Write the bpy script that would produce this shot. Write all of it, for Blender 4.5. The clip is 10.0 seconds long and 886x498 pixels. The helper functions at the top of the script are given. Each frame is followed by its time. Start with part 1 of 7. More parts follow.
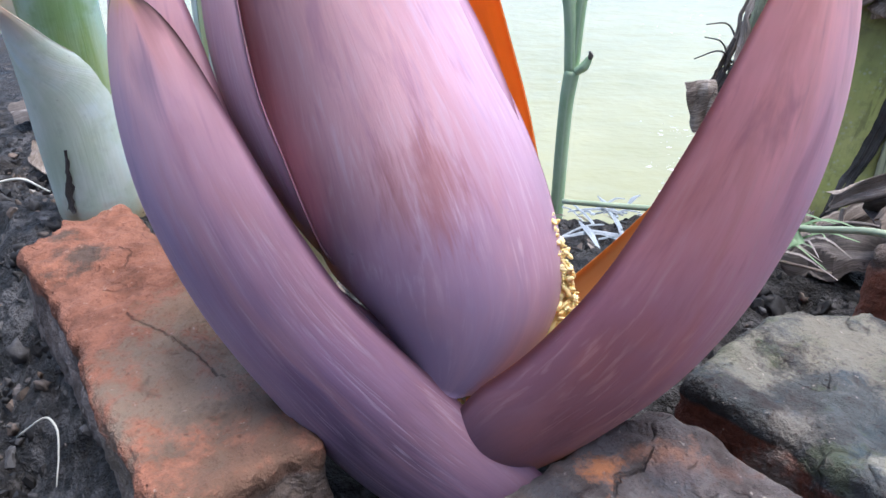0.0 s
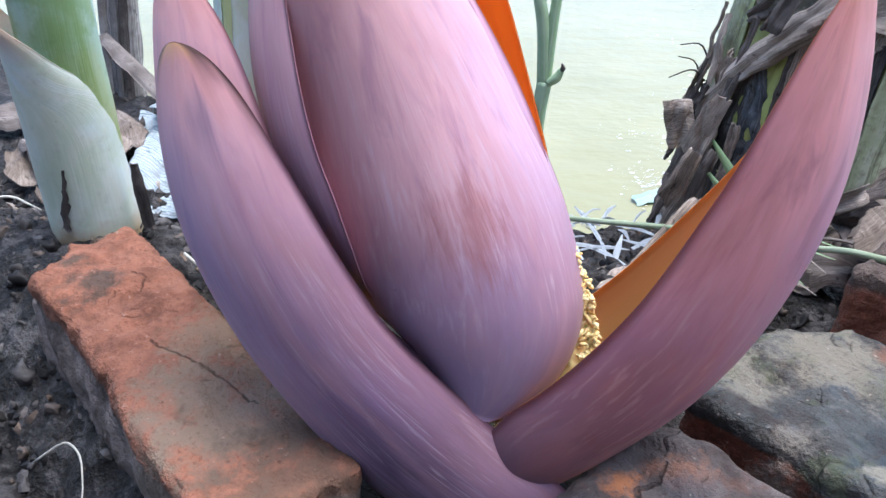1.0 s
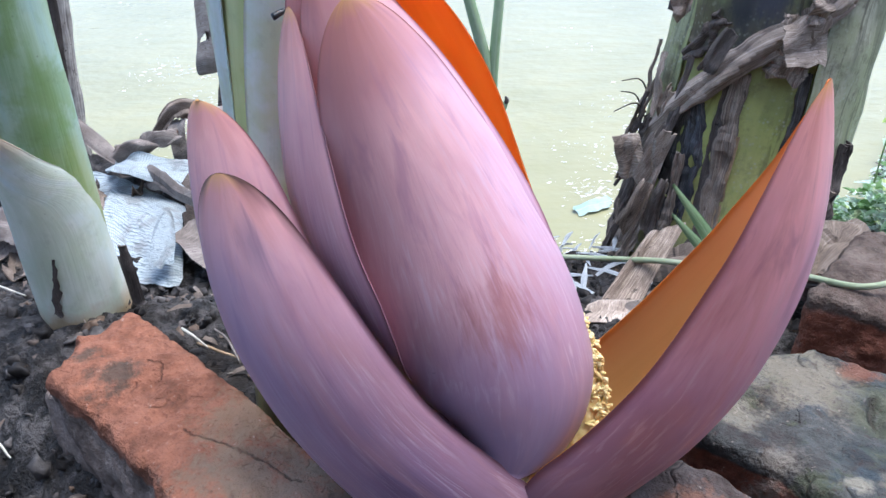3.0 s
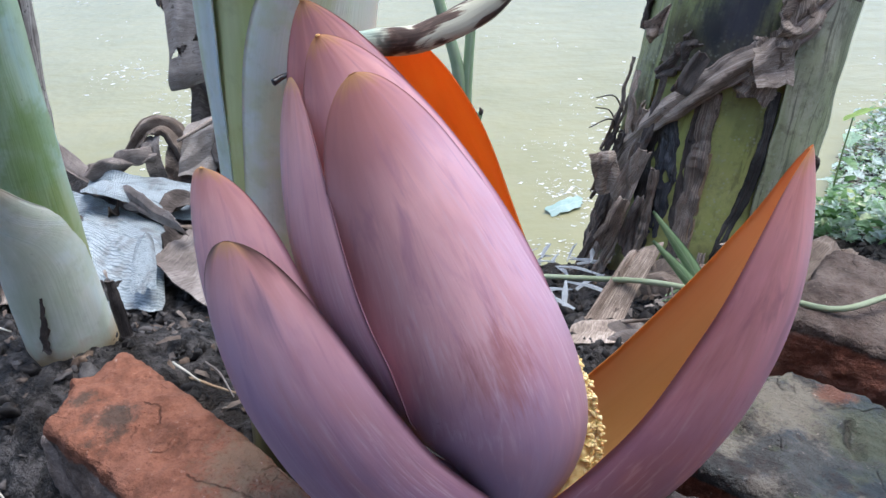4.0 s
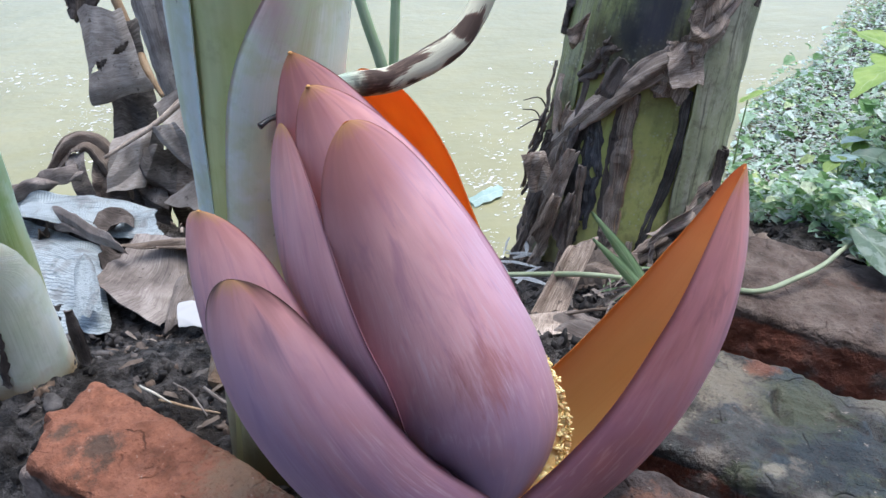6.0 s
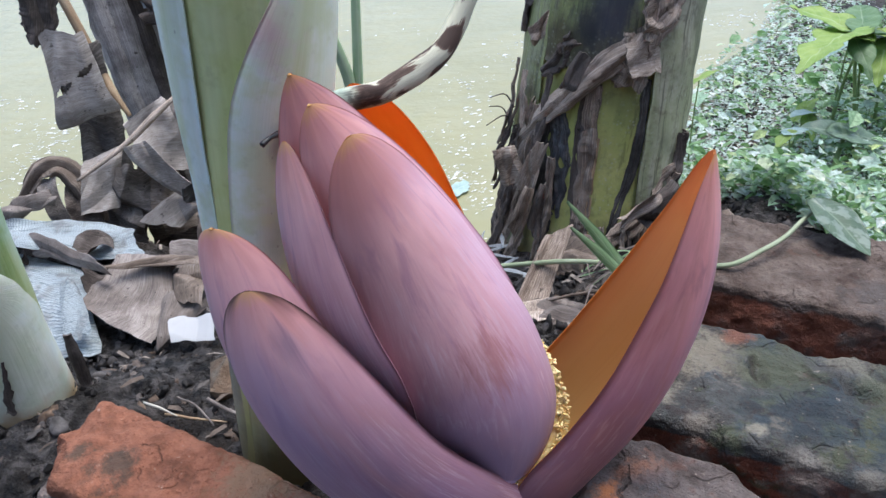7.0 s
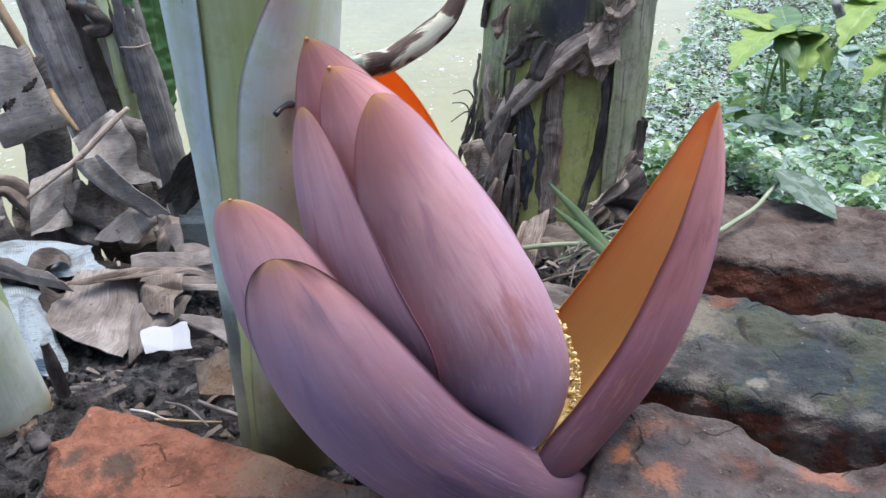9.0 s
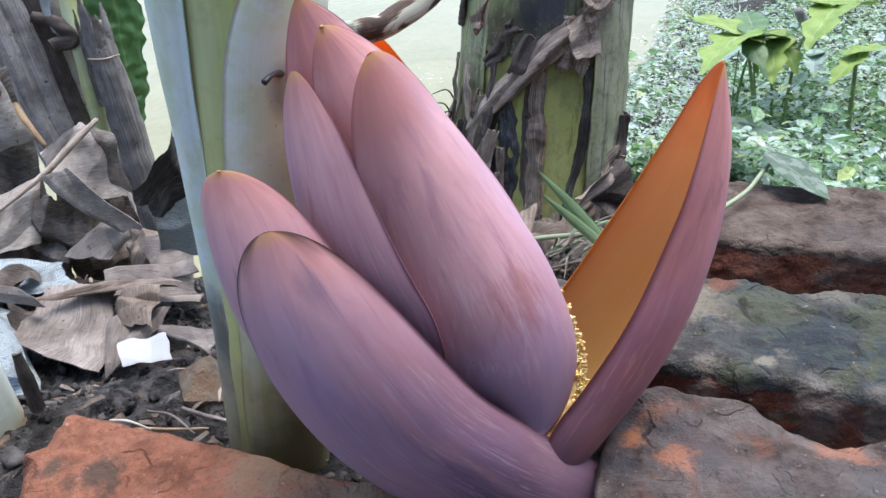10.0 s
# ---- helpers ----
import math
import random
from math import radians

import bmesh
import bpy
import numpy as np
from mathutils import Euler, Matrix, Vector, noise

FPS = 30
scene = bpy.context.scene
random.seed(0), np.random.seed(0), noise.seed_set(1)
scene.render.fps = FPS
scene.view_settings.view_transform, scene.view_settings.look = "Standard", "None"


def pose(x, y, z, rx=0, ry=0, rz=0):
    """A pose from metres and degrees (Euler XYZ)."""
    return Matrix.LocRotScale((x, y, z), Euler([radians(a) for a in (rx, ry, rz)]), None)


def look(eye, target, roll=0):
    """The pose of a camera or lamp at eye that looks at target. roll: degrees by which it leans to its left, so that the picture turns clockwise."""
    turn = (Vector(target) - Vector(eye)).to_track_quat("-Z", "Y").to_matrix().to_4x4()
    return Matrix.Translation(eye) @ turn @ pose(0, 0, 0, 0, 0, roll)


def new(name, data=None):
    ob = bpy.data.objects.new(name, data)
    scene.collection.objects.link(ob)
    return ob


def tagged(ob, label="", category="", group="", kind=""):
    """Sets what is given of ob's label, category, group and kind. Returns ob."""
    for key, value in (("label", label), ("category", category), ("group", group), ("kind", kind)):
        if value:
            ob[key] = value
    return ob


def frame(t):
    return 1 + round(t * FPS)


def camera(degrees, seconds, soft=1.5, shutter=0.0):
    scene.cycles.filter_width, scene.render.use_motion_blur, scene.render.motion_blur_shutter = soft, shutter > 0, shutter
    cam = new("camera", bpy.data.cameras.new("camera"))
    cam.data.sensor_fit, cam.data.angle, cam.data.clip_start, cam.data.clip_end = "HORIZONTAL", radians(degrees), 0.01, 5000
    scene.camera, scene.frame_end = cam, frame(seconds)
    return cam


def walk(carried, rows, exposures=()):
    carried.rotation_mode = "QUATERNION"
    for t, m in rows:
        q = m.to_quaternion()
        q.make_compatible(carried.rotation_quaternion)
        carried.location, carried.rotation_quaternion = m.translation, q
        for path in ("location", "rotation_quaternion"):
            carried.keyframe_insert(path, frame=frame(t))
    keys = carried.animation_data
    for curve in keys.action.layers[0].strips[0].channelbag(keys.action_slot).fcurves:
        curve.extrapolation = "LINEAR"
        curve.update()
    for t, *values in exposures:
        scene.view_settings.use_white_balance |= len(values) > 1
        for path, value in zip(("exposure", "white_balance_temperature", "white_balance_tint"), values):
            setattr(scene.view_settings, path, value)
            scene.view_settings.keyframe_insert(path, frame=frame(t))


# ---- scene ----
cam = camera(60.3, 10.0)
PATH = [
    (0, (0.034, -0.008, 0.275), (-0.129, 1.71, -0.737), -0.7),
    (0.5, (0.015, -0.016, 0.29), (-0.099, 1.699, -0.733), -0.2),
    (1, (0.001, -0.018, 0.298), (-0.035, 1.701, -0.723), 1.0),
    (1.5, (-0.005, -0.018, 0.308), (0.035, 1.698, -0.72), 1.5),
    (2, (-0.014, -0.021, 0.323), (0.05, 1.683, -0.721), 0.2),
    (2.2, (-0.021, -0.028, 0.323), (0.067, 1.706, -0.67), -0.6),
    (3.3, (-0.042, -0.029, 0.357), (0.115, 1.689, -0.654), -1.3),
    (3.5, (-0.044, -0.028, 0.364), (0.131, 1.686, -0.652), -1.5),
    (4, (-0.052, -0.022, 0.376), (0.168, 1.678, -0.653), -1.2),
    (4.5, (-0.062, -0.027, 0.384), (0.182, 1.656, -0.668), -1.3),
    (5, (-0.072, -0.029, 0.397), (0.222, 1.654, -0.644), -1.2),
    (5.5, (-0.079, -0.029, 0.402), (0.301, 1.629, -0.65), -0.1),
    (6.8, (-0.104, -0.048, 0.421), (0.408, 1.561, -0.652), -2.9),
    (7, (-0.109, -0.049, 0.423), (0.417, 1.554, -0.652), -3.3),
    (7.5, (-0.116, -0.053, 0.422), (0.439, 1.544, -0.647), -3.7),
    (8, (-0.13, -0.055, 0.42), (0.475, 1.534, -0.634), -3.8),
    (8.5, (-0.143, -0.053, 0.415), (0.507, 1.527, -0.625), -3.9),
    (9, (-0.156, -0.047, 0.4), (0.541, 1.517, -0.633), -3.4),
    (9.5, (-0.163, -0.041, 0.387), (0.581, 1.524, -0.612), -3.8),
    (10, (-0.169, -0.036, 0.369), (0.61, 1.522, -0.613), -4.1),
]
walk(cam, [(t, look(eye, target, roll)) for t, eye, target, roll in PATH],
     [(0.0, 1.00, 5680, 10), (2.0, 0.99, 5670, 10), (3.5, 0.81, 5790, 10), (4.0, 0.58, 5870, 10), (5.0, 0.62, 5890, 10), (7.0, 0.56, 5930, 10), (8.5, 0.61, 5960, 10), (10.0, 0.82, 6010, 10)])

# ---- light ----
world = bpy.data.worlds.new("sky")
scene.world = world
world.use_nodes = True
wn = world.node_tree.nodes
sky = wn.new("ShaderNodeTexSky")
sky.sky_type, sky.sun_disc = "NISHITA", False
SUN_EL, SUN_AZ = radians(76), radians(78)
sky.sun_elevation, sky.sun_rotation = SUN_EL, SUN_AZ
sky.air_density, sky.dust_density, sky.ozone_density = 1.0, 3.0, 1.0
wn["Background"].inputs["Strength"].default_value = 0.20
haze = wn.new("ShaderNodeHueSaturation")
haze.inputs["Saturation"].default_value = 0.92
world.node_tree.links.new(sky.outputs["Color"], haze.inputs["Color"])
world.node_tree.links.new(haze.outputs["Color"], wn["Background"].inputs["Color"])
sun = new("sun", bpy.data.lights.new("sun", "SUN"))
sun.data.energy, sun.data.angle, sun.data.color = 2.2, radians(40), (1.0, 0.94, 0.86)
sun_dir = Vector((math.sin(SUN_AZ) * math.cos(SUN_EL), math.cos(SUN_AZ) * math.cos(SUN_EL), math.sin(SUN_EL)))
sun.matrix_world = look(sun_dir * 20, (0, 0, 0))


# ---- material helpers ----
class Mat:
    """A node material, built step by step."""

    def __init__(self, name, coords="Object"):
        self.m = bpy.data.materials.new(name)
        self.m.use_nodes = True
        self.t = self.m.node_tree
        self.n, self.l = self.t.nodes, self.t.links
        self.b = self.n["Principled BSDF"]
        self.tc = self.n.new("ShaderNodeTexCoord")
        self.co = self.tc.outputs[coords]

    def link(self, a, b):
        self.l.new(a, b)

    def map(self, scale, loc=(0, 0, 0), src=None):
        n = self.n.new("ShaderNodeMapping")
        n.inputs["Scale"].default_value, n.inputs["Location"].default_value = scale, loc
        self.link(src or self.co, n.inputs["Vector"])
        return n.outputs[0]

    def noise(self, scale, detail=4, rough=0.55, vec=None, dist=0.0):
        n = self.n.new("ShaderNodeTexNoise")
        n.inputs["Scale"].default_value, n.inputs["Detail"].default_value = scale, detail
        n.inputs["Roughness"].default_value, n.inputs["Distortion"].default_value = rough, dist
        self.link(vec or self.co, n.inputs["Vector"])
        return n.outputs["Fac"]

    def voro(self, scale, vec=None, feature="F1"):
        n = self.n.new("ShaderNodeTexVoronoi")
        n.feature = feature
        n.inputs["Scale"].default_value = scale
        self.link(vec or self.co, n.inputs["Vector"])
        return n.outputs["Distance"]

    def ramp(self, fac, stops):
        n = self.n.new("ShaderNodeValToRGB")
        el = n.color_ramp.elements
        while len(el) < len(stops):
            el.new(0.5)
        for e, (p, c) in zip(el, stops):
            e.position = p
            e.color = (c, c, c, 1) if isinstance(c, (int, float)) else (*c, 1)
        self.link(fac, n.inputs["Fac"])
        return n.outputs["Color"]

    def mix(self, fac, a, b, mode="MIX"):
        n = self.n.new("ShaderNodeMix")
        n.data_type, n.blend_type = "RGBA", mode
        for k, v in ((0, fac), (6, a), (7, b)):
            if hasattr(v, "is_linked"):
                self.link(v, n.inputs[k])
            elif k:
                n.inputs[k].default_value = (*v, 1) if len(v) == 3 else v
            else:
                n.inputs[k].default_value = v
        return n.outputs[2]

    def calc(self, op, a, b=0.0, clamp=False):
        n = self.n.new("ShaderNodeMath")
        n.operation, n.use_clamp = op, clamp
        for k, v in ((0, a), (1, b)):
            if hasattr(v, "is_linked"):
                self.link(v, n.inputs[k])
            else:
                n.inputs[k].default_value = v
        return n.outputs[0]

    def split(self, vec=None):
        n = self.n.new("ShaderNodeSeparateXYZ")
        self.link(vec or self.co, n.inputs[0])
        return n.outputs

    def rand(self):
        return self.n.new("ShaderNodeObjectInfo").outputs["Random"]

    def island(self):
        return self.n.new("ShaderNodeNewGeometry").outputs["Random Per Island"]

    def bump(self, h, strength=0.5, dist=0.002):
        n = self.n.new("ShaderNodeBump")
        n.inputs["Strength"].default_value, n.inputs["Distance"].default_value = strength, dist
        self.link(h, n.inputs["Height"])
        self.link(n.outputs[0], self.b.inputs["Normal"])
        return self

    def done(self, color, rough=0.7, spec=0.5, sub=0.0, trans=0.0, sheen=0.0):
        if hasattr(color, "is_linked"):
            self.link(color, self.b.inputs["Base Color"])
        else:
            self.b.inputs["Base Color"].default_value = (*color, 1)
        if hasattr(rough, "is_linked"):
            self.link(rough, self.b.inputs["Roughness"])
        else:
            self.b.inputs["Roughness"].default_value = rough
        self.b.inputs["Specular IOR Level"].default_value = spec
        self.b.inputs["Sheen Weight"].default_value = sheen
        if sub:
            self.b.inputs["Subsurface Weight"].default_value = sub
            self.b.inputs["Subsurface Radius"].default_value = (0.006, 0.003, 0.002)
            self.b.inputs["Subsurface Scale"].default_value = 0.5
        if trans:
            tr = self.n.new("ShaderNodeBsdfTranslucent")
            if hasattr(color, "is_linked"):
                self.link(color, tr.inputs["Color"])
            else:
                tr.inputs["Color"].default_value = (*color, 1)
            mx = self.n.new("ShaderNodeMixShader")
            mx.inputs[0].default_value = trans
            self.link(self.b.outputs[0], mx.inputs[1])
            self.link(tr.outputs[0], mx.inputs[2])
            self.link(mx.outputs[0], self.n["Material Output"].inputs["Surface"])
        return self.m


def bract_skin(name, blotch=False, dark_rim=0.0, bloom=0, trans=0.08, gain=1.0, tone=1.0, root=0.0):
    """Waxy mauve skin with soft lengthwise streaks; u runs from base to tip, v across.
    bloom: the side (1 or -1) with a bluish waxy bloom, opposite to a reddish one."""
    k = Mat(name, "UV")
    u, v, _ = k.split()
    wide = k.noise(1.0, 3, 0.55, k.map((11.0, 46, 1)), 0.6)
    fine = k.noise(1.0, 5, 0.62, k.map((16.0, 120, 1)), 0.4)
    mid = k.noise(1.0, 4, 0.55, k.map((4.5, 7, 1), (3, 1, 0)), 0.6)
    patch = k.noise(1.0, 4, 0.6, k.map((5, 9, 1), (1, 5, 0)), 0.6)
    big = k.noise(3.0, 3, 0.5, k.map((1, 1, 1), (7, 0, 0)))
    streak = k.calc("ADD", k.calc("MULTIPLY", wide, 0.68), k.calc("MULTIPLY", fine, 0.32))
    # own mauve gradient, with foot shade (root moves it up) and upper light worked in
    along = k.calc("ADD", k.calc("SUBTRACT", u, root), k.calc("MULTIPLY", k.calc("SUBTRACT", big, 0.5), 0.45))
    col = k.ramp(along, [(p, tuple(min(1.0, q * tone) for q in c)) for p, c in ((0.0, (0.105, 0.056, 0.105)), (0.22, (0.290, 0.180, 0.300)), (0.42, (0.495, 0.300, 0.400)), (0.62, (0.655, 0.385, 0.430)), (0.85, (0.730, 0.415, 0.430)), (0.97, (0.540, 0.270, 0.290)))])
    # salmon and plum patches
    col = k.mix(k.ramp(mid, [(0.46, 0.0), (0.68, 0.5)]), col, (0.560, 0.290, 0.305))
    col = k.mix(k.ramp(patch, [(0.32, 0.45), (0.46, 0.0)]), col, (0.340, 0.180, 0.280))
    if bloom:
        side = k.calc("ADD", k.calc("MULTIPLY", v if bloom > 0 else k.calc("SUBTRACT", 1.0, v), gain), k.calc("MULTIPLY", k.calc("SUBTRACT", big, 0.5), 0.5))
        side = k.calc("ADD", side, k.calc("MULTIPLY", k.calc("SUBTRACT", streak, 0.5), 0.5))
        col = k.mix(k.ramp(side, [(0.18, 0.4), (0.52, 0.0)]), col, (0.520, 0.255, 0.270))
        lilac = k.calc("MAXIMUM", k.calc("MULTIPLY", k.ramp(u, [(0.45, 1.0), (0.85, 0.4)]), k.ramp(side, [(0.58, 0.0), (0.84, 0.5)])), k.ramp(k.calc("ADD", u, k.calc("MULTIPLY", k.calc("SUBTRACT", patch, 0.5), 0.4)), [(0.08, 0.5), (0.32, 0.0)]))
        # a large root also paints the foot's shade into the lilac
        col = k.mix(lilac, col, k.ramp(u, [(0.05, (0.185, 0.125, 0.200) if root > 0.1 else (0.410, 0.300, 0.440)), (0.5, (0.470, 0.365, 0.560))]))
    else:
        col = k.mix(k.ramp(big, [(0.50, 0.0), (0.62, 0.15)]), col, (0.460, 0.370, 0.580))
    # pale and dark streaks
    fade = k.ramp(u, [(0.10, 0.35), (0.25, 1.0), (0.48, 0.85), (0.74, 0.06)])
    pale = k.calc("MULTIPLY", fade, k.calc("MULTIPLY", k.ramp(streak, [(0.52, 0.0), (0.64, 0.50)]), k.ramp(patch, [(0.38, 0.12), (0.60, 1.0)])))
    col = k.mix(pale, col, (0.680, 0.520, 0.610))
    col = k.mix(k.calc("MULTIPLY", fade, k.ramp(streak, [(0.36, 0.26), (0.47, 0.0)])), col, (0.340, 0.175, 0.270))
    if blotch:
        du = k.calc("MULTIPLY", k.calc("SUBTRACT", u, 0.345), 8)
        dv = k.calc("MULTIPLY", k.calc("SUBTRACT", v, 0.50), 6)
        r = k.calc("SQRT", k.calc("ADD", k.calc("MULTIPLY", du, du), k.calc("MULTIPLY", dv, dv)))
        r = k.calc("ADD", r, k.calc("ADD", k.calc("MULTIPLY", k.calc("SUBTRACT", patch, 0.5), 1.6), k.calc("MULTIPLY", k.calc("SUBTRACT", streak, 0.5), 2.2)))
        col = k.mix(k.ramp(r, [(0.1, 0.60), (0.75, 0.0)]), col, (0.400, 0.155, 0.140))
    spots = k.ramp(k.voro(1.0, k.map((7, 4, 1))), [(0.0, 1.0), (0.03, 0.0)])
    col = k.mix(k.calc("MULTIPLY", spots, 0.7), col, (0.10, 0.04, 0.05))
    rim = k.calc("ABSOLUTE", k.calc("SUBTRACT", v, 0.5))
    col = k.mix(k.ramp(rim, [(0.465, 0.0), (0.495, 0.7)]), col, (0.233, 0.093, 0.125))
    # orange-brown, corky tip
    tipn = k.calc("ADD", u, k.calc("MULTIPLY", k.calc("SUBTRACT", mid, 0.5), 0.06))
    col = k.mix(k.ramp(tipn, [(0.74, 0.0), (0.94, 0.55)]), col, (0.560, 0.225, 0.160))
    col = k.mix(k.ramp(tipn, [(0.915, 0.0), (0.985, 0.85)]), col, (0.660, 0.370, 0.150))
    if dark_rim:
        edge = k.calc("MULTIPLY", k.ramp(rim, [(0.42, 0.0), (0.48, dark_rim)]), k.ramp(tipn, [(0.68, 0.0), (0.88, 1.0)]))
        edge = k.calc("MAXIMUM", edge, k.calc("MULTIPLY", k.ramp(rim, [(0.24, 0.0), (0.40, dark_rim)]), k.ramp(tipn, [(0.84, 0.0), (0.94, 1.0)])))
        col = k.mix(edge, col, (0.049, 0.023, 0.023))
        du, dv = k.calc("MULTIPLY", k.calc("SUBTRACT", u, 0.80), 11), k.calc("MULTIPLY", k.calc("SUBTRACT", v, 0.68), 8)
        r = k.calc("ADD", k.calc("SQRT", k.calc("ADD", k.calc("MULTIPLY", du, du), k.calc("MULTIPLY", dv, dv))), k.calc("MULTIPLY", k.calc("SUBTRACT", patch, 0.5), 1.4))
        col = k.mix(k.ramp(r, [(0.2, 0.5), (0.9, 0.0)]), col, (0.14, 0.11, 0.19))
    k.bump(k.calc("ADD", k.calc("MULTIPLY", streak, fade), k.calc("MULTIPLY", mid, 0.5)), 0.18, 0.0010)
    return k.done(col, k.ramp(patch, [(0.3, 0.42), (0.7, 0.58)]), 0.40, sub=0.12, trans=trans, sheen=0.06)


def bract_lining(name, c0, c1, c2, glow=0.3):
    k = Mat(name, "UV")
    u, v, _ = k.split()
    fine = k.noise(1.0, 4, 0.6, k.map((2, 45, 1)))
    big = k.noise(4.0, 3)
    col = k.ramp(k.calc("ADD", u, k.calc("MULTIPLY", k.calc("SUBTRACT", big, 0.5), 0.8)), [(0.1, c0), (0.55, c1), (0.95, c2)])
    rim = k.calc("ABSOLUTE", k.calc("SUBTRACT", v, 0.5))
    col = k.mix(k.ramp(rim, [(0.38, 0.0), (0.5, 0.55)]), col, c2)
    col = k.mix(k.ramp(fine, [(0.5, 0.0), (0.8, 0.2)]), col, (0.76, 0.34, 0.09))
    spots = k.ramp(k.voro(1.0, k.map((7, 4, 1), (2, 3, 0))), [(0.0, 1.0), (0.06, 0.0)])
    col = k.mix(k.calc("MULTIPLY", spots, 0.5), col, (0.3, 0.07, 0.02))
    k.bump(fine, 0.25, 0.0008)
    return k.done(col, 0.42, 0.4, trans=glow)


def sheath_skin(name, pale, green, blue, base, low_end=0.16, tip=None, stain=0.0, tip_from=0.80, spots=()):
    """Banana leaf sheath: long fibres, waxy bloom, brown towards rotten patches."""
    k = Mat(name, "UV")
    u, v, _ = k.split()
    fib = k.noise(1.0, 5, 0.6, k.map((2.5, 60, 1)))
    wide = k.noise(1.0, 3, 0.5, k.map((1.6, 4, 1), (5, 2, 0)), 0.8)
    obj = k.noise(28, 4, 0.6, k.tc.outputs["Object"])
    col = k.ramp(wide, [(0.3, green), (0.48, pale), (0.62, blue), (0.75, pale)])
    col = k.mix(k.ramp(fib, [(0.45, 0.0), (0.8, 0.3)]), col, tuple(min(1, c * 1.3) for c in pale))
    col = k.mix(k.ramp(obj, [(0.47, 0.0), (0.58, 0.6)]), col, green)
    col = k.mix(k.ramp(k.noise(90, 5, 0.7, k.tc.outputs["Object"]), [(0.55, 0.0), (0.75, 0.35)]), col, tuple(c * 0.6 for c in green))
    low = k.calc("ADD", u, k.calc("MULTIPLY", k.calc("SUBTRACT", obj, 0.5), 0.25))
    col = k.mix(k.ramp(low, [(0.02, 0.95), (low_end * 0.6, 0.75), (low_end, 0.0)]), col, base)
    if tip:
        col = k.mix(k.ramp(u, [(tip_from, 0.0), (0.97, 0.85)]), col, tip)
    if stain:
        streak = k.noise(1.0, 5, 0.65, k.map((7.0, 30, 1), (1, 8, 0)), 0.5)
        col = k.mix(k.ramp(streak, [(0.55, 0.0), (0.62, stain)]), col, (0.045, 0.042, 0.032))
        blot = k.noise(1.0, 4, 0.6, k.map((4.0, 5, 1), (6, 3, 0)), 0.8)
        col = k.mix(k.ramp(blot, [(0.52, 0.0), (0.60, stain * 0.8)]), col, (0.085, 0.088, 0.072))
        col = k.mix(k.ramp(k.noise(75, 5, 0.7, k.tc.outputs["Object"]), [(0.5, 0.0), (0.68, stain)]), col, (0.10, 0.085, 0.06))
        col = k.mix(k.ramp(k.noise(110, 4, 0.7, k.tc.outputs["Object"]), [(0.58, 0.0), (0.7, stain * 0.7)]), col, (0.36, 0.36, 0.27))
        lichen = k.ramp(k.voro(210, k.tc.outputs["Object"]), [(0.12, 1.0), (0.34, 0.0)])
        lichen = k.calc("MULTIPLY", lichen, k.ramp(k.noise(36, 4, 0.6, k.tc.outputs["Object"]), [(0.44, 0.0), (0.60, 0.55)]))
        col = k.mix(lichen, col, (0.50, 0.53, 0.42))
    for (sx, sy, sz), sr, sc, amount in spots:
        px, py, pz = k.split(k.tc.outputs["Object"])
        d = k.calc("ADD", k.calc("ABSOLUTE", k.calc("SUBTRACT", px, sx)), k.calc("ABSOLUTE", k.calc("SUBTRACT", py, sy)))
        e = k.calc("MULTIPLY", k.calc("SUBTRACT", pz, sz), 0.75)
        d = k.calc("SQRT", k.calc("ADD", k.calc("MULTIPLY", d, d), k.calc("MULTIPLY", e, e)))
        d = k.calc("ADD", k.calc("DIVIDE", d, sr), k.calc("ADD", k.calc("MULTIPLY", k.calc("SUBTRACT", obj, 0.5), 1.6), k.calc("MULTIPLY", k.calc("SUBTRACT", fib, 0.5), 0.3)))
        col = k.mix(k.ramp(d, [(0.35, amount), (1.0, 0.0)]), col, sc)
    spk = k.ramp(k.voro(1.0, k.map((24, 10, 1))), [(0.0, 1.0), (0.07, 0.0)])
    col = k.mix(k.calc("MULTIPLY", spk, 0.6), col, (0.06, 0.045, 0.03))
    k.bump(fib, 0.3, 0.001)
    return k.done(col, 0.5, 0.4, sub=0.0 if stain else 0.1)


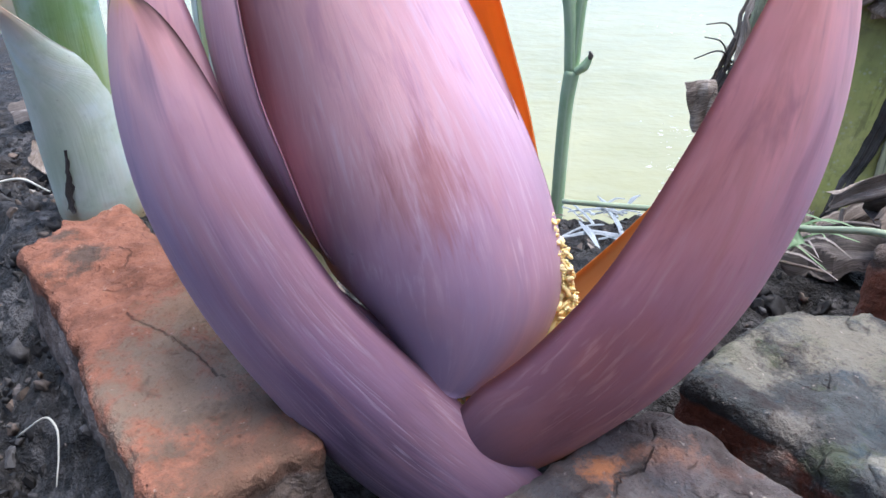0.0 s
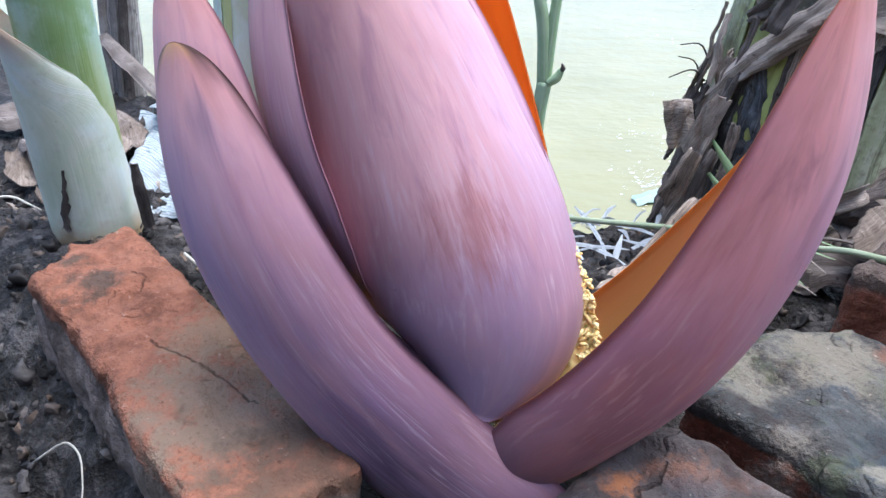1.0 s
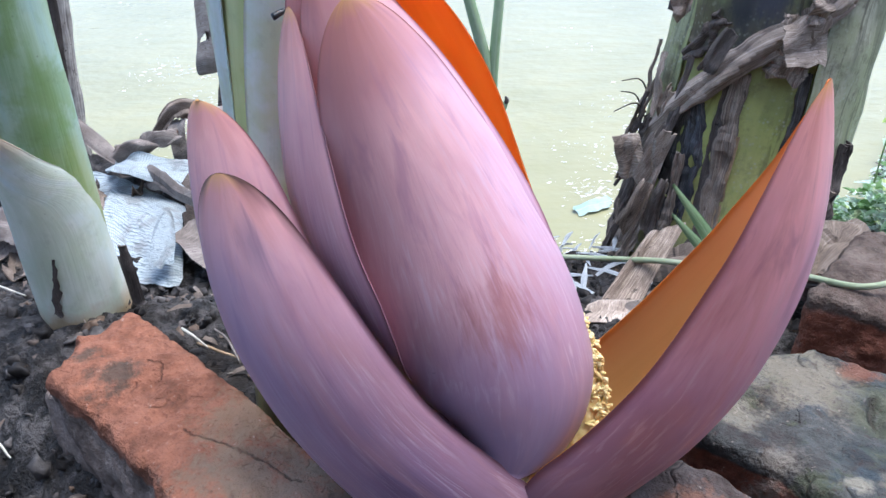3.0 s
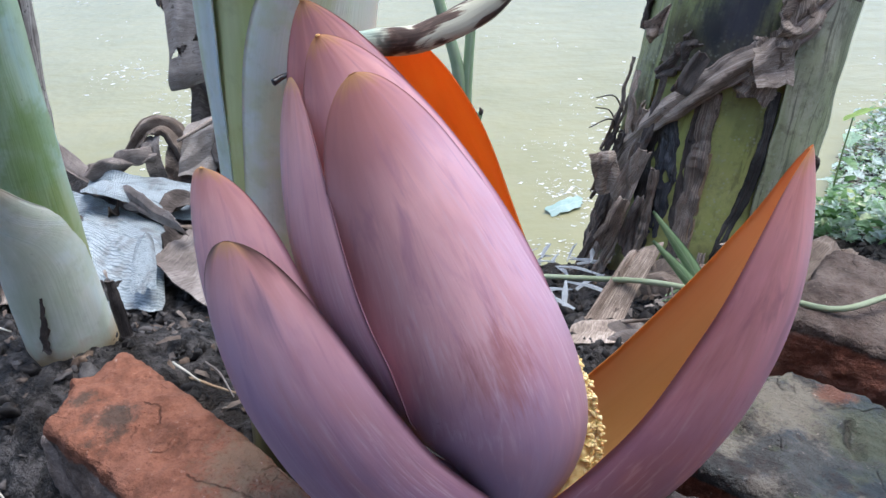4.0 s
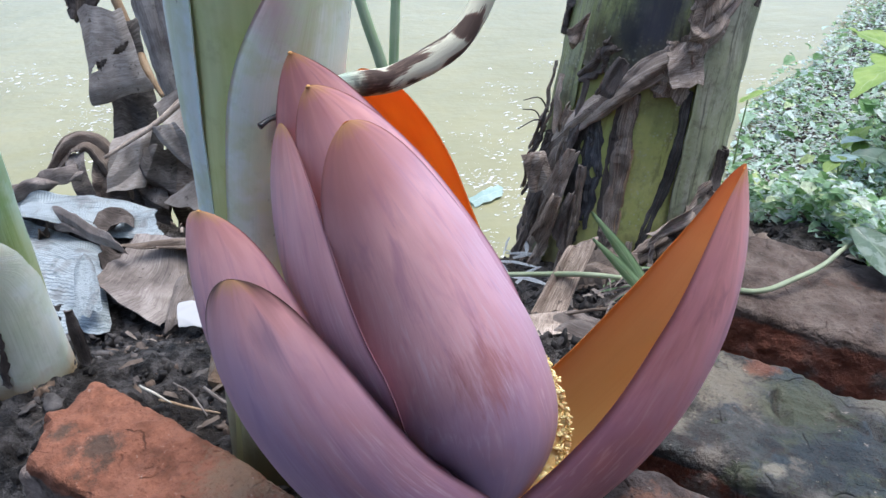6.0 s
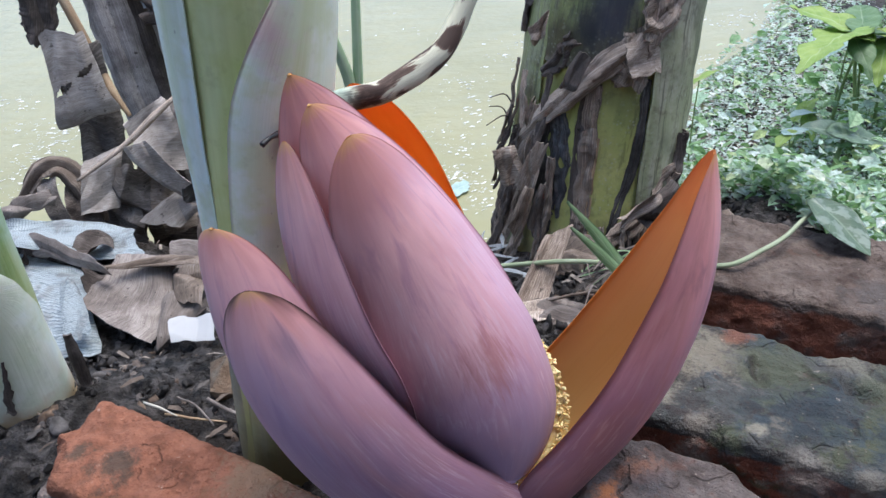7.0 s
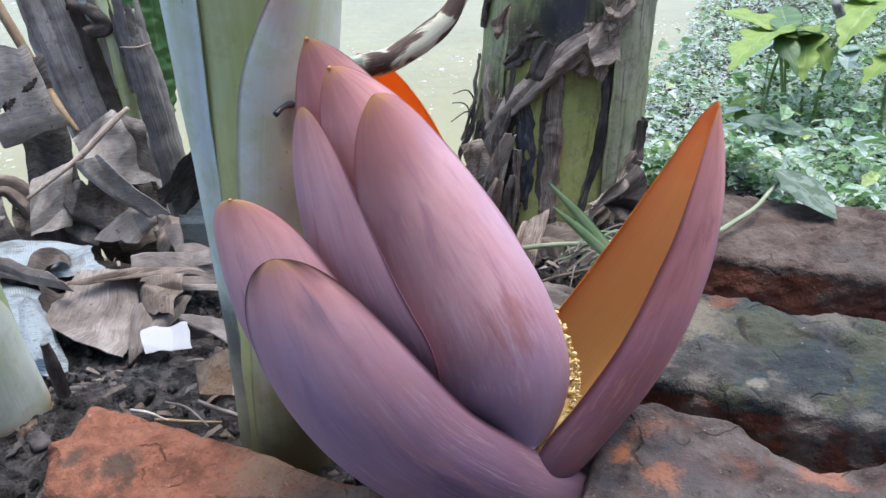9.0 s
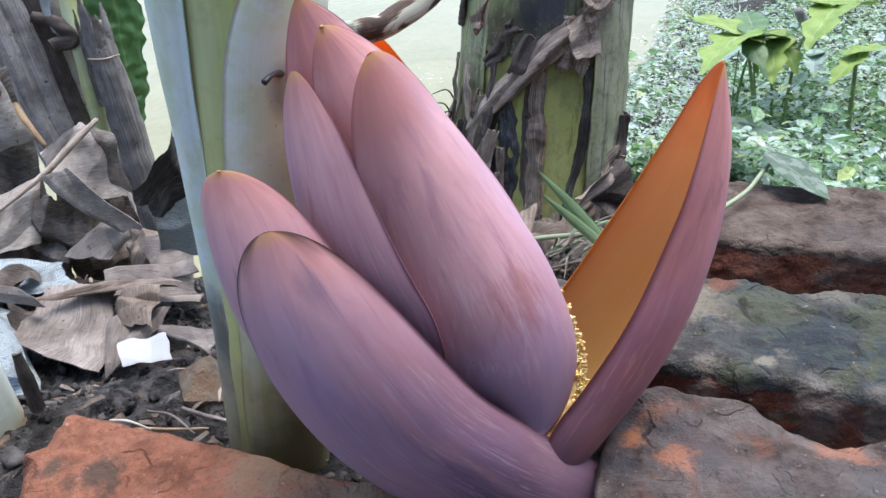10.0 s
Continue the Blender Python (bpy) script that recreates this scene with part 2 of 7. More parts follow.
def dry_fibre(name, dark, mid, light, rough=0.8, fibre=0.35, lateral=0.0):
    """Dead leaf or sheath: blotched, with faint lengthwise fibres or lateral veins."""
    k = Mat(name, "UV")
    u, v, _ = k.split()
    ob = k.tc.outputs["Object"]
    fib = k.noise(1.0, 5, 0.65, k.map((3.5, 46, 1)), 0.5)
    vein = k.noise(1.0, 3, 0.6, k.map((3.5, 110, 1), (4, 2, 0)), 0.9)
    blot, fine, big = k.noise(48, 5, 0.65, ob), k.noise(300, 4, 0.7, ob), k.noise(14, 4, 0.6, ob)
    f = k.calc("ADD", k.calc("MULTIPLY", fib, fibre + 0.1), k.calc("ADD", k.calc("MULTIPLY", blot, 0.25), k.calc("MULTIPLY", big, 0.65 - fibre)))
    col = k.ramp(f, [(0.36, dark), (0.5, mid), (0.62, light)])
    col = k.mix(k.ramp(vein, [(0.34, 0.34), (0.46, 0.0)]), col, dark)
    col = k.mix(k.ramp(vein, [(0.58, 0.0), (0.72, 0.25)]), col, light)
    col = k.mix(k.ramp(fine, [(0.58, 0.0), (0.72, 0.45)]), col, tuple(c * 0.6 for c in dark))
    mould = k.ramp(k.noise(120, 4, 0.6, ob), [(0.64, 0.0), (0.68, 0.7)])
    col = k.mix(mould, col, tuple(c * 0.5 for c in dark))
    h = k.calc("ADD", k.calc("ADD", k.calc("MULTIPLY", fib, 0.6), k.calc("MULTIPLY", vein, 0.5)), k.calc("MULTIPLY", blot, 0.6))
    if lateral:
        rim = k.calc("ABSOLUTE", k.calc("SUBTRACT", v, 0.5))
        ribs = k.calc("PINGPONG", k.calc("ADD", k.calc("MULTIPLY", u, lateral), k.calc("MULTIPLY", rim, lateral * 0.35)), 0.5)
        col = k.mix(k.ramp(ribs, [(0.0, 0.22), (0.25, 0.0)]), col, dark)
        h = k.calc("ADD", h, k.calc("MULTIPLY", ribs, 0.5))
    k.bump(k.calc("ADD", h, k.calc("MULTIPLY", fine, 0.3)), 0.4, 0.0008)
    return k.done(col, rough, 0.3, trans=0.08)


def brick_skin(name, red, crust, crust_top, crust_side, half_h, blobs=(), lines=(), tints=()):
    """Fired clay under a weathered crust: crust_top and crust_side say how much of each face it covers;
    blobs: (x, y, radius, colour) stains on the top; lines: (points, width) of long cracks; tints: (colour, scale, from) of scattered growth."""
    k = Mat(name)
    x, y, z = k.split()
    big, med, fine = k.noise(15, 4, 0.6), k.noise(58, 6, 0.66), k.noise(390, 4, 0.7)
    flake, flake2 = k.ramp(k.noise(20, 6, 0.62), [(0.47, 0.0), (0.52, 1.0)]), k.ramp(k.noise(46, 5, 0.62), [(0.50, 0.0), (0.58, 1.0)])
    col = k.ramp(med, [(0.36, tuple(c * 0.62 for c in red)), (0.5, red), (0.62, tuple(min(1, c * 1.35) for c in red))])
    col = k.mix(k.calc("MULTIPLY", flake2, 0.35), col, tuple(min(1, c * 1.25 + 0.02) for c in red))
    top = k.ramp(k.calc("DIVIDE", z, half_h), [(0.62, crust_side), (0.86, crust_top)])
    cover = k.calc("ADD", k.calc("ADD", k.calc("MULTIPLY", big, 0.75), k.calc("MULTIPLY", med, 0.45)), k.calc("SUBTRACT", top, 1.1))
    cover = k.ramp(cover, [(0.0, 0.0), (0.14, 0.92)])
    crust_col = k.ramp(k.noise(34, 5, 0.65), [(0.36, tuple(c * 0.42 for c in crust)), (0.5, crust), (0.62, tuple(min(1, c * 1.6) for c in crust))])
    crust_col = k.mix(k.calc("MULTIPLY", flake2, 0.3), crust_col, tuple(min(1, c * 1.6) for c in crust))
    col = k.mix(cover, col, crust_col)
    for i, (tc, ts, tf) in enumerate(tints):
        col = k.mix(k.ramp(k.noise(ts, 6, 0.68, k.map((1, 1, 1), (i * 2.3, 4, i))), [(tf, 0.0), (tf + 0.06, 0.75)]), col, tc)
    for bx, by, br, bc in blobs:
        dx, dy = k.calc("SUBTRACT", x, bx), k.calc("SUBTRACT", y, by)
        r = k.calc("SQRT", k.calc("ADD", k.calc("MULTIPLY", dx, dx), k.calc("MULTIPLY", dy, dy)))
        r = k.calc("ADD", k.calc("DIVIDE", r, br), k.calc("ADD", k.calc("MULTIPLY", k.calc("SUBTRACT", med, 0.5), 2.6), k.calc("MULTIPLY", k.calc("SUBTRACT", fine, 0.5), 0.9)))
        col = k.mix(k.ramp(r, [(0.40, 0.75), (1.05, 0.0)]), col, bc)
    col = k.mix(k.ramp(fine, [(0.56, 0.0), (0.74, 0.55)]), col, tuple(c * 0.3 for c in red))
    col = k.mix(k.ramp(k.noise(230, 3, 0.6), [(0.67, 0.0), (0.74, 0.4)]), col, (0.50, 0.43, 0.36))
    crack = k.calc("ABSOLUTE", k.calc("SUBTRACT", k.noise(11, 2, 0.45, None, 0.25), 0.5))
    crack = k.calc("MULTIPLY", k.ramp(crack, [(0.001, 1.0), (0.005, 0.0)]), k.ramp(k.noise(30, 3), [(0.52, 0.0), (0.58, 0.5)]))
    crack2 = k.voro(26, k.map((1, 1.6, 1)), "DISTANCE_TO_EDGE")
    crack2 = k.calc("MULTIPLY", k.ramp(crack2, [(0.003, 1.0), (0.016, 0.0)]), k.ramp(k.noise(24, 4, 0.6, k.map((1, 1, 1), (3, 3, 3))), [(0.57, 0.0), (0.62, 0.35)]))
    crack = k.calc("MAXIMUM", crack, crack2)
    px = k.calc("ADD", x, k.calc("MULTIPLY", k.calc("SUBTRACT", med, 0.5), 0.010))
    py = k.calc("ADD", y, k.calc("MULTIPLY", k.calc("SUBTRACT", k.noise(70, 4, 0.6, k.map((1, 1, 1), (5, 1, 2))), 0.5), 0.010))
    for pts, wide in lines:
        for (ax, ay), (bx, by) in zip(pts, pts[1:]):
            dx, dy = bx - ax, by - ay
            qx, qy = k.calc("SUBTRACT", px, ax), k.calc("SUBTRACT", py, ay)
            t = k.calc("DIVIDE", k.calc("ADD", k.calc("MULTIPLY", qx, dx), k.calc("MULTIPLY", qy, dy)), dx * dx + dy * dy, True)
            ex, ey = k.calc("SUBTRACT", qx, k.calc("MULTIPLY", t, dx)), k.calc("SUBTRACT", qy, k.calc("MULTIPLY", t, dy))
            d = k.calc("SQRT", k.calc("ADD", k.calc("MULTIPLY", ex, ex), k.calc("MULTIPLY", ey, ey)))
            crack = k.calc("MAXIMUM", crack, k.calc("MULTIPLY", k.ramp(k.calc("DIVIDE", d, wide), [(0.3, 1.0), (1.0, 0.0)]), k.ramp(med, [(0.40, 0.25), (0.56, 0.9)])))
    pit = k.ramp(k.voro(130), [(0.0, 1.0), (0.16, 0.0)])
    pit = k.calc("MULTIPLY", pit, k.ramp(med, [(0.5, 0.0), (0.6, 1.0)]))
    col = k.mix(k.calc("MAXIMUM", k.calc("MULTIPLY", crack, 0.6), k.calc("MULTIPLY", pit, 0.6)), col, (0.03, 0.02, 0.015))
    h = k.calc("ADD", k.calc("MULTIPLY", med, 0.7), k.calc("ADD", k.calc("MULTIPLY", k.noise(150, 4, 0.65), 0.6), k.calc("MULTIPLY", fine, 0.35)))
    k.bump(k.calc("SUBTRACT", h, k.calc("SUBTRACT", k.calc("ADD", k.calc("MULTIPLY", crack, 0.8), k.calc("MULTIPLY", pit, 0.5)), k.calc("ADD", k.calc("MULTIPLY", flake, 0.22), k.calc("MULTIPLY", flake2, 0.16)))), 0.85, 0.005)
    return k.done(col, 0.9, 0.25)


def leaf_skin(name, a, b, vein, trans=0.35, rough=0.5, silver=None):
    k = Mat(name, "UV")
    u, v, _ = k.split()
    rim = k.calc("ABSOLUTE", k.calc("SUBTRACT", v, 0.5))
    n1 = k.noise(30, 4, 0.6, k.tc.outputs["Object"])
    col = k.mix(k.ramp(n1, [(0.35, 0.0), (0.65, 1.0)]), a, b)
    if silver:
        col = k.mix(k.ramp(k.noise(75, 3, 0.55, k.tc.outputs["Object"]), [(0.52, 0.0), (0.60, 0.7)]), col, silver)
    ribs = k.calc("PINGPONG", k.calc("SUBTRACT", k.calc("MULTIPLY", u, 9.0), k.calc("MULTIPLY", rim, 5.0)), 0.5)
    col = k.mix(k.ramp(ribs, [(0.0, 0.5), (0.07, 0.0)]), col, vein)
    col = k.mix(k.ramp(rim, [(0.012, 0.8), (0.03, 0.0)]), col, vein)
    k.bump(k.calc("ADD", n1, k.calc("MULTIPLY", ribs, 0.6)), 0.3, 0.001)
    return k.done(col, rough, 0.45, trans=trans)


def island_skin(name, stops, rough=0.8, trans=0.0, bump=0.4):
    k = Mat(name)
    col = k.ramp(k.island(), stops)
    n1 = k.noise(160, 4, 0.6)
    col = k.mix(k.ramp(n1, [(0.35, 0.5), (0.65, 0.0)]), col, tuple(c * 0.45 for c in stops[0][1]))
    k.bump(n1, bump, 0.002)
    return k.done(col, rough, 0.3, trans=trans)


def soil_skin():
    k = Mat("soil")
    a, b, c = k.noise(9, 4), k.noise(55, 5, 0.65), k.noise(320, 4, 0.7)
    # the lightest lumps put wet sheen into the soil colour
    col = k.ramp(b, [(0.40, (0.006, 0.0052, 0.0048)), (0.5, (0.028, 0.0255, 0.0245)), (0.60, (0.115, 0.107, 0.104))])
    col = k.mix(k.ramp(a, [(0.42, 0.0), (0.62, 0.6)]), col, (0.05, 0.038, 0.028))
    col = k.mix(k.ramp(c, [(0.58, 0.0), (0.72, 0.55)]), col, (0.12, 0.11, 0.105))
    k.bump(k.calc("ADD", b, k.calc("ADD", k.calc("MULTIPLY", k.noise(140, 4, 0.65), 0.6), k.calc("MULTIPLY", c, 0.4))), 1.0, 0.016)
    return k.done(col, k.ramp(b, [(0.35, 0.42), (0.6, 0.85)]), 0.35)


def water_skin():
    k = Mat("muddy_water")
    a, b = k.noise(2.2, 3), k.noise(14, 3, 0.5)
    col = k.ramp(a, [(0.35, (0.262, 0.254, 0.138)), (0.65, (0.305, 0.293, 0.166))])
    rip = k.calc("ADD", k.noise(7, 2, 0.5, k.map((1, 1.8, 1))), k.calc("MULTIPLY", k.noise(38, 2, 0.5, k.map((1, 1.5, 1))), 0.22))
    k.bump(rip, 0.5, 0.010)
    k.b.inputs["IOR"].default_value = 1.33
    return k.done(k.mix(k.ramp(b, [(0.4, 0.0), (0.7, 0.25)]), col, (0.28, 0.278, 0.18)), 0.05, 0.4)


def sack_skin():
    k = Mat("woven_plastic", "UV")
    u, v, _ = k.split()
    wu = k.calc("PINGPONG", k.calc("MULTIPLY", u, 64.0), 0.5)
    wv = k.calc("PINGPONG", k.calc("MULTIPLY", v, 40.0), 0.5)
    weave = k.calc("MULTIPLY", k.ramp(wu, [(0.0, 0.2), (0.22, 1.0)]), k.ramp(wv, [(0.0, 0.2), (0.22, 1.0)]))
    dirt = k.noise(38, 5, 0.6, k.tc.outputs["Object"])
    col = k.mix(weave, (0.16, 0.21, 0.23), (0.54, 0.61, 0.64))
    col = k.mix(k.ramp(dirt, [(0.52, 0.0), (0.64, 0.65)]), col, (0.22, 0.215, 0.205))
    line = k.noise(1.0, 4, 0.6, k.map((5, 30, 1), (2, 2, 0)), 1.2)
    col = k.mix(k.ramp(line, [(0.38, 0.7), (0.46, 0.0)]), col, (0.13, 0.17, 0.18))
    k.bump(k.calc("ADD", k.calc("MULTIPLY", weave, 0.3), k.calc("MULTIPLY", line, 2.0)), 0.7, 0.003)
    return k.done(col, 0.55, 0.4, trans=0.1)


def mottled_stalk():
    k = Mat("withered_stalk", "UV")
    n1 = k.noise(1.0, 3, 0.5, k.map((7, 3, 1)), 0.8)
    n2 = k.noise(1.0, 4, 0.6, k.map((4, 40, 1)))
    u, _, _ = k.split()
    col = k.ramp(k.calc("ADD", n1, k.calc("MULTIPLY", k.calc("SUBTRACT", n2, 0.5), 0.2)), [(0.40, (0.075, 0.05, 0.04)), (0.45, (0.16, 0.11, 0.085)), (0.49, (0.62, 0.62, 0.48))])
    col = k.mix(k.ramp(u, [(0.66, 0.0), (0.9, 0.75)]), col, (0.30, 0.36, 0.17))
    col = k.mix(k.ramp(u, [(0.03, 0.85), (0.12, 0.0)]), col, (0.42, 0.55, 0.45))
    k.bump(n2, 0.4, 0.001)
    return k.done(col, 0.7, 0.3)


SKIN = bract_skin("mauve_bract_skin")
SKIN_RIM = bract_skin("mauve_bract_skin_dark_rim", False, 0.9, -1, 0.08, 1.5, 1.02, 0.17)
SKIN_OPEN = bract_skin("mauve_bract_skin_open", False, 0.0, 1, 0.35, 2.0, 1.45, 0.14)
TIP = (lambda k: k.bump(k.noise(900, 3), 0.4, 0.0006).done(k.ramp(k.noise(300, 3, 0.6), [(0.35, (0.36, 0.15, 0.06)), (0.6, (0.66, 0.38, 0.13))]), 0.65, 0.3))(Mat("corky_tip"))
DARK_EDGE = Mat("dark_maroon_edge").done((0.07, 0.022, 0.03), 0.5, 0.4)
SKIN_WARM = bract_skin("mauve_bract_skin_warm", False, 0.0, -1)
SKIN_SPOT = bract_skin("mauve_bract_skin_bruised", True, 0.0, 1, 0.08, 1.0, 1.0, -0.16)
LINING = bract_lining("amber_bract_lining", (0.98, 0.65, 0.24), (0.98, 0.59, 0.17), (0.82, 0.34, 0.10), 0.65)
LINING_RED = bract_lining("orange_bract_lining", (0.92, 0.39, 0.08), (0.92, 0.36, 0.065), (0.86, 0.28, 0.045), 0.55)
STEM = sheath_skin("pale_sheath", (0.78, 0.86, 0.76), (0.62, 0.70, 0.46), (0.70, 0.84, 0.86), (0.23, 0.175, 0.065), 0.42, spots=[((-0.022, -0.012, 0.135), 0.035, (0.05, 0.06, 0.065), 0.75), ((-0.015, -0.015, 0.06), 0.02, (0.10, 0.08, 0.05), 0.5)])
# pink tip; dark spots paint in shade by bract and foot, plus dirt
STEM_INNER = sheath_skin("young_sheath", (0.84, 0.90, 0.74), (0.70, 0.78, 0.48), (0.82, 0.90, 0.80), (0.21, 0.165, 0.05), 0.46, (0.62, 0.60, 0.50), 0.0, 0.93, [((0.036, -0.046, 0.345), 0.022, (0.66, 0.42, 0.41), 0.75), ((0.036, -0.046, 0.275), 0.015, (0.05, 0.055, 0.04), 0.6), ((0.034, -0.046, 0.225), 0.028, (0.20, 0.23, 0.10), 0.45), ((0.012, -0.030, 0.03), 0.05, (0.075, 0.06, 0.028), 0.7)])
STEM_SUCKER = sheath_skin("streaked_sheath", (0.40, 0.53, 0.38), (0.22, 0.34, 0.12), (0.40, 0.56, 0.52), (0.40, 0.42, 0.15), 0.45)
STEM_WHITE = sheath_skin("whitish_sheath", (0.66, 0.69, 0.60), (0.54, 0.60, 0.45), (0.62, 0.70, 0.66), (0.36, 0.22, 0.08), 0.20, (0.50, 0.20, 0.08), 0.0, 0.80)
STEM_GREEN = sheath_skin("green_sheath", (0.70, 0.76, 0.42), (0.58, 0.64, 0.24), (0.68, 0.78, 0.58), (0.25, 0.20, 0.075), 0.34)
TRUNK = sheath_skin("olive_trunk", (0.396, 0.432, 0.204), (0.288, 0.336, 0.120), (0.324, 0.336, 0.240), (0.075, 0.06, 0.04), 0.2, None, 0.6, spots=[((-0.023, -0.074, 0.368), 0.055, (0.055, 0.06, 0.085), 0.9), ((-0.045, -0.062, 0.345), 0.03, (0.03, 0.032, 0.036), 0.8)])
TRUNK_GREY = sheath_skin("grey_sheath", (0.46, 0.465, 0.335), (0.33, 0.36, 0.21), (0.44, 0.435, 0.345), (0.12, 0.10, 0.07), 0.25, None, 0.62)
WINDOW = sheath_skin("yellow_green_sheath", (0.519, 0.519, 0.201), (0.401, 0.437, 0.130), (0.472, 0.484, 0.236), (0.22, 0.18, 0.08), 0.2, None, 0.4)
ROT = dry_fibre("rotten_sheath", (0.014, 0.013, 0.012), (0.055, 0.052, 0.048), (0.20, 0.19, 0.18))
DRY = dry_fibre("dry_brown_leaf", (0.062, 0.046, 0.036), (0.185, 0.145, 0.115), (0.36, 0.305, 0.262), fibre=0.3)
DRY_PALE = dry_fibre("dry_pale_leaf", (0.085, 0.069, 0.060), (0.20, 0.170, 0.152), (0.37, 0.33, 0.30), fibre=0.25)
DRY_DARK = dry_fibre("dry_dark_leaf", (0.03, 0.024, 0.021), (0.11, 0.09, 0.079), (0.26, 0.225, 0.20))
STRIP = dry_fibre("dry_sheath_strip", (0.075, 0.055, 0.043), (0.27, 0.212, 0.168), (0.62, 0.52, 0.43), fibre=0.5)
STRIP_PALE = dry_fibre("pale_sheath_strip", (0.13, 0.10, 0.08), (0.38, 0.31, 0.255), (0.70, 0.60, 0.51), fibre=0.5)
BARK = dry_fibre("fibrous_trunk", (0.09, 0.078, 0.074), (0.40, 0.365, 0.345), (0.80, 0.765, 0.735), fibre=0.35)
STUB_SKIN = dry_fibre("grey_stub", (0.085, 0.078, 0.075), (0.225, 0.208, 0.198), (0.40, 0.375, 0.36), fibre=0.4)
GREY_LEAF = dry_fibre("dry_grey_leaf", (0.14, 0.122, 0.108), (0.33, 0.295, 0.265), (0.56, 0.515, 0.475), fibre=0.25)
# darker copy of the grey leaf, its shade put into the colour
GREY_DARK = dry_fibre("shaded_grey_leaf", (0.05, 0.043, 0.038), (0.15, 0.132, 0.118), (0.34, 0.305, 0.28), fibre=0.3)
TAN = dry_fibre("tan_midrib", (0.22, 0.14, 0.075), (0.40, 0.28, 0.17), (0.52, 0.40, 0.27))
RUBBLE = brick_skin("brown_rubble", (0.15, 0.10, 0.065), (0.13, 0.115, 0.095), 0.6, 0.6, 0.05)
BRICK_RED = brick_skin("red_brick", (0.250, 0.105, 0.063), (0.185, 0.155, 0.135), 0.22, 0.78, 0.0575, [(-0.0765, -0.010, 0.020, (0.05, 0.052, 0.042)), (-0.1071, -0.014, 0.011, (0.06, 0.055, 0.042)), (0.0675, 0.0, 0.055, (0.26, 0.205, 0.145)), (0.125, 0.0, 0.045, (0.12, 0.08, 0.055)), (0.0125, 0.02, 0.03, (0.29, 0.20, 0.13))], [([(-0.002, -0.005), (0.016, 0.002), (0.027, 0.005), (0.046, 0.0115), (0.076, 0.0155)], 0.0007), ([(-0.075, 0.012), (-0.062, 0.016), (-0.052, 0.010)], 0.0008)])
BRICK_GREY = brick_skin("mossy_grey_brick", (0.17, 0.063, 0.038), (0.043, 0.053, 0.053), 0.97, 0.50, 0.035, [(-0.005, -0.012, 0.045, (0.030, 0.042, 0.050)), (0.06, -0.025, 0.035, (0.028, 0.040, 0.048)), (-0.085, 0.02, 0.04, (0.21, 0.185, 0.14)), (-0.03, 0.025, 0.036, (0.075, 0.085, 0.055)), (0.05, 0.03, 0.034, (0.075, 0.085, 0.058)), (0.0, -0.055, 0.016, (0.18, 0.165, 0.145)), (-0.0347, -0.0462, 0.008, (0.26, 0.24, 0.19)), (-0.07, -0.05, 0.014, (0.18, 0.16, 0.135)), (0.034, -0.056, 0.010, (0.16, 0.145, 0.12)), (0.075, -0.056, 0.009, (0.15, 0.13, 0.11)), (0.105, -0.055, 0.010, (0.14, 0.125, 0.105)), (-0.105, -0.03, 0.02, (0.20, 0.18, 0.14)), (-0.06, 0.05, 0.014, (0.17, 0.07, 0.045)), (0.015, 0.05, 0.02, (0.16, 0.15, 0.12)), (0.085, 0.045, 0.02, (0.16, 0.15, 0.12))], [([(-0.0465, 0.0275), (-0.045, 0.019), (-0.0415, 0.010)], 0.0030), ([(-0.0125, 0.035), (-0.009, 0.027), (-0.0035, 0.020), (0.0097, 0.0165)], 0.0032), ([(0.021, -0.012), (0.023, -0.024)], 0.0022)], [((0.075, 0.086, 0.050), 20, 0.53), ((0.15, 0.14, 0.115), 34, 0.59), ((0.045, 0.062, 0.075), 26, 0.54)])
# crust_side is raised here to put the gap's shade into the colour
BRICK_BACK = brick_skin("grey_topped_brick", (0.20, 0.078, 0.048), (0.095, 0.080, 0.068), 0.78, 0.50, 0.035, [(0.02, -0.03, 0.03, (0.09, 0.08, 0.075))])
BRICK_MIX = brick_skin("weathered_brick", (0.180, 0.080, 0.052), (0.085, 0.076, 0.072), 0.70, 0.60, 0.035, [(-0.086, 0.032, 0.013, (0.28, 0.14, 0.09)), (-0.057, 0.001, 0.022, (0.082, 0.078, 0.082)), (-0.078, 0.022, 0.014, (0.080, 0.076, 0.080)), (-0.105, -0.018, 0.013, (0.055, 0.052, 0.056)), (-0.020, -0.022, 0.030, (0.10, 0.092, 0.090)), (0.035, 0.0, 0.030, (0.095, 0.088, 0.088)), (0.015, 0.0376, 0.020, (0.31, 0.145, 0.095)), (-0.100, 0.006, 0.011, (0.48, 0.175, 0.06)), (-0.074, -0.006, 0.014, (0.36, 0.155, 0.09))], [([(-0.094, 0.028), (-0.090, 0.018), (-0.094, 0.010), (-0.088, 0.000)], 0.0014)])
WALL = Mat("sky_block_dark").done((0.07, 0.062, 0.052), 0.9, 0.2)
SOIL = soil_skin()
WATER = water_skin()
SACK = sack_skin()
STALK = mottled_stalk()
# lighter crumb tones carry some wet sheen in the colour
CRUMB = island_skin("soil_crumb", [(0.0, (0.012, 0.0105, 0.010)), (0.55, (0.036, 0.032, 0.030)), (0.85, (0.12, 0.110, 0.106)), (1.0, (0.19, 0.13, 0.09))], 0.65)
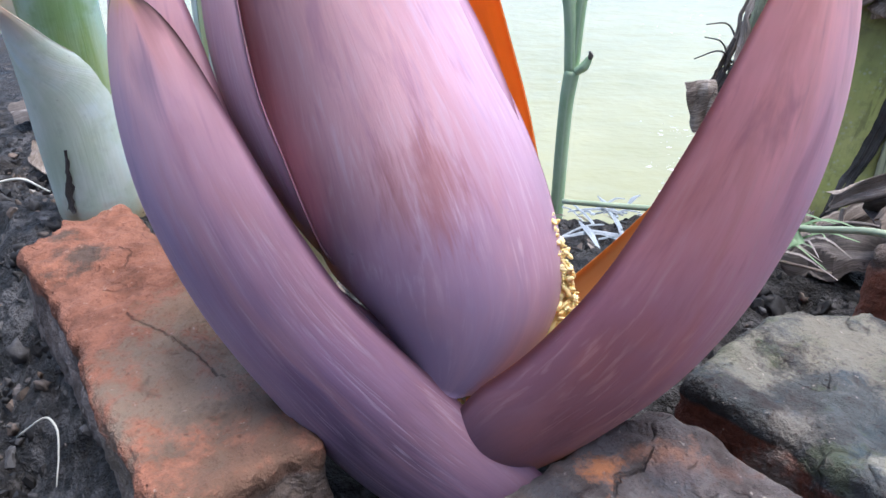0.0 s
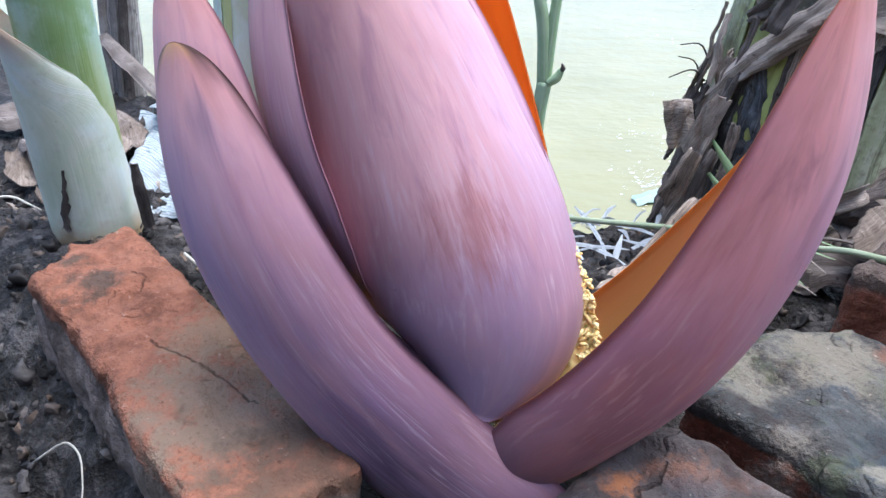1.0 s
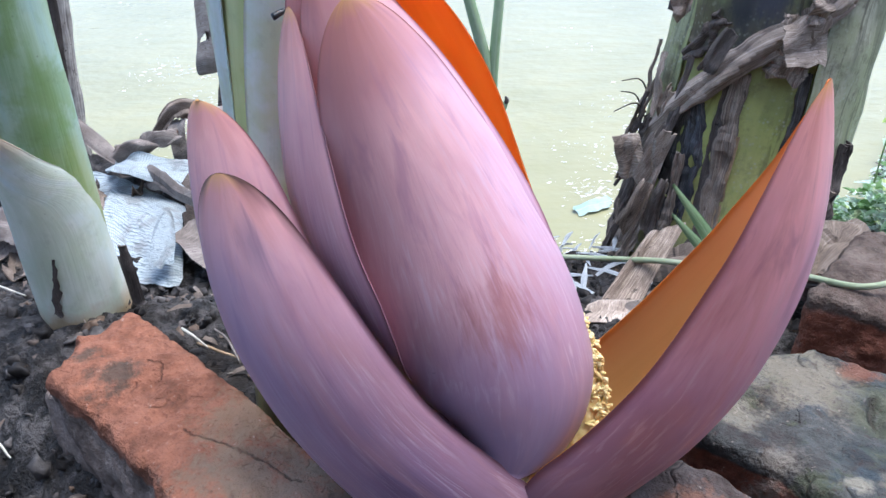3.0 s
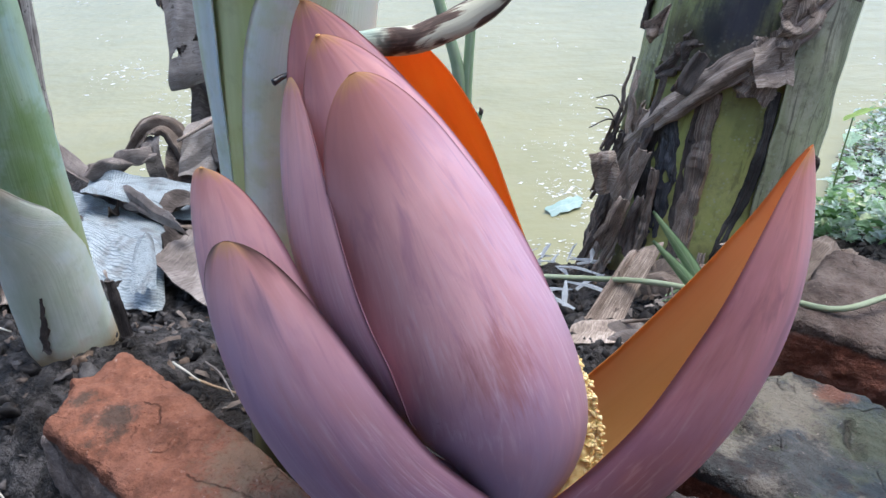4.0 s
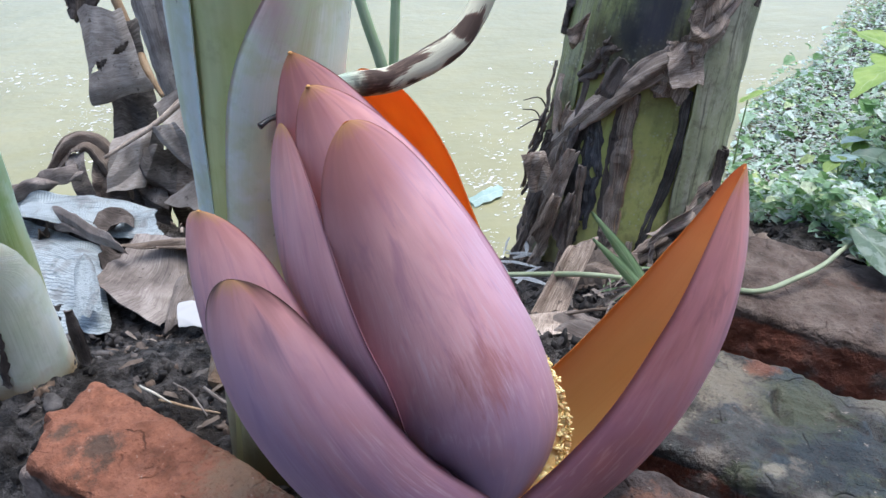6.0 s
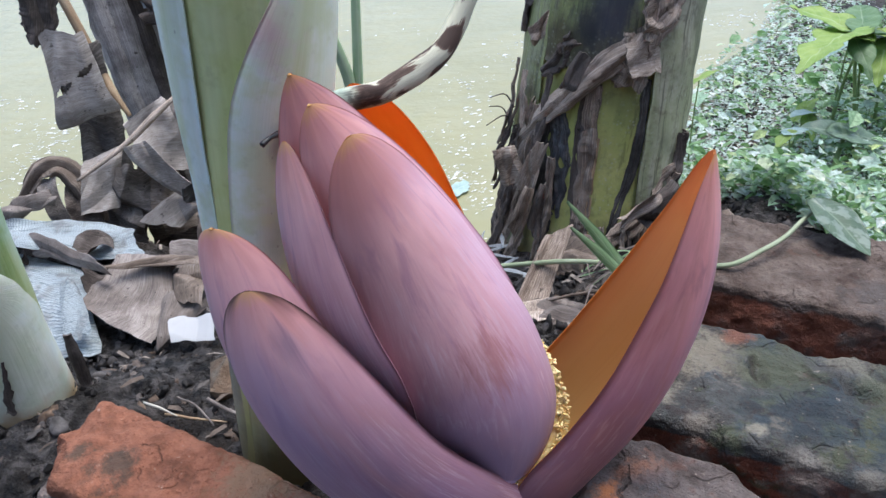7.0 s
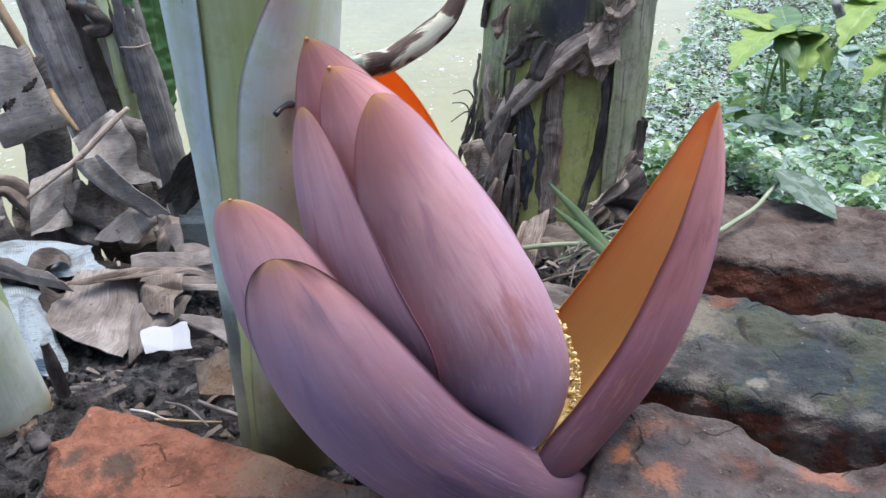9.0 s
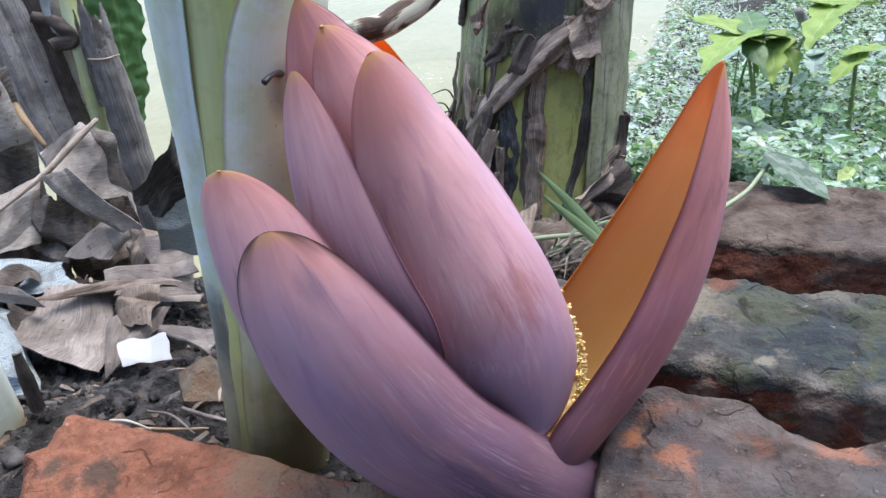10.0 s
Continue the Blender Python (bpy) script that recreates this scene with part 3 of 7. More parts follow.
FLECK = island_skin("litter_fleck", [(0.0, (0.10, 0.075, 0.06)), (0.5, (0.20, 0.16, 0.13)), (1.0, (0.42, 0.37, 0.32))], 0.85)
# pale leaf tones, whitened further to hold the highlights on the leaves
COVER = island_skin("weed_leaf", [(0.0, (0.08, 0.18, 0.05)), (0.22, (0.24, 0.42, 0.16)), (0.48, (0.46, 0.67, 0.44)), (0.68, (0.68, 0.85, 0.76)), (0.88, (0.86, 0.94, 0.93)), (1.0, (0.66, 0.78, 0.30))], 0.30, 0.45, 0.1)
COVER_PALE = island_skin("pale_weed_leaf", [(0.0, (0.48, 0.58, 0.48)), (0.5, (0.72, 0.80, 0.76)), (1.0, (0.91, 0.93, 0.94))], 0.4, 0.2, 0.1)
FLORET = (lambda k: k.bump(k.noise(500, 3), 0.3, 0.001).done(k.ramp(k.noise(260, 3, 0.6), [(0.3, (0.72, 0.53, 0.22)), (0.6, (0.88, 0.78, 0.50))]), 0.6, 0.3, sub=0.3))(Mat("cream_floret"))
FLORET_GOLD = (lambda k: k.bump(k.noise(500, 3), 0.3, 0.001).done(k.ramp(k.noise(220, 3, 0.6), [(0.3, (0.72, 0.50, 0.18)), (0.6, (0.93, 0.80, 0.44))]), 0.8, 0.2, sub=0.2))(Mat("golden_floret"))
CYAN = leaf_skin("bleached_leaf", (0.28, 0.42, 0.38), (0.42, 0.54, 0.50), (0.52, 0.62, 0.58), 0.2)
PEDUNCLE = dry_fibre("dark_flower_stalk", (0.012, 0.015, 0.010), (0.040, 0.046, 0.030), (0.11, 0.12, 0.085), fibre=0.4)
STRAW = dry_fibre("bleached_straw", (0.20, 0.215, 0.23), (0.38, 0.41, 0.43), (0.58, 0.62, 0.64), fibre=0.4)
# pale white of the made-up sky glints on the pond and of a stone
PALE_WHITE = island_skin("pale_white", [(0.0, (0.70, 0.71, 0.66)), (1.0, (0.90, 0.91, 0.90))], 0.4)
LEAF_LIME = leaf_skin("lime_leaf", (0.28, 0.43, 0.10), (0.42, 0.55, 0.16), (0.50, 0.60, 0.30), 0.45)
LEAF_MID = leaf_skin("green_leaf", (0.10, 0.20, 0.08), (0.17, 0.28, 0.12), (0.28, 0.38, 0.22), 0.3)
LEAF_PALE = leaf_skin("silvery_leaf", (0.075, 0.125, 0.08), (0.14, 0.205, 0.145), (0.26, 0.32, 0.25), 0.15, 0.32)
LEAF_PATCH = leaf_skin("patched_leaf", (0.05, 0.09, 0.045), (0.10, 0.15, 0.09), (0.16, 0.22, 0.14), 0.1, 0.42, (0.22, 0.27, 0.22))
LEAF_DARK = leaf_skin("banana_leaf", (0.06, 0.15, 0.045), (0.10, 0.21, 0.07), (0.15, 0.27, 0.10), 0.3)
GRASS = leaf_skin("grass_blade", (0.20, 0.32, 0.15), (0.28, 0.40, 0.22), (0.36, 0.47, 0.30), 0.3)
GREEN_STALK = leaf_skin("pale_green_stalk", (0.33, 0.46, 0.26), (0.44, 0.55, 0.37), (0.48, 0.58, 0.42), 0.1)
VINE = leaf_skin("vine_skin", (0.20, 0.25, 0.14), (0.36, 0.41, 0.28), (0.42, 0.46, 0.35), 0.0, 0.6)
BLUE_ROT = dry_fibre("blue_black_stain", (0.022, 0.024, 0.028), (0.085, 0.088, 0.096), (0.26, 0.26, 0.265), fibre=0.4)
SEED_STEM = leaf_skin("olive_stalk", (0.13, 0.20, 0.06), (0.23, 0.32, 0.13), (0.26, 0.34, 0.16), 0.05)
PAPER = Mat("paper").done((0.44, 0.445, 0.45), 0.8, 0.2)
ROOT = Mat("pale_root").done((0.55, 0.52, 0.44), 0.6, 0.3)
STUB = Mat("black_stub").done((0.025, 0.027, 0.032), 0.35, 0.5)


# ---- mesh helpers ----
def link_mesh(name, verts, faces, mats, parent=None, label="", uvs=None, idx=None, smooth=True):
    me = bpy.data.meshes.new(name)
    me.from_pydata([tuple(v) for v in verts], [], faces)
    for m in mats if isinstance(mats, (list, tuple)) else [mats]:
        me.materials.append(m)
    if idx is not None:
        me.polygons.foreach_set("material_index", idx)
    if uvs is not None:
        layer = me.uv_layers.new(name="UVMap")
        vi = np.empty(len(me.loops), dtype=np.int32)
        me.loops.foreach_get("vertex_index", vi)
        layer.data.foreach_set("uv", np.asarray(uvs, dtype=np.float32)[vi].ravel())
    me.polygons.foreach_set("use_smooth", [smooth] * len(me.polygons))
    me.update()
    ob = new(name, me)
    if parent:
        ob.parent = parent
    if label:
        ob["label"] = label
    return ob


def thing(name, at, label, category, group="", kind=""):
    ob = new(name)
    ob.empty_display_size = 0.02
    ob.location = at
    bpy.context.view_layer.update()
    return tagged(ob, label, category, group, kind)


def under(ob, parent):
    """Parents ob, whose mesh is in world metres, to a thing that stands elsewhere."""
    ob.parent = parent
    off = Vector((0, 0, 0))
    p = parent
    while p:
        off += Vector(p.location)
        p = p.parent
    ob.data.transform(Matrix.Translation(-off))
    return ob


def own(ob, label, category, group="", kind=""):
    """Moves a top-level mesh's origin to its base."""
    co = np.array([v.co[:] for v in ob.data.vertices])
    at = Vector((*((co.min(0) + co.max(0)) / 2)[:2], co[:, 2].min()))
    ob.data.transform(Matrix.Translation(-at))
    ob.location = at
    return tagged(ob, label, category, group, kind)


def grid_faces(nu, nv, off=0, flip=False, wrap=False):
    out = []
    for i in range(nu - 1):
        for j in range(nv if wrap else nv - 1):
            k = (j + 1) % nv
            f = (off + i * nv + j, off + i * nv + k, off + (i + 1) * nv + k, off + (i + 1) * nv + j)
            out.append(f[::-1] if flip else f)
    return out


def normals_of(P):
    a, b = np.gradient(P, axis=0), np.gradient(P, axis=1)
    n = np.cross(a, b)
    return n / np.maximum(np.linalg.norm(n, axis=2, keepdims=True), 1e-9)


def shell(name, P, thick, mats, parent=None, label="", flip=False, sharp=0, slits=()):
    """A curved sheet with two faces and a rim. thick: a number or one for each row.
    slits: (u, v, half length, half width, turn) of torn holes."""
    nu, nv = P.shape[:2]
    N = normals_of(P) * (-1 if flip else 1)
    th = np.broadcast_to(np.asarray(thick, float).reshape(-1, 1, 1) if np.ndim(thick) else np.full((1, 1, 1), thick), (nu, nv, 1))
    v = np.linspace(-1, 1, nv).reshape(1, nv, 1)
    Q = P - N * th * (1 - 0.75 * np.abs(v) ** 6)
    verts = np.concatenate([P.reshape(-1, 3), Q.reshape(-1, 3)])
    n = nu * nv
    faces = grid_faces(nu, nv, 0, flip) + grid_faces(nu, nv, n, not flip)
    idx = [0] * ((nu - 1) * (nv - 1)) + [1 if len(mats) > 1 else 0] * ((nu - 1) * (nv - 1))
    ring = [i * nv for i in range(nu)] + [(nu - 1) * nv + j for j in range(1, nv)] + [i * nv + nv - 1 for i in range(nu - 2, -1, -1)] + [j for j in range(nv - 2, 0, -1)]
    for a, b in zip(ring, ring[1:] + ring[:1]):
        f = (a, b, b + n, a + n)
        faces.append(f if flip else f[::-1])
        idx.append(1 if len(mats) > 1 else 0)
    uu, vv = np.meshgrid(np.linspace(0, 1, nu), np.linspace(0, 1, nv), indexing="ij")
    uv = np.stack([uu, vv], -1).reshape(-1, 2)
    for su, sv, sl, sw, turn in slits:
        two = np.concatenate([uv, uv])
        c, q = math.cos(turn), math.sin(turn)
        keep = []
        for f in range(len(faces)):
            d = two[list(faces[f])].mean(0) - (su, sv)
            keep.append(((d[0] * c + d[1] * q) / sl) ** 2 + ((d[1] * c - d[0] * q) / sw) ** 2 > 1)
        faces, idx = [f for f, k in zip(faces, keep) if k], [i for i, k in zip(idx, keep) if k]
    ob = link_mesh(name, verts, faces, mats, parent, label, np.concatenate([uv, uv]), idx)
    if sharp:
        ob.data.set_sharp_from_angle(angle=radians(sharp))
    return ob


def spline(pts, n):
    """Points along a smooth line through pts."""
    p = np.array(pts, float)
    if len(p) == 2:
        w = np.linspace(0, 1, n)[:, None]
        return p[0] * (1 - w) + p[1] * w
    p = np.vstack([2 * p[0] - p[1], p, 2 * p[-1] - p[-2]])
    out = []
    for s in np.linspace(0, len(p) - 3 - 1e-6, n):
        i = int(s)
        t = s - i
        a, b, c, d = p[i:i + 4]
        out.append(0.5 * (2 * b + (c - a) * t + (2 * a - 5 * b + 4 * c - d) * t * t + (3 * b - a - 3 * c + d) * t ** 3))
    return np.array(out)


def wobble(P, freq, amp, seed=0.0):
    s = P.reshape(-1, 3)
    off = Vector((seed * 3.7, seed * 1.3, seed * 2.1))
    d = np.array([noise.noise_vector(Vector(q) * freq + off)[:] for q in s])
    return P + (d * amp).reshape(P.shape)


def frames_along(S, up):
    T = np.gradient(S, axis=0)
    T /= np.linalg.norm(T, axis=1, keepdims=True)
    U = spline(up, len(S)) if np.ndim(up) > 1 else np.broadcast_to(np.array(up, float), S.shape)
    N = U - T * (T * U).sum(1, keepdims=True)
    N /= np.maximum(np.linalg.norm(N, axis=1, keepdims=True), 1e-9)
    return T, N, np.cross(T, N)


def ribbon(pts, up, widths, curl=0.6, crumple=0.004, freq=35, seed=1.0, nu=28, nv=9, roll=0.0, ragged=0.0, fold=0.0):
    """A strip along pts, full width as given, bent across by curl (radians each side);
    crumple: sharp creases, ragged: torn edges, fold: pleats along it."""
    S = spline(pts, nu)
    T, N, B = frames_along(S, up)
    un = np.linspace(0, 1, nu)
    w = np.interp(un, np.linspace(0, 1, len(widths)), widths) / 2
    a = np.linspace(-1, 1, nv)
    if roll:
        g = np.linspace(0, roll, nu)[:, None]
        N, B = N * np.cos(g) + B * np.sin(g), B * np.cos(g) - N * np.sin(g)
    c = max(abs(curl), 1e-3)
    r = w / c
    side = np.ones((nu, nv))
    if ragged:
        for j, s in ((0, -1), (1, 1)):
            e = np.array([noise.noise(Vector((q * 7.0, seed, j * 9.0))) + 0.6 * noise.noise(Vector((q * 23.0, seed, j * 5.0))) for q in un])
            side = np.where((a * s > 0)[None], (1 + ragged * e)[:, None], side)
    ang = a[None] * c * side
    sgn = 1 if curl >= 0 else -1
    P = S[:, None] + N[:, None] * (sgn * r[:, None] * (np.cos(ang) - 1))[..., None] + B[:, None] * (r[:, None] * np.sin(ang))[..., None]
    if ragged:
        e = np.array([noise.noise(Vector((q * 1.7, seed * 1.7, 2.0))) for q in a])
        P[-1] += T[-1] * (e * w[-1] * 0.8 * min(1, ragged * 4))[:, None]
        P[0] += T[0] * (e[::-1] * w[0] * 0.7 * min(1, ragged * 4))[:, None]
    if fold:
        ph = np.array([noise.noise(Vector((q * 2.0, seed, 1.0))) for q in un])
        x = a[None] * 0.9 + ph[:, None] * 1.2 + seed
        tri = 2 * np.abs(2 * (x - np.floor(x + 0.5))) - 1
        P = P + N[:, None] * (tri * fold)[..., None]
    if crumple:
        # straight creases in a few headings, as in paper
        fr = random.Random(int(seed * 100) + 7)
        s = np.concatenate([[0], np.cumsum(np.linalg.norm(np.diff(S, axis=0), axis=1))])[:, None]
        t = a[None] * w[:, None]
        d = np.zeros((nu, nv))
        for wt, fq in ((1.0, 0.45), (0.7, 0.8), (0.4, 1.5)):
            g = fr.uniform(0.2, 2.9)
            x = (s * math.cos(g) + t * math.sin(g)) * freq * fq + fr.random()
            x = x + 0.25 * np.sin((s * math.sin(g) - t * math.cos(g)) * freq * fq * 2.3 + fr.uniform(0, 6))
            d += wt * (2 * np.abs(2 * (x - np.floor(x + 0.5))) - 1) * np.clip(0.5 + 0.9 * np.sin((s + t) * freq * 0.9 + fr.uniform(0, 6)), 0, 1)
        P = P + N[:, None] * (d * crumple * 0.6)[..., None]
        P = wobble(P, freq * 0.5, crumple * 0.5, seed)
    return P


def torn(rng, n, amount):
    """An uneven, angular torn edge."""
    m = rng.randrange(5, 9)
    return np.interp(np.linspace(0, 1, n), np.linspace(0, 1, m), [rng.uniform(0, amount) for _ in range(m)]) + np.array([rng.uniform(0, amount * 0.12) for _ in range(n)])


def sheet(corners, seed, crease=0.006, folds=3, ragged=0.10, curl=0.0, bulge=0.0, nu=44, nv=44, floor=None):
    """A dry papery sheet between four corners: straight creases, torn edges, curled rims."""
    r = random.Random(int(seed * 10) + 3)
    a, b, c, d = [np.array(q, float) for q in corners]
    u, v = np.meshgrid(np.linspace(0, 1, nu), np.linspace(0, 1, nv), indexing="ij")
    lo, hi = torn(r, nv, ragged), 1 - torn(r, nv, ragged)
    U = lo[None] + (hi - lo)[None] * u
    lo, hi = torn(r, nu, ragged), 1 - torn(r, nu, ragged)
    V = lo[:, None] + (hi - lo)[:, None] * v
    U_, V_ = U[..., None], V[..., None]
    P = a * (1 - U_) * (1 - V_) + b * U_ * (1 - V_) + c * U_ * V_ + d * (1 - U_) * V_
    N = np.cross(b - a + c - d, d - a + c - b)
    N /= np.linalg.norm(N)
    h = bulge * np.sin(math.pi * U) * np.sin(math.pi * V)
    for i in range(folds):
        g = r.uniform(0, math.pi)
        x = U * math.cos(g) + V * math.sin(g)
        x = (x - r.uniform(0.1, 0.9)) * r.uniform(0.8, 2.2) + 0.05 * np.sin(5 * (U * math.sin(g) - V * math.cos(g)) + r.uniform(0, 6))
        h = h + crease * r.uniform(0.6, 1.3) * np.minimum(np.abs(x) * 3.0, 1.0 + 0.4 * np.abs(x)) * (1 if i % 2 else -1)
    if curl:
        for s, e in ((2 * U - 1, r.choice((1, -1))), (2 * V - 1, r.choice((1, -1)))):
            k = np.clip((s * e - 0.45) / 0.55, 0, 1)
            h = h + curl * (1 - np.cos(k * 2.4)) * 0.6
            inward = (a + b + c + d) / 4 - P
            P = P + inward * (np.maximum(k - 0.75, 0) * 0.35)[..., None]
    P = P + N * h[..., None]
    P = wobble(wobble(P, 13, crease * 1.3, seed + 5), 45, crease * 0.25, seed)
    if floor:
        P[..., 2] = np.maximum(P[..., 2], floor(P[..., 0], P[..., 1]) + 0.003)
    return P


def tube(name, pts, radii, mat, parent=None, label="", nu=28, nv=14, squash=1.0, up=(0, 1, 0.01), bumpy=0.0, freq=40, seed=1.0):
    S = spline(pts, nu)
    T, N, B = frames_along(S, up)
    r = np.interp(np.linspace(0, 1, nu), np.linspace(0, 1, len(radii)), radii)[:, None]
    a = np.linspace(0, 2 * math.pi, nv + 1)
    P = S[:, None] + N[:, None] * (r * np.cos(a) * squash)[..., None] + B[:, None] * (r * np.sin(a))[..., None]
    if bumpy:
        P = wobble(P, freq, bumpy, seed)
        P[:, -1] = P[:, 0]
    verts = list(P.reshape(-1, 3)) + [S[0], S[-1]]
    m = nv + 1
    faces = grid_faces(nu, m)
    n = nu * m
    faces += [(n, j + 1, j) for j in range(nv)] + [(n + 1, (nu - 1) * m + j, (nu - 1) * m + j + 1) for j in range(nv)]
    uu, vv = np.meshgrid(np.linspace(0, 1, nu), np.linspace(0, 1, m), indexing="ij")
    uv = np.vstack([np.stack([uu, vv], -1).reshape(-1, 2), [[0, 0.5], [1, 0.5]]])
    ob = link_mesh(name, verts, faces, mat, parent, label, uv)
    return ob


def scatter_mesh(name, items, mat, parent=None, smooth=False):
    """Joins many small (verts, faces) pieces into one mesh."""
    verts, faces, off = [], [], 0
    for v, f in items:
        verts.append(v)
        faces += [tuple(i + off for i in q) for q in f]
        off += len(v)
    return link_mesh(name, np.concatenate(verts), faces, mat, parent, smooth=smooth)


def rot(rng):
    return np.array(Euler([rng.uniform(-3.1, 3.1) for _ in range(3)]).to_matrix())


ICO_V, ICO_F = (lambda b: (np.array([v.co[:] for v in b.verts]), [tuple(v.index for v in f.verts) for f in b.faces]))((lambda b: (bmesh.ops.create_icosphere(b, subdivisions=1, radius=1.0), b.verts.ensure_lookup_table(), b)[2])(bmesh.new()))


# ---- ground and water ----
WATER_Z = -0.43
SHORE_X = [-60, -8, -3, -0.85, -0.4, -0.1, 0.1, 0.3, 0.5, 0.7, 0.91, 1.06, 1.19, 1.34, 1.52, 1.72, 2.02, 4, 12, 60]
SHORE_Y = [62, 9, 3.4, 1.40, 1.14, 0.92, 0.80, 0.80, 0.86, 1.00, 1.21, 1.41, 1.56, 1.72, 1.85, 1.95, 2.23, 4.0, 11, 50]


CREST_X = [-3, -0.6, -0.25, 0.0, 0.25, 0.4, 0.6, 0.8, 1.1, 1.6, 4, 60]
CREST_Y = [1.2, 0.56, 0.51, 0.46, 0.47, 0.51, 0.62, 0.77, 1.0, 1.38, 3.2, 49]


def ground_height(x, y):
    """Level by the bricks, a steep lip, a shelf of litter, then the pond's edge."""
    shore, crest = np.interp(x, SHORE_X, SHORE_Y), np.interp(x, CREST_X, CREST_Y)
    toe = np.minimum(crest + 0.17, shore - 0.12)
    step = lambda a, b: (lambda q: q * q * (3 - 2 * q))(np.clip((y - a) / np.maximum(b - a, 1e-3), 0, 1))
    z = -0.006 - 0.082 * step(crest - 0.03, toe) - 0.02 * step(toe, shore - 0.06) - 0.37 * step(shore - 0.09, shore + 0.1)
    z = z - 0.5 * np.clip(y - shore - 0.1, 0, 1.2)
    # the soil drops away on the near side of the bricks
    side = 0.748 * x + 0.663 * y
    z = z - 0.05 * np.clip((0.06 - side) / 0.05, 0, 1)
    # the bank falls away to the right
    q = np.clip((x - 0.47) / 0.32, 0, 1)
    low = np.maximum(z - 0.33 * q * q * (3 - 2 * q), WATER_Z + 0.03 - 0.05 * step(shore - 0.06, shore + 0.06))
    return np.where(z > WATER_Z + 0.03, low, z)


def spread(lo, hi, step, far, grow=1.16):
    core = list(np.arange(lo, hi + step / 2, step))
    a, s = [], step
    x = core[-1]
    while x < far:
        s *= grow
        x += s
        a.append(x)
    b, s = [], step
    x = core[0]
    while x > -far:
        s *= grow
        x -= s
        b.append(x)
    return np.array(b[::-1] + core + a)


gx, gy = spread(-0.62, 0.75, 0.0048, 60), spread(0.16, 0.95, 0.0048, 60)
X, Y = np.meshgrid(gx, gy, indexing="ij")
Z = ground_height(X, Y)
rough_near = np.exp(-(np.hypot(X, Y - 0.5) / 1.6) ** 2)
lump = np.array([noise.noise(Vector((x * 9, y * 9, 0))) * 0.010 + noise.noise(Vector((x * 38, y * 38, 4))) * 0.0095 + (0.35 - abs(noise.noise(Vector((x * 62, y * 62, 8))))) * 0.010 + noise.noise(Vector((x * 150, y * 150, 3))) * 0.0035 for x, y in zip(X.ravel(), Y.ravel())]).reshape(X.shape)
Z = Z + lump * rough_near
ground = link_mesh("ground", np.stack([X, Y, Z], -1).reshape(-1, 3), grid_faces(len(gx), len(gy), 0, True), SOIL)
tagged(ground, "dark crumbly soil bank sloping down to the pond", "ground", "", "structure")

wx = spread(-1.0, 1.0, 0.25, 60, 1.5)
wy = spread(0.6, 2.0, 0.25, 60, 1.5)
WX, WY = np.meshgrid(wx, wy, indexing="ij")
water = link_mesh("water", np.stack([WX, WY, np.full(WX.shape, WATER_Z)], -1).reshape(-1, 3), grid_faces(len(wx), len(wy), 0, True), WATER)
tagged(water, "still muddy pond water reflecting pale sky", "water", "", "structure")


# an added, unseen wall closes the near side and blocks sky light
wv = [(x, y, z) for x in (-5.0, 5.0) for y in (-1.5, -1.35) for z in (-0.6, 1.5)]
wall = link_mesh("sky_block_south", wv, [(0, 1, 3, 2), (4, 6, 7, 5), (0, 4, 5, 1), (2, 3, 7, 6), (0, 2, 6, 4), (1, 5, 7, 3)], WALL, smooth=False)
tagged(wall, "added unseen dark wall blocking sky light on the near side", "wall", "", "structure")

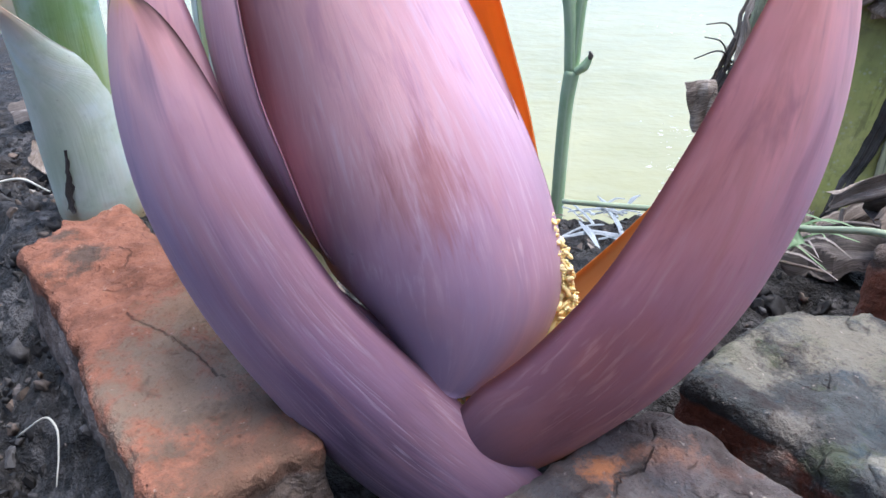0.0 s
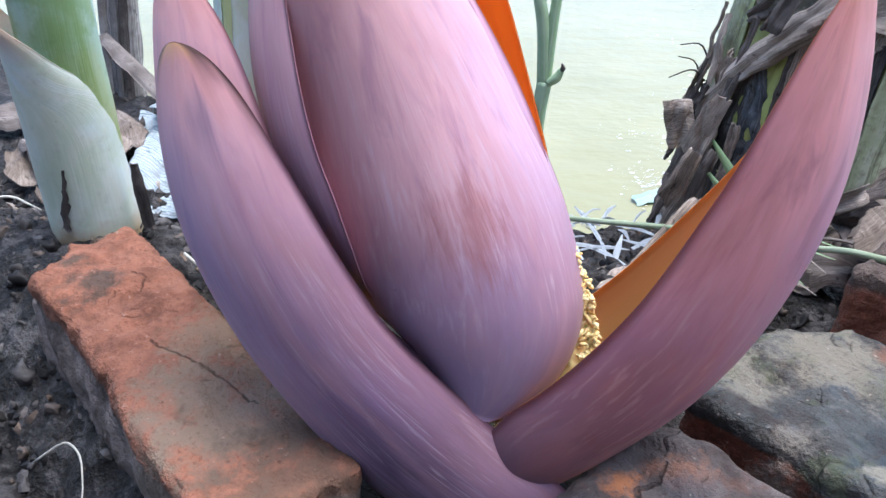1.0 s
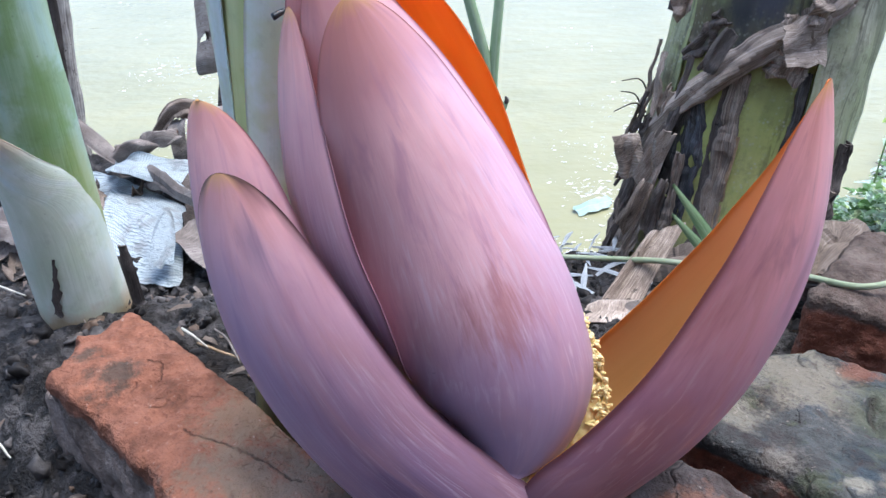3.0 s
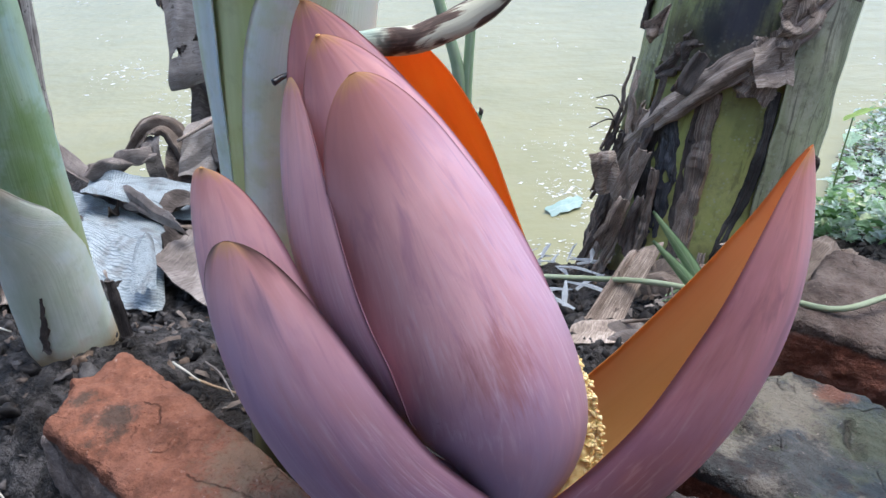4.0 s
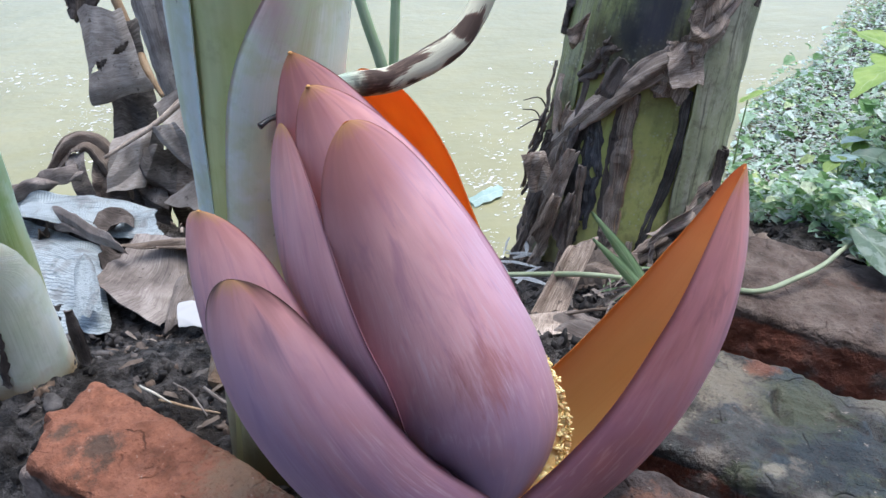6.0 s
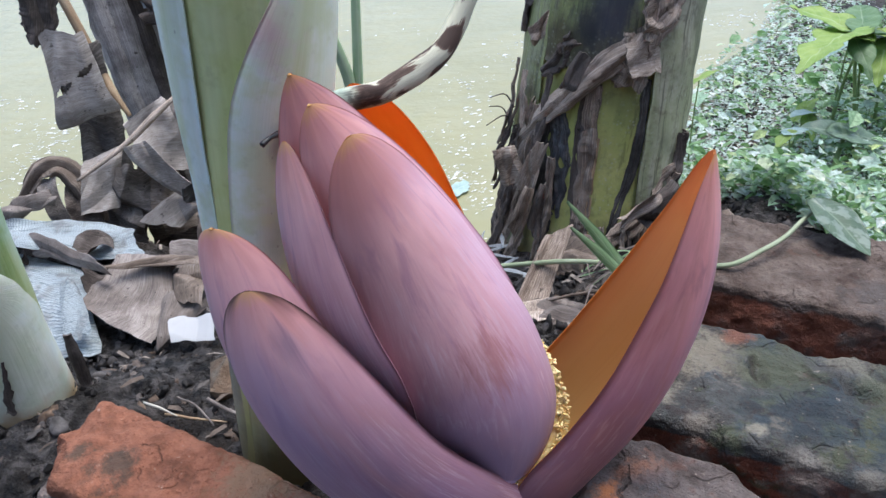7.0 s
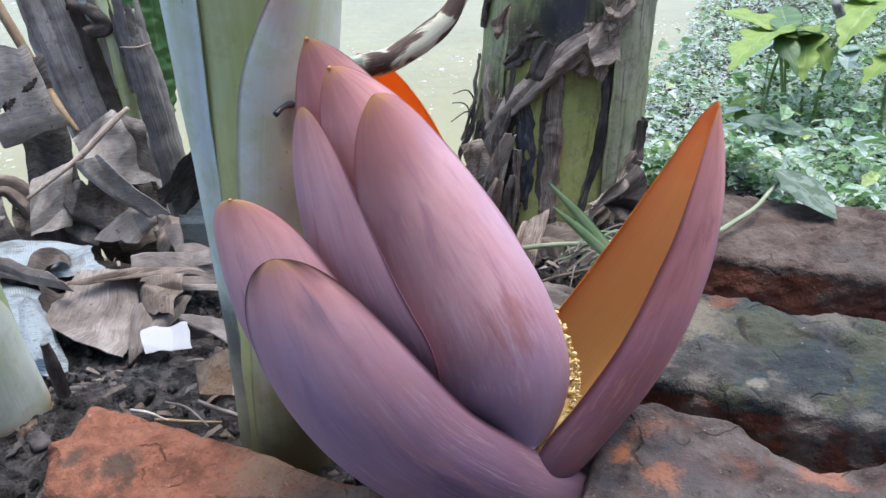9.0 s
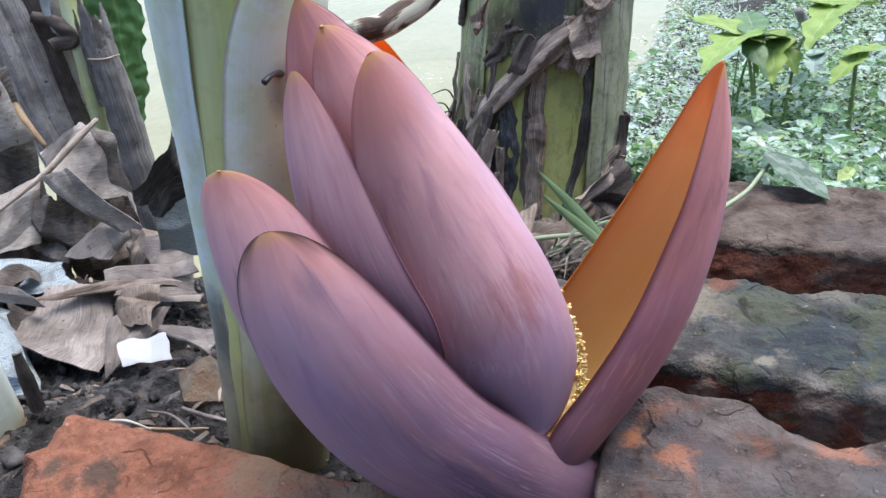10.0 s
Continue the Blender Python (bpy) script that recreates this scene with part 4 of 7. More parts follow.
# ---- bricks ----
def brick(name, corner, along, size, mat, seed, label, chips=(), tilt=0.0):
    """A worn brick. corner: the middle of its near-left end at the top; along: heading of its length."""
    L, W, H = size
    n = (90, 44, 28)
    verts, index, faces = [], {}, []

    def vid(i, j, k):
        if (i, j, k) not in index:
            index[i, j, k] = len(verts)
            verts.append(((i / n[0] - 0.5) * L, (j / n[1] - 0.5) * W, (k / n[2] - 0.5) * H))
        return index[i, j, k]

    for i in range(n[0]):
        for j in range(n[1]):
            faces.append((vid(i, j, n[2]), vid(i + 1, j, n[2]), vid(i + 1, j + 1, n[2]), vid(i, j + 1, n[2])))
            faces.append((vid(i, j, 0), vid(i, j + 1, 0), vid(i + 1, j + 1, 0), vid(i + 1, j, 0)))
    for i in range(n[0]):
        for k in range(n[2]):
            faces.append((vid(i, 0, k), vid(i + 1, 0, k), vid(i + 1, 0, k + 1), vid(i, 0, k + 1)))
            faces.append((vid(i, n[1], k), vid(i, n[1], k + 1), vid(i + 1, n[1], k + 1), vid(i + 1, n[1], k)))
    for j in range(n[1]):
        for k in range(n[2]):
            faces.append((vid(0, j, k), vid(0, j, k + 1), vid(0, j + 1, k + 1), vid(0, j + 1, k)))
            faces.append((vid(n[0], j, k), vid(n[0], j + 1, k), vid(n[0], j + 1, k + 1), vid(n[0], j, k + 1)))
    V = np.array(verts)
    half = np.array([L, W, H]) / 2
    rad = 0.007
    inner = np.clip(V, -half + rad, half - rad)
    d = V - inner
    ln = np.linalg.norm(d, axis=1, keepdims=True)
    V = inner + np.where(ln > 1e-9, d / np.maximum(ln, 1e-9), 0) * np.minimum(ln, rad) 
    out = V / half
    for (cx, cy, cz), r, depth in chips:
        c = np.array([cx, cy, cz]) * half
        q = np.linalg.norm((V - c), axis=1)
        f = np.clip(1 - q / r, 0, 1)
        V = V + (f ** 0.7 * depth)[:, None] * (-np.sign(c) * (np.abs(np.array([cx, cy, cz])) > 0.5))
    off = Vector((seed * 5.1, seed * 2.3, seed))
    amp = np.array([noise.noise(Vector(p) * 26 + off) * 0.0030 + noise.noise(Vector(p) * 70 + off) * 0.0022 + noise.noise(Vector(p) * 190 + off) * 0.0018 for p in V])
    nrm = out / np.linalg.norm(out, axis=1, keepdims=True)
    big = np.abs(out).max(1, keepdims=True)
    face_n = np.where(np.abs(out) >= big - 0.06, np.sign(out), 0)
    face_n = face_n / np.maximum(np.linalg.norm(face_n, axis=1, keepdims=True), 1e-9)
    V = V + face_n * amp[:, None]
    ob = link_mesh(name, V, faces, mat)
    a = math.atan2(along[1], along[0])
    d = Vector((math.cos(a), math.sin(a), 0))
    ob.matrix_world = Matrix.Translation(Vector(corner) + d * L / 2 - Vector((0, 0, H / 2))) @ Euler((tilt, 0, a)).to_matrix().to_4x4()
    return tagged(ob, label, "brick", "bricks along the bank")


D = (0.69, -0.725)


def brick_at(s, n0, n1, z):
    n = (n0 + n1) / 2
    return (0.69 * s + 0.725 * n, -0.725 * s + 0.69 * n, z)


brick("brick", (0.663 * -0.462 + 0.748 * 0.083, -0.748 * -0.462 + 0.663 * 0.083, 0.0505), (0.663, -0.748), (0.275, 0.072, 0.115), BRICK_RED, 1.0,
      "worn orange-red brick lying on its edge in soil", [((-1, -1, 1), 0.03, 0.012), ((-1, 0.2, 1), 0.02, 0.004), ((-0.2, -1, 1), 0.05, 0.004)])
brick("brick", brick_at(-0.117, 0.2695, 0.388, 0.0505), D, (0.24, 0.1175, 0.07), BRICK_GREY, 2.0,
      "grey mossy weathered brick with cracked top", [((-1, 1, 1), 0.03, 0.010), ((-0.1, 1, 1), 0.03, 0.004), ((0.3, -1, 1), 0.04, 0.003), ((-0.36, 0.35, 1), 0.007, 0.006), ((-0.34, 0.22, 1), 0.007, 0.007), ((-0.30, 0.10, 1), 0.006, 0.005), ((0.12, 0.42, 1), 0.006, 0.005), ((0.16, 0.33, 1), 0.008, 0.008), ((0.22, 0.28, 1), 0.008, 0.007), ((0.27, 0.27, 1), 0.006, 0.004), ((0.5, -0.1, 1), 0.007, 0.005), ((-0.7, -0.3, 1), 0.02, 0.003), ((0.0, -0.95, 1), 0.02, 0.005), ((-0.55, -1, 1), 0.015, 0.005)])
brick("brick", brick_at(-0.105, 0.415, 0.53, 0.068), D, (0.24, 0.115, 0.07), BRICK_BACK, 3.0,
      "red brick with grey weathered top behind the others", [((-0.5, -1, 1), 0.03, 0.005), ((0.2, -1, 1), 0.04, 0.004)])
brick("brick", brick_at(-0.123, 0.142, 0.257, 0.041), D, (0.235, 0.115, 0.07), BRICK_MIX, 4.0,
      "broken red brick with chipped crumbling edges", [((-1, -1, 1), 0.02, 0.005), ((0.10, 1, 1), 0.045, 0.016), ((-1, 0.9, 1), 0.015, 0.004), ((0.9, 1, 1), 0.04, 0.006), ((-0.5, 0.2, 1), 0.012, 0.003), ((-0.2, -0.4, 1), 0.010, 0.004)])


# ---- banana blossom ----
def profile(u, b, um, p=2.3, q=0.62):
    lo = b + (1 - b) * np.sin(math.pi / 2 * np.clip(u / um, 0, 1))
    hi = np.clip(1 - np.clip((u - um) / (1 - um), 0, 1) ** p, 0, 1) ** q
    return np.where(u < um, lo, hi)


def bract(spine, face, face_tip, width, radius, b, um, mats, parent, thick=0.0028, nu=64, nv=41, label="", lift=0.0, lift_base=0.0, tip=(2.3, 0.62), cap=2.2, ext=0.0, nub=0.0, wrap=0.0, reach=0.0):
    """A spoon-shaped bract: a bent spine, an outward side, an arc across."""
    c = np.array(spine, float)
    u1 = 1 - (1 - np.linspace(0, 1, nu)) ** 1.5
    u1 = u1 * (1 + ext) - ext
    u = u1[:, None]
    S = (1 - u) ** 3 * c[0] + 3 * u * (1 - u) ** 2 * c[1] + 3 * u * u * (1 - u) * c[2] + u ** 3 * c[3]
    T = 3 * (1 - u) ** 2 * (c[1] - c[0]) + 6 * u * (1 - u) * (c[2] - c[1]) + 3 * u * u * (c[3] - c[2])
    T /= np.linalg.norm(T, axis=1, keepdims=True)
    O = np.array(face, float) * (1 - u) + np.array(face_tip, float) * u
    N = O - T * (T * O).sum(1, keepdims=True)
    N /= np.linalg.norm(N, axis=1, keepdims=True)
    B = np.cross(T, N)
    f = profile(u1, b, um, *tip)
    if ext:
        f = f * np.sqrt(np.clip(1 - (np.clip(-u1, 0, None) / (ext * 1.02)) ** 2, 0.001, 1))
    f[-1] = 0.02
    a, r = width * f, radius * np.sqrt(f)
    ang = np.minimum(a / r, cap)[:, None] * np.linspace(-1, 1, nv)[None]
    if wrap:
        # the lower half reaches further round on one side
        low = np.clip((0.92 - u1) / 0.65, 0, 1)
        ang = np.where(ang < 0, ang * (1 + wrap * low * low * (3 - 2 * low))[:, None], ang)
    if reach:
        # the foot folds over its neighbour
        low = np.clip((0.55 - u1) / 0.55, 0, 1)
        ang = np.where(ang > 0, ang * (1 + reach * low * low * (3 - 2 * low))[:, None], ang)
    P = S[:, None] + N[:, None] * (r[:, None] * (np.cos(ang) - 1) + (lift + lift_base * (1 - u1) ** 1.5)[:, None])[..., None] + B[:, None] * (r[:, None] * np.sin(ang))[..., None]
    # faint lengthwise ribs and waves
    rib = 0.00030 * np.array([noise.noise(Vector((q * 9, width * 900, 0))) for q in np.linspace(-1, 1, nv)])[None] * np.sin(np.clip(u1, 0, 1) * math.pi)[:, None] ** 0.5
    P = P + normals_of(P) * rib[..., None]
    P = wobble(P, 22, 0.0011, 3.0 + c[3][0] * 50)
    ob = shell("bract", P, thick * (0.35 + 0.65 * np.clip((1 - u1) * 6, 0, 1)), mats, None, label, flip=True)
    ob = under(ob, parent)
    if nub:
        m = nv // 2
        end = P[-1, m] - P[-4, m]
        end = end / np.linalg.norm(end)
        under(tube("tip", [P[-2, m], P[-1, m], P[-1, m] + end * nub], [0.0011, 0.0010, 0.0005], TIP, None, "orange-brown corky tip", 16, 12), ob)
    return ob


blossom = thing("banana_blossom", (0.025, 0.25, 0.02), "mauve banana blossom with opening bracts standing on bricks", "banana flower")
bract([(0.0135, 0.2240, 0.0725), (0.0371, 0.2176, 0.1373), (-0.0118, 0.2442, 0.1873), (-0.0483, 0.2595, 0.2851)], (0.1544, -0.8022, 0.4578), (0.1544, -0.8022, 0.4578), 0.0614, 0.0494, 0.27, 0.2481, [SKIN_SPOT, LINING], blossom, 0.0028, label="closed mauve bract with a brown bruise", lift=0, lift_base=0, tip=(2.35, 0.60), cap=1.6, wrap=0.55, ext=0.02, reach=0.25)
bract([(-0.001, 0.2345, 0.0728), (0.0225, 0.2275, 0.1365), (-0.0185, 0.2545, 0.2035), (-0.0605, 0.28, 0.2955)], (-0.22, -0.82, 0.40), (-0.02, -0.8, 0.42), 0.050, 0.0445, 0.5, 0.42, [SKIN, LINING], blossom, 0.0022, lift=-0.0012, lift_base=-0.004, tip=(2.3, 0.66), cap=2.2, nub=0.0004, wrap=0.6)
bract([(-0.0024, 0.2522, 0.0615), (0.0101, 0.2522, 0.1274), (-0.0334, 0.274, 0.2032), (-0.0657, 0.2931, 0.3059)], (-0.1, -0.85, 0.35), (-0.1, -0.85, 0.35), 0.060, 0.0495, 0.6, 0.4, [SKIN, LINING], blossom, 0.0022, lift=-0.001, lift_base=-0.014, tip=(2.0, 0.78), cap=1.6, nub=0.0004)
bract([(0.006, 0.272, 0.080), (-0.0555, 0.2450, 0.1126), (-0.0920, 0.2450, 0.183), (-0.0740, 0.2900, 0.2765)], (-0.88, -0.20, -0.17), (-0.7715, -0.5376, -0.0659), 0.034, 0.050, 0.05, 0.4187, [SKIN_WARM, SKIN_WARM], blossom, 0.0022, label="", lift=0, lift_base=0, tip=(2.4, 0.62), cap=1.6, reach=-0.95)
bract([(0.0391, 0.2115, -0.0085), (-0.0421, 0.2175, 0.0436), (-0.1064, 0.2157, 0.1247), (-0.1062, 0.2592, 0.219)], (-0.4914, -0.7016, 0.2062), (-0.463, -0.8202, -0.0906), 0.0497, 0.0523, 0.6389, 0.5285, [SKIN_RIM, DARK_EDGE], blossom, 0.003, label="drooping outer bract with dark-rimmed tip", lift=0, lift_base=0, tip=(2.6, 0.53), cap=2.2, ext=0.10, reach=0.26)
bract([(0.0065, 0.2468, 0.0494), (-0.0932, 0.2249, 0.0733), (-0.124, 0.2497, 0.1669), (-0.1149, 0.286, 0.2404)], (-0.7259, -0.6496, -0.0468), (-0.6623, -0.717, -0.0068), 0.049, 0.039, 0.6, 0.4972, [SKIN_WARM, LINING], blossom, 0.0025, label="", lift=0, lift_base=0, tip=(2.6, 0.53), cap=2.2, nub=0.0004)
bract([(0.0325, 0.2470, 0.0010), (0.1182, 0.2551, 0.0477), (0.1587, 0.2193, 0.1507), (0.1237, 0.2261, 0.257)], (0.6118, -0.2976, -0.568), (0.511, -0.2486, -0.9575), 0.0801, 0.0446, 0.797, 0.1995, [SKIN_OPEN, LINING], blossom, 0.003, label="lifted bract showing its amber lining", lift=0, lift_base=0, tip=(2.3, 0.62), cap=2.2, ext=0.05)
bract([(0.054, 0.2863, 0.0572), (0.0315, 0.3595, 0.1098), (0.0043, 0.3887, 0.2295), (-0.0294, 0.3321, 0.2829)], (0.4619, 0.8811, -0.0148), (0.3138, 0.9367, -0.0372), 0.0349, 0.0329, 0.6006, 0.3834, [LINING_RED, LINING_RED], blossom, 0.0025, label="raised bract with bright orange lining", lift=0, lift_base=0, tip=(2.3, 0.62), cap=1.25)


def bud_core():
    S = spline([(0.018, 0.266, 0.045), (0.0, 0.268, 0.13), (-0.034, 0.279, 0.19), (-0.050, 0.287, 0.245)], 40)
    T, N, B = frames_along(S, (0, -1, 0.2))
    w = np.linspace(0, 1, 40)
    r = 0.034 * np.interp(w, [0, 0.2, 0.6, 0.85, 1], [0.5, 0.95, 1, 0.72, 0.2])
    a = np.linspace(0, 2 * math.pi, 33)
    P = S[:, None] + N[:, None] * (r[:, None] * np.cos(a))[..., None] + B[:, None] * (r[:, None] * np.sin(a))[..., None]
    uu, vv = np.meshgrid(w, np.linspace(0, 1, 33), indexing="ij")
    return under(link_mesh("bud_core", P.reshape(-1, 3), grid_faces(40, 33), SKIN_WARM, None, "", np.stack([uu, vv], -1).reshape(-1, 2)), blossom)


bud_core()


def florets(seed, n, path, spread_r, size, lean, mat):
    """Stubby cream fingers packed along a line."""
    rng = random.Random(seed)
    S = spline(path, 50)
    items = []
    for _ in range(n):
        c = S[rng.randrange(50)] + np.array([min(1.5, max(-1.5, rng.gauss(0, 1))) for _ in range(3)]) * spread_r
        d = np.array(lean) + np.array([rng.gauss(0, 0.6) for _ in range(3)])
        m = np.array(Vector(d).to_track_quat("Z", "X").to_matrix())
        s = size * rng.uniform(0.6, 1.25)
        v = (FINGER_V * np.array([0.62, 0.62, rng.uniform(0.9, 1.9)]) * s * (1 + 0.16 * np.array([[rng.uniform(-1, 1)] for _ in range(len(FINGER_V))]))) @ m.T + c
        items.append((v, FINGER_F))
    return under(tagged(scatter_mesh("floret_mass", items, mat, smooth=True), "crumbly pale yellow florets", kind="stuff"), blossom)


FINGER_V, FINGER_F = (lambda b: (bmesh.ops.create_icosphere(b, subdivisions=2, radius=1.0), b.verts.ensure_lookup_table(), (np.array([v.co[:] for v in b.verts]), [tuple(v.index for v in f.verts) for f in b.faces]))[2])(bmesh.new())
under(tube("floret_bed", [(0.045, 0.269, 0.132), (0.0555, 0.263, 0.095), (0.0525, 0.251, 0.065), (0.034, 0.239, 0.048)], [0.004, 0.006, 0.006, 0.0045], FLORET_GOLD, bumpy=0.0022, freq=240, nu=50), blossom)
florets(5, 1300, [(0.047, 0.268, 0.130), (0.0600, 0.261, 0.095), (0.0570, 0.249, 0.065), (0.038, 0.237, 0.048)], 0.0030, 0.0015, (0.5, -0.5, 0.5), FLORET_GOLD)
under(tube("floret_bed", [(0.006, 0.242, 0.060), (0.018, 0.240, 0.056), (0.036, 0.241, 0.058)], [0.004, 0.005, 0.004], FLORET, bumpy=0.0022, freq=240, nu=40), blossom)
florets(6, 620, [(0.010, 0.232, 0.064), (0.016, 0.230, 0.060), (0.022, 0.230, 0.056), (0.030, 0.233, 0.058)], 0.0027, 0.0014, (0.1, -0.7, 0.4), FLORET)
under(tube("peduncle", [(0.046, 0.232, -0.06), (0.040, 0.238, -0.02), (0.032, 0.250, 0.03)], [0.015, 0.015, 0.014], PEDUNCLE), blossom)


# ---- banana plants ----
def sheath(name, base, top, radii, z0, z1, a0, a1, mat, parent, bulge=0.0, taper=0.0, thick=0.004, label="", nu=44, nv=33, wave=0.0008, edge=None):
    """A leaf sheath wrapped round a stem between two headings (degrees); edge(w) shifts its borders."""
    w = np.linspace(0, 1, nu)
    z = z0 + (z1 - z0) * w
    c = np.array(base)[None] * (1 - w[:, None]) + np.array(top)[None] * w[:, None]
    r = np.interp(w, np.linspace(0, 1, len(radii)), radii) + bulge * np.sin(w * math.pi)
    lo, hi = np.full(nu, radians(a0)), np.full(nu, radians(a1))
    mid, halfw = (lo + hi) / 2, (hi - lo) / 2
    if taper:
        halfw = halfw * (1 - taper * w ** 2.2)
    if edge:
        mid = mid + np.array([radians(edge(q)) for q in w])
    a = mid[:, None] + halfw[:, None] * np.linspace(-1, 1, nv)[None]
    P = np.stack([c[:, 0:1] + r[:, None] * np.cos(a), c[:, 1:2] + r[:, None] * np.sin(a), np.broadcast_to(z[:, None], a.shape)], -1)
    P = wobble(P, 25, wave, z1 * 7 + a0)
    return under(shell(name, P, thick, [mat], None, label, flip=False), parent)


def free_sheath(name, base, top, zs, radii, lo, hi, mat, parent, label="", thick=0.003, nu=56, nv=37, seed=1.0):
    """A sheath whose two borders (degrees at the heights zs) run freely up the stem."""
    z = np.linspace(zs[0], zs[-1], nu)
    w = ((z - zs[0]) / (zs[-1] - zs[0]))[:, None]
    c = np.array(base)[None] * (1 - w) + np.array(top)[None] * w
    r = np.interp(z, zs, radii)
    sm = lambda q: np.convolve(np.pad(np.interp(z, zs, q), 4, mode="edge"), np.ones(9) / 9, "valid")
    a = np.radians(sm(lo)[:, None] + (sm(hi) - sm(lo))[:, None] * np.linspace(0, 1, nv)[None])
    P = np.stack([c[:, 0:1] + r[:, None] * np.cos(a), c[:, 1:2] + r[:, None] * np.sin(a), np.broadcast_to(z[:, None], a.shape)], -1)
    return under(shell(name, wobble(P, 25, 0.0008, seed), thick, [mat], None, label), parent)


stem = thing("banana_plant", (-0.105, 0.367, -0.02), "young banana stem with pale blue-green waxy sheaths", "banana plant")
B0, B1 = (-0.105, 0.370), (-0.066, 0.358)
tube_core = tube("pith", [(-0.105, 0.370, -0.04), (-0.085, 0.364, 0.2), (-0.05, 0.354, 0.62)], [0.024, 0.028, 0.028], STEM, None)
under(tube_core, stem)
sheath("leaf_sheath", B0, B1, [0.027, 0.027, 0.032, 0.041], -0.04, 0.44, -270, 80, STEM_GREEN, stem, label="green sheath under the wax")
free_sheath("leaf_sheath", B0, B1, [-0.04, 0.1, 0.2, 0.29, 0.36, 0.44], [0.029, 0.0295, 0.033, 0.038, 0.0415, 0.044], [-300] * 6, [-150, -150, -146, -140, -134, -128], STEM, stem, "outer sheath with bluish wax")
free_sheath("leaf_sheath", B0, (-0.067, 0.357), [-0.035, 0.1, 0.2, 0.26, 0.295, 0.32, 0.335, 0.36], [0.030, 0.0305, 0.0345, 0.038, 0.0395, 0.041, 0.0415, 0.0415], [-150, -142, -134, -126, -116, -100, -84, -58], [30, 25, 20, 16, 12, 4, -8, -40], STEM_INNER, stem, "pale inner sheath tinged pink at its tip", seed=2.0)
under(tube("dried_stub", [(-0.070, 0.322, 0.267), (-0.077, 0.313, 0.2695), (-0.0825, 0.309, 0.268)], [0.0022, 0.0012, 0.0016], STUB), stem)

sucker = thing("banana_sucker", (-0.290, 0.522, -0.02), "young banana sucker with whitish stained outer sheath", "banana plant")
S0, S1 = (-0.293, 0.523), (-0.277, 0.505)
under(tube("pith", [(-0.293, 0.523, -0.04), (-0.285, 0.512, 0.16), (-0.268, 0.495, 0.55)], [0.022, 0.021, 0.019], STEM_SUCKER), sucker)
sheath("leaf_sheath", S0, S1, [0.027, 0.024, 0.022, 0.021], -0.03, 0.36, -200, 100, STEM_SUCKER, sucker, label="streaked green inner sheath")
free_sheath("leaf_sheath", S0, (-0.292, 0.508), [-0.03, 0.03, 0.08, 0.105, 0.12, 0.137, 0.152, 0.165, 0.178], [0.032, 0.0305, 0.0295, 0.0285, 0.0283, 0.0285, 0.029, 0.0305, 0.032], [-250, -250, -245, -240, -235, -225, -210, -195, -175], [90, 90, 90, 65, -20, -60, -85, -125, -165], STEM_WHITE, sucker, "whitish outer sheath with brown tip", nu=110, nv=61, seed=3.0)
under(shell("stain", ribbon([(-0.2885, 0.4835, 0.058), (-0.2930, 0.4838, 0.036), (-0.2995, 0.4855, 0.006)], (-0.1, -1, 0), [0.002, 0.005, 0.008], 0.25, 0.0012, 160, 2.0, 20, 9, 0, 0.9), 0.0006, [DRY_DARK], None, "dark rotten stain"), sucker)
under(shell("dead_sheath", ribbon([(-0.248, 0.512, -0.005), (-0.247, 0.505, 0.03), (-0.245, 0.503, 0.056)], (-0.3, -1, 0), [0.013, 0.013, 0.006], 1.1, 0.002, 60, 4.0, 16, 9), 0.0015, [DRY_DARK]), sucker)

# old trunk on the right bank, wrapped in dead sheaths
trunk = thing("banana_tree", (0.325, 0.698, -0.15), "old banana trunk wrapped in dry brown leaf sheaths", "banana plant")
TB, TT = np.array((0.319, 0.698)), np.array((0.383, 0.696))
TZ0, TZ1 = -0.17, 0.50


def trunk_radius(w):
    return float(np.interp(w, [0, 0.2, 0.5, 0.75, 1], [0.114, 0.098, 0.088, 0.084, 0.082]))


def on_trunk(deg, z, off=0.0):
    w = (z - TZ0) / (TZ1 - TZ0)
    c = TB * (1 - w) + TT * w
    r = trunk_radius(w) + off
    a = radians(deg)
    return (c[0] + r * math.cos(a), c[1] + r * math.sin(a), z)


def trunk_strip(name, path, widths, mat, curl=0.3, crumple=0.003, seed=1.0, off=0.006, freq=45, roll=0.0, label="", nu=60, nv=19, thick=0.0016):
    pts = [on_trunk(a, z, off + (q[0] if q else 0)) for a, z, *q in path]
    ups = [(math.cos(radians(a)), math.sin(radians(a)), 0) for a, z, *q in path]
    return under(shell(name, ribbon(pts, ups, [q * 0.95 for q in widths], curl, crumple, freq, seed, nu, nv, roll, 0.4, crumple * 0.5), thick, [mat], None, label, sharp=18), trunk)


def trunk_wrap(a0, a1, off, mat, z0=TZ0, z1=TZ1, label="", wave=0.002, taper=0.0):
    radii = [trunk_radius((z0 + (z1 - z0) * q - TZ0) / (TZ1 - TZ0)) + off for q in np.linspace(0, 1, 8)]
    w0, w1 = (z0 - TZ0) / (TZ1 - TZ0), (z1 - TZ0) / (TZ1 - TZ0)
    return sheath("trunk_sheath", TB * (1 - w0) + TT * w0, TB * (1 - w1) + TT * w1, radii, z0, z1, a0, a1, mat, trunk, 0, taper, 0.004, label, 50, 33, wave)


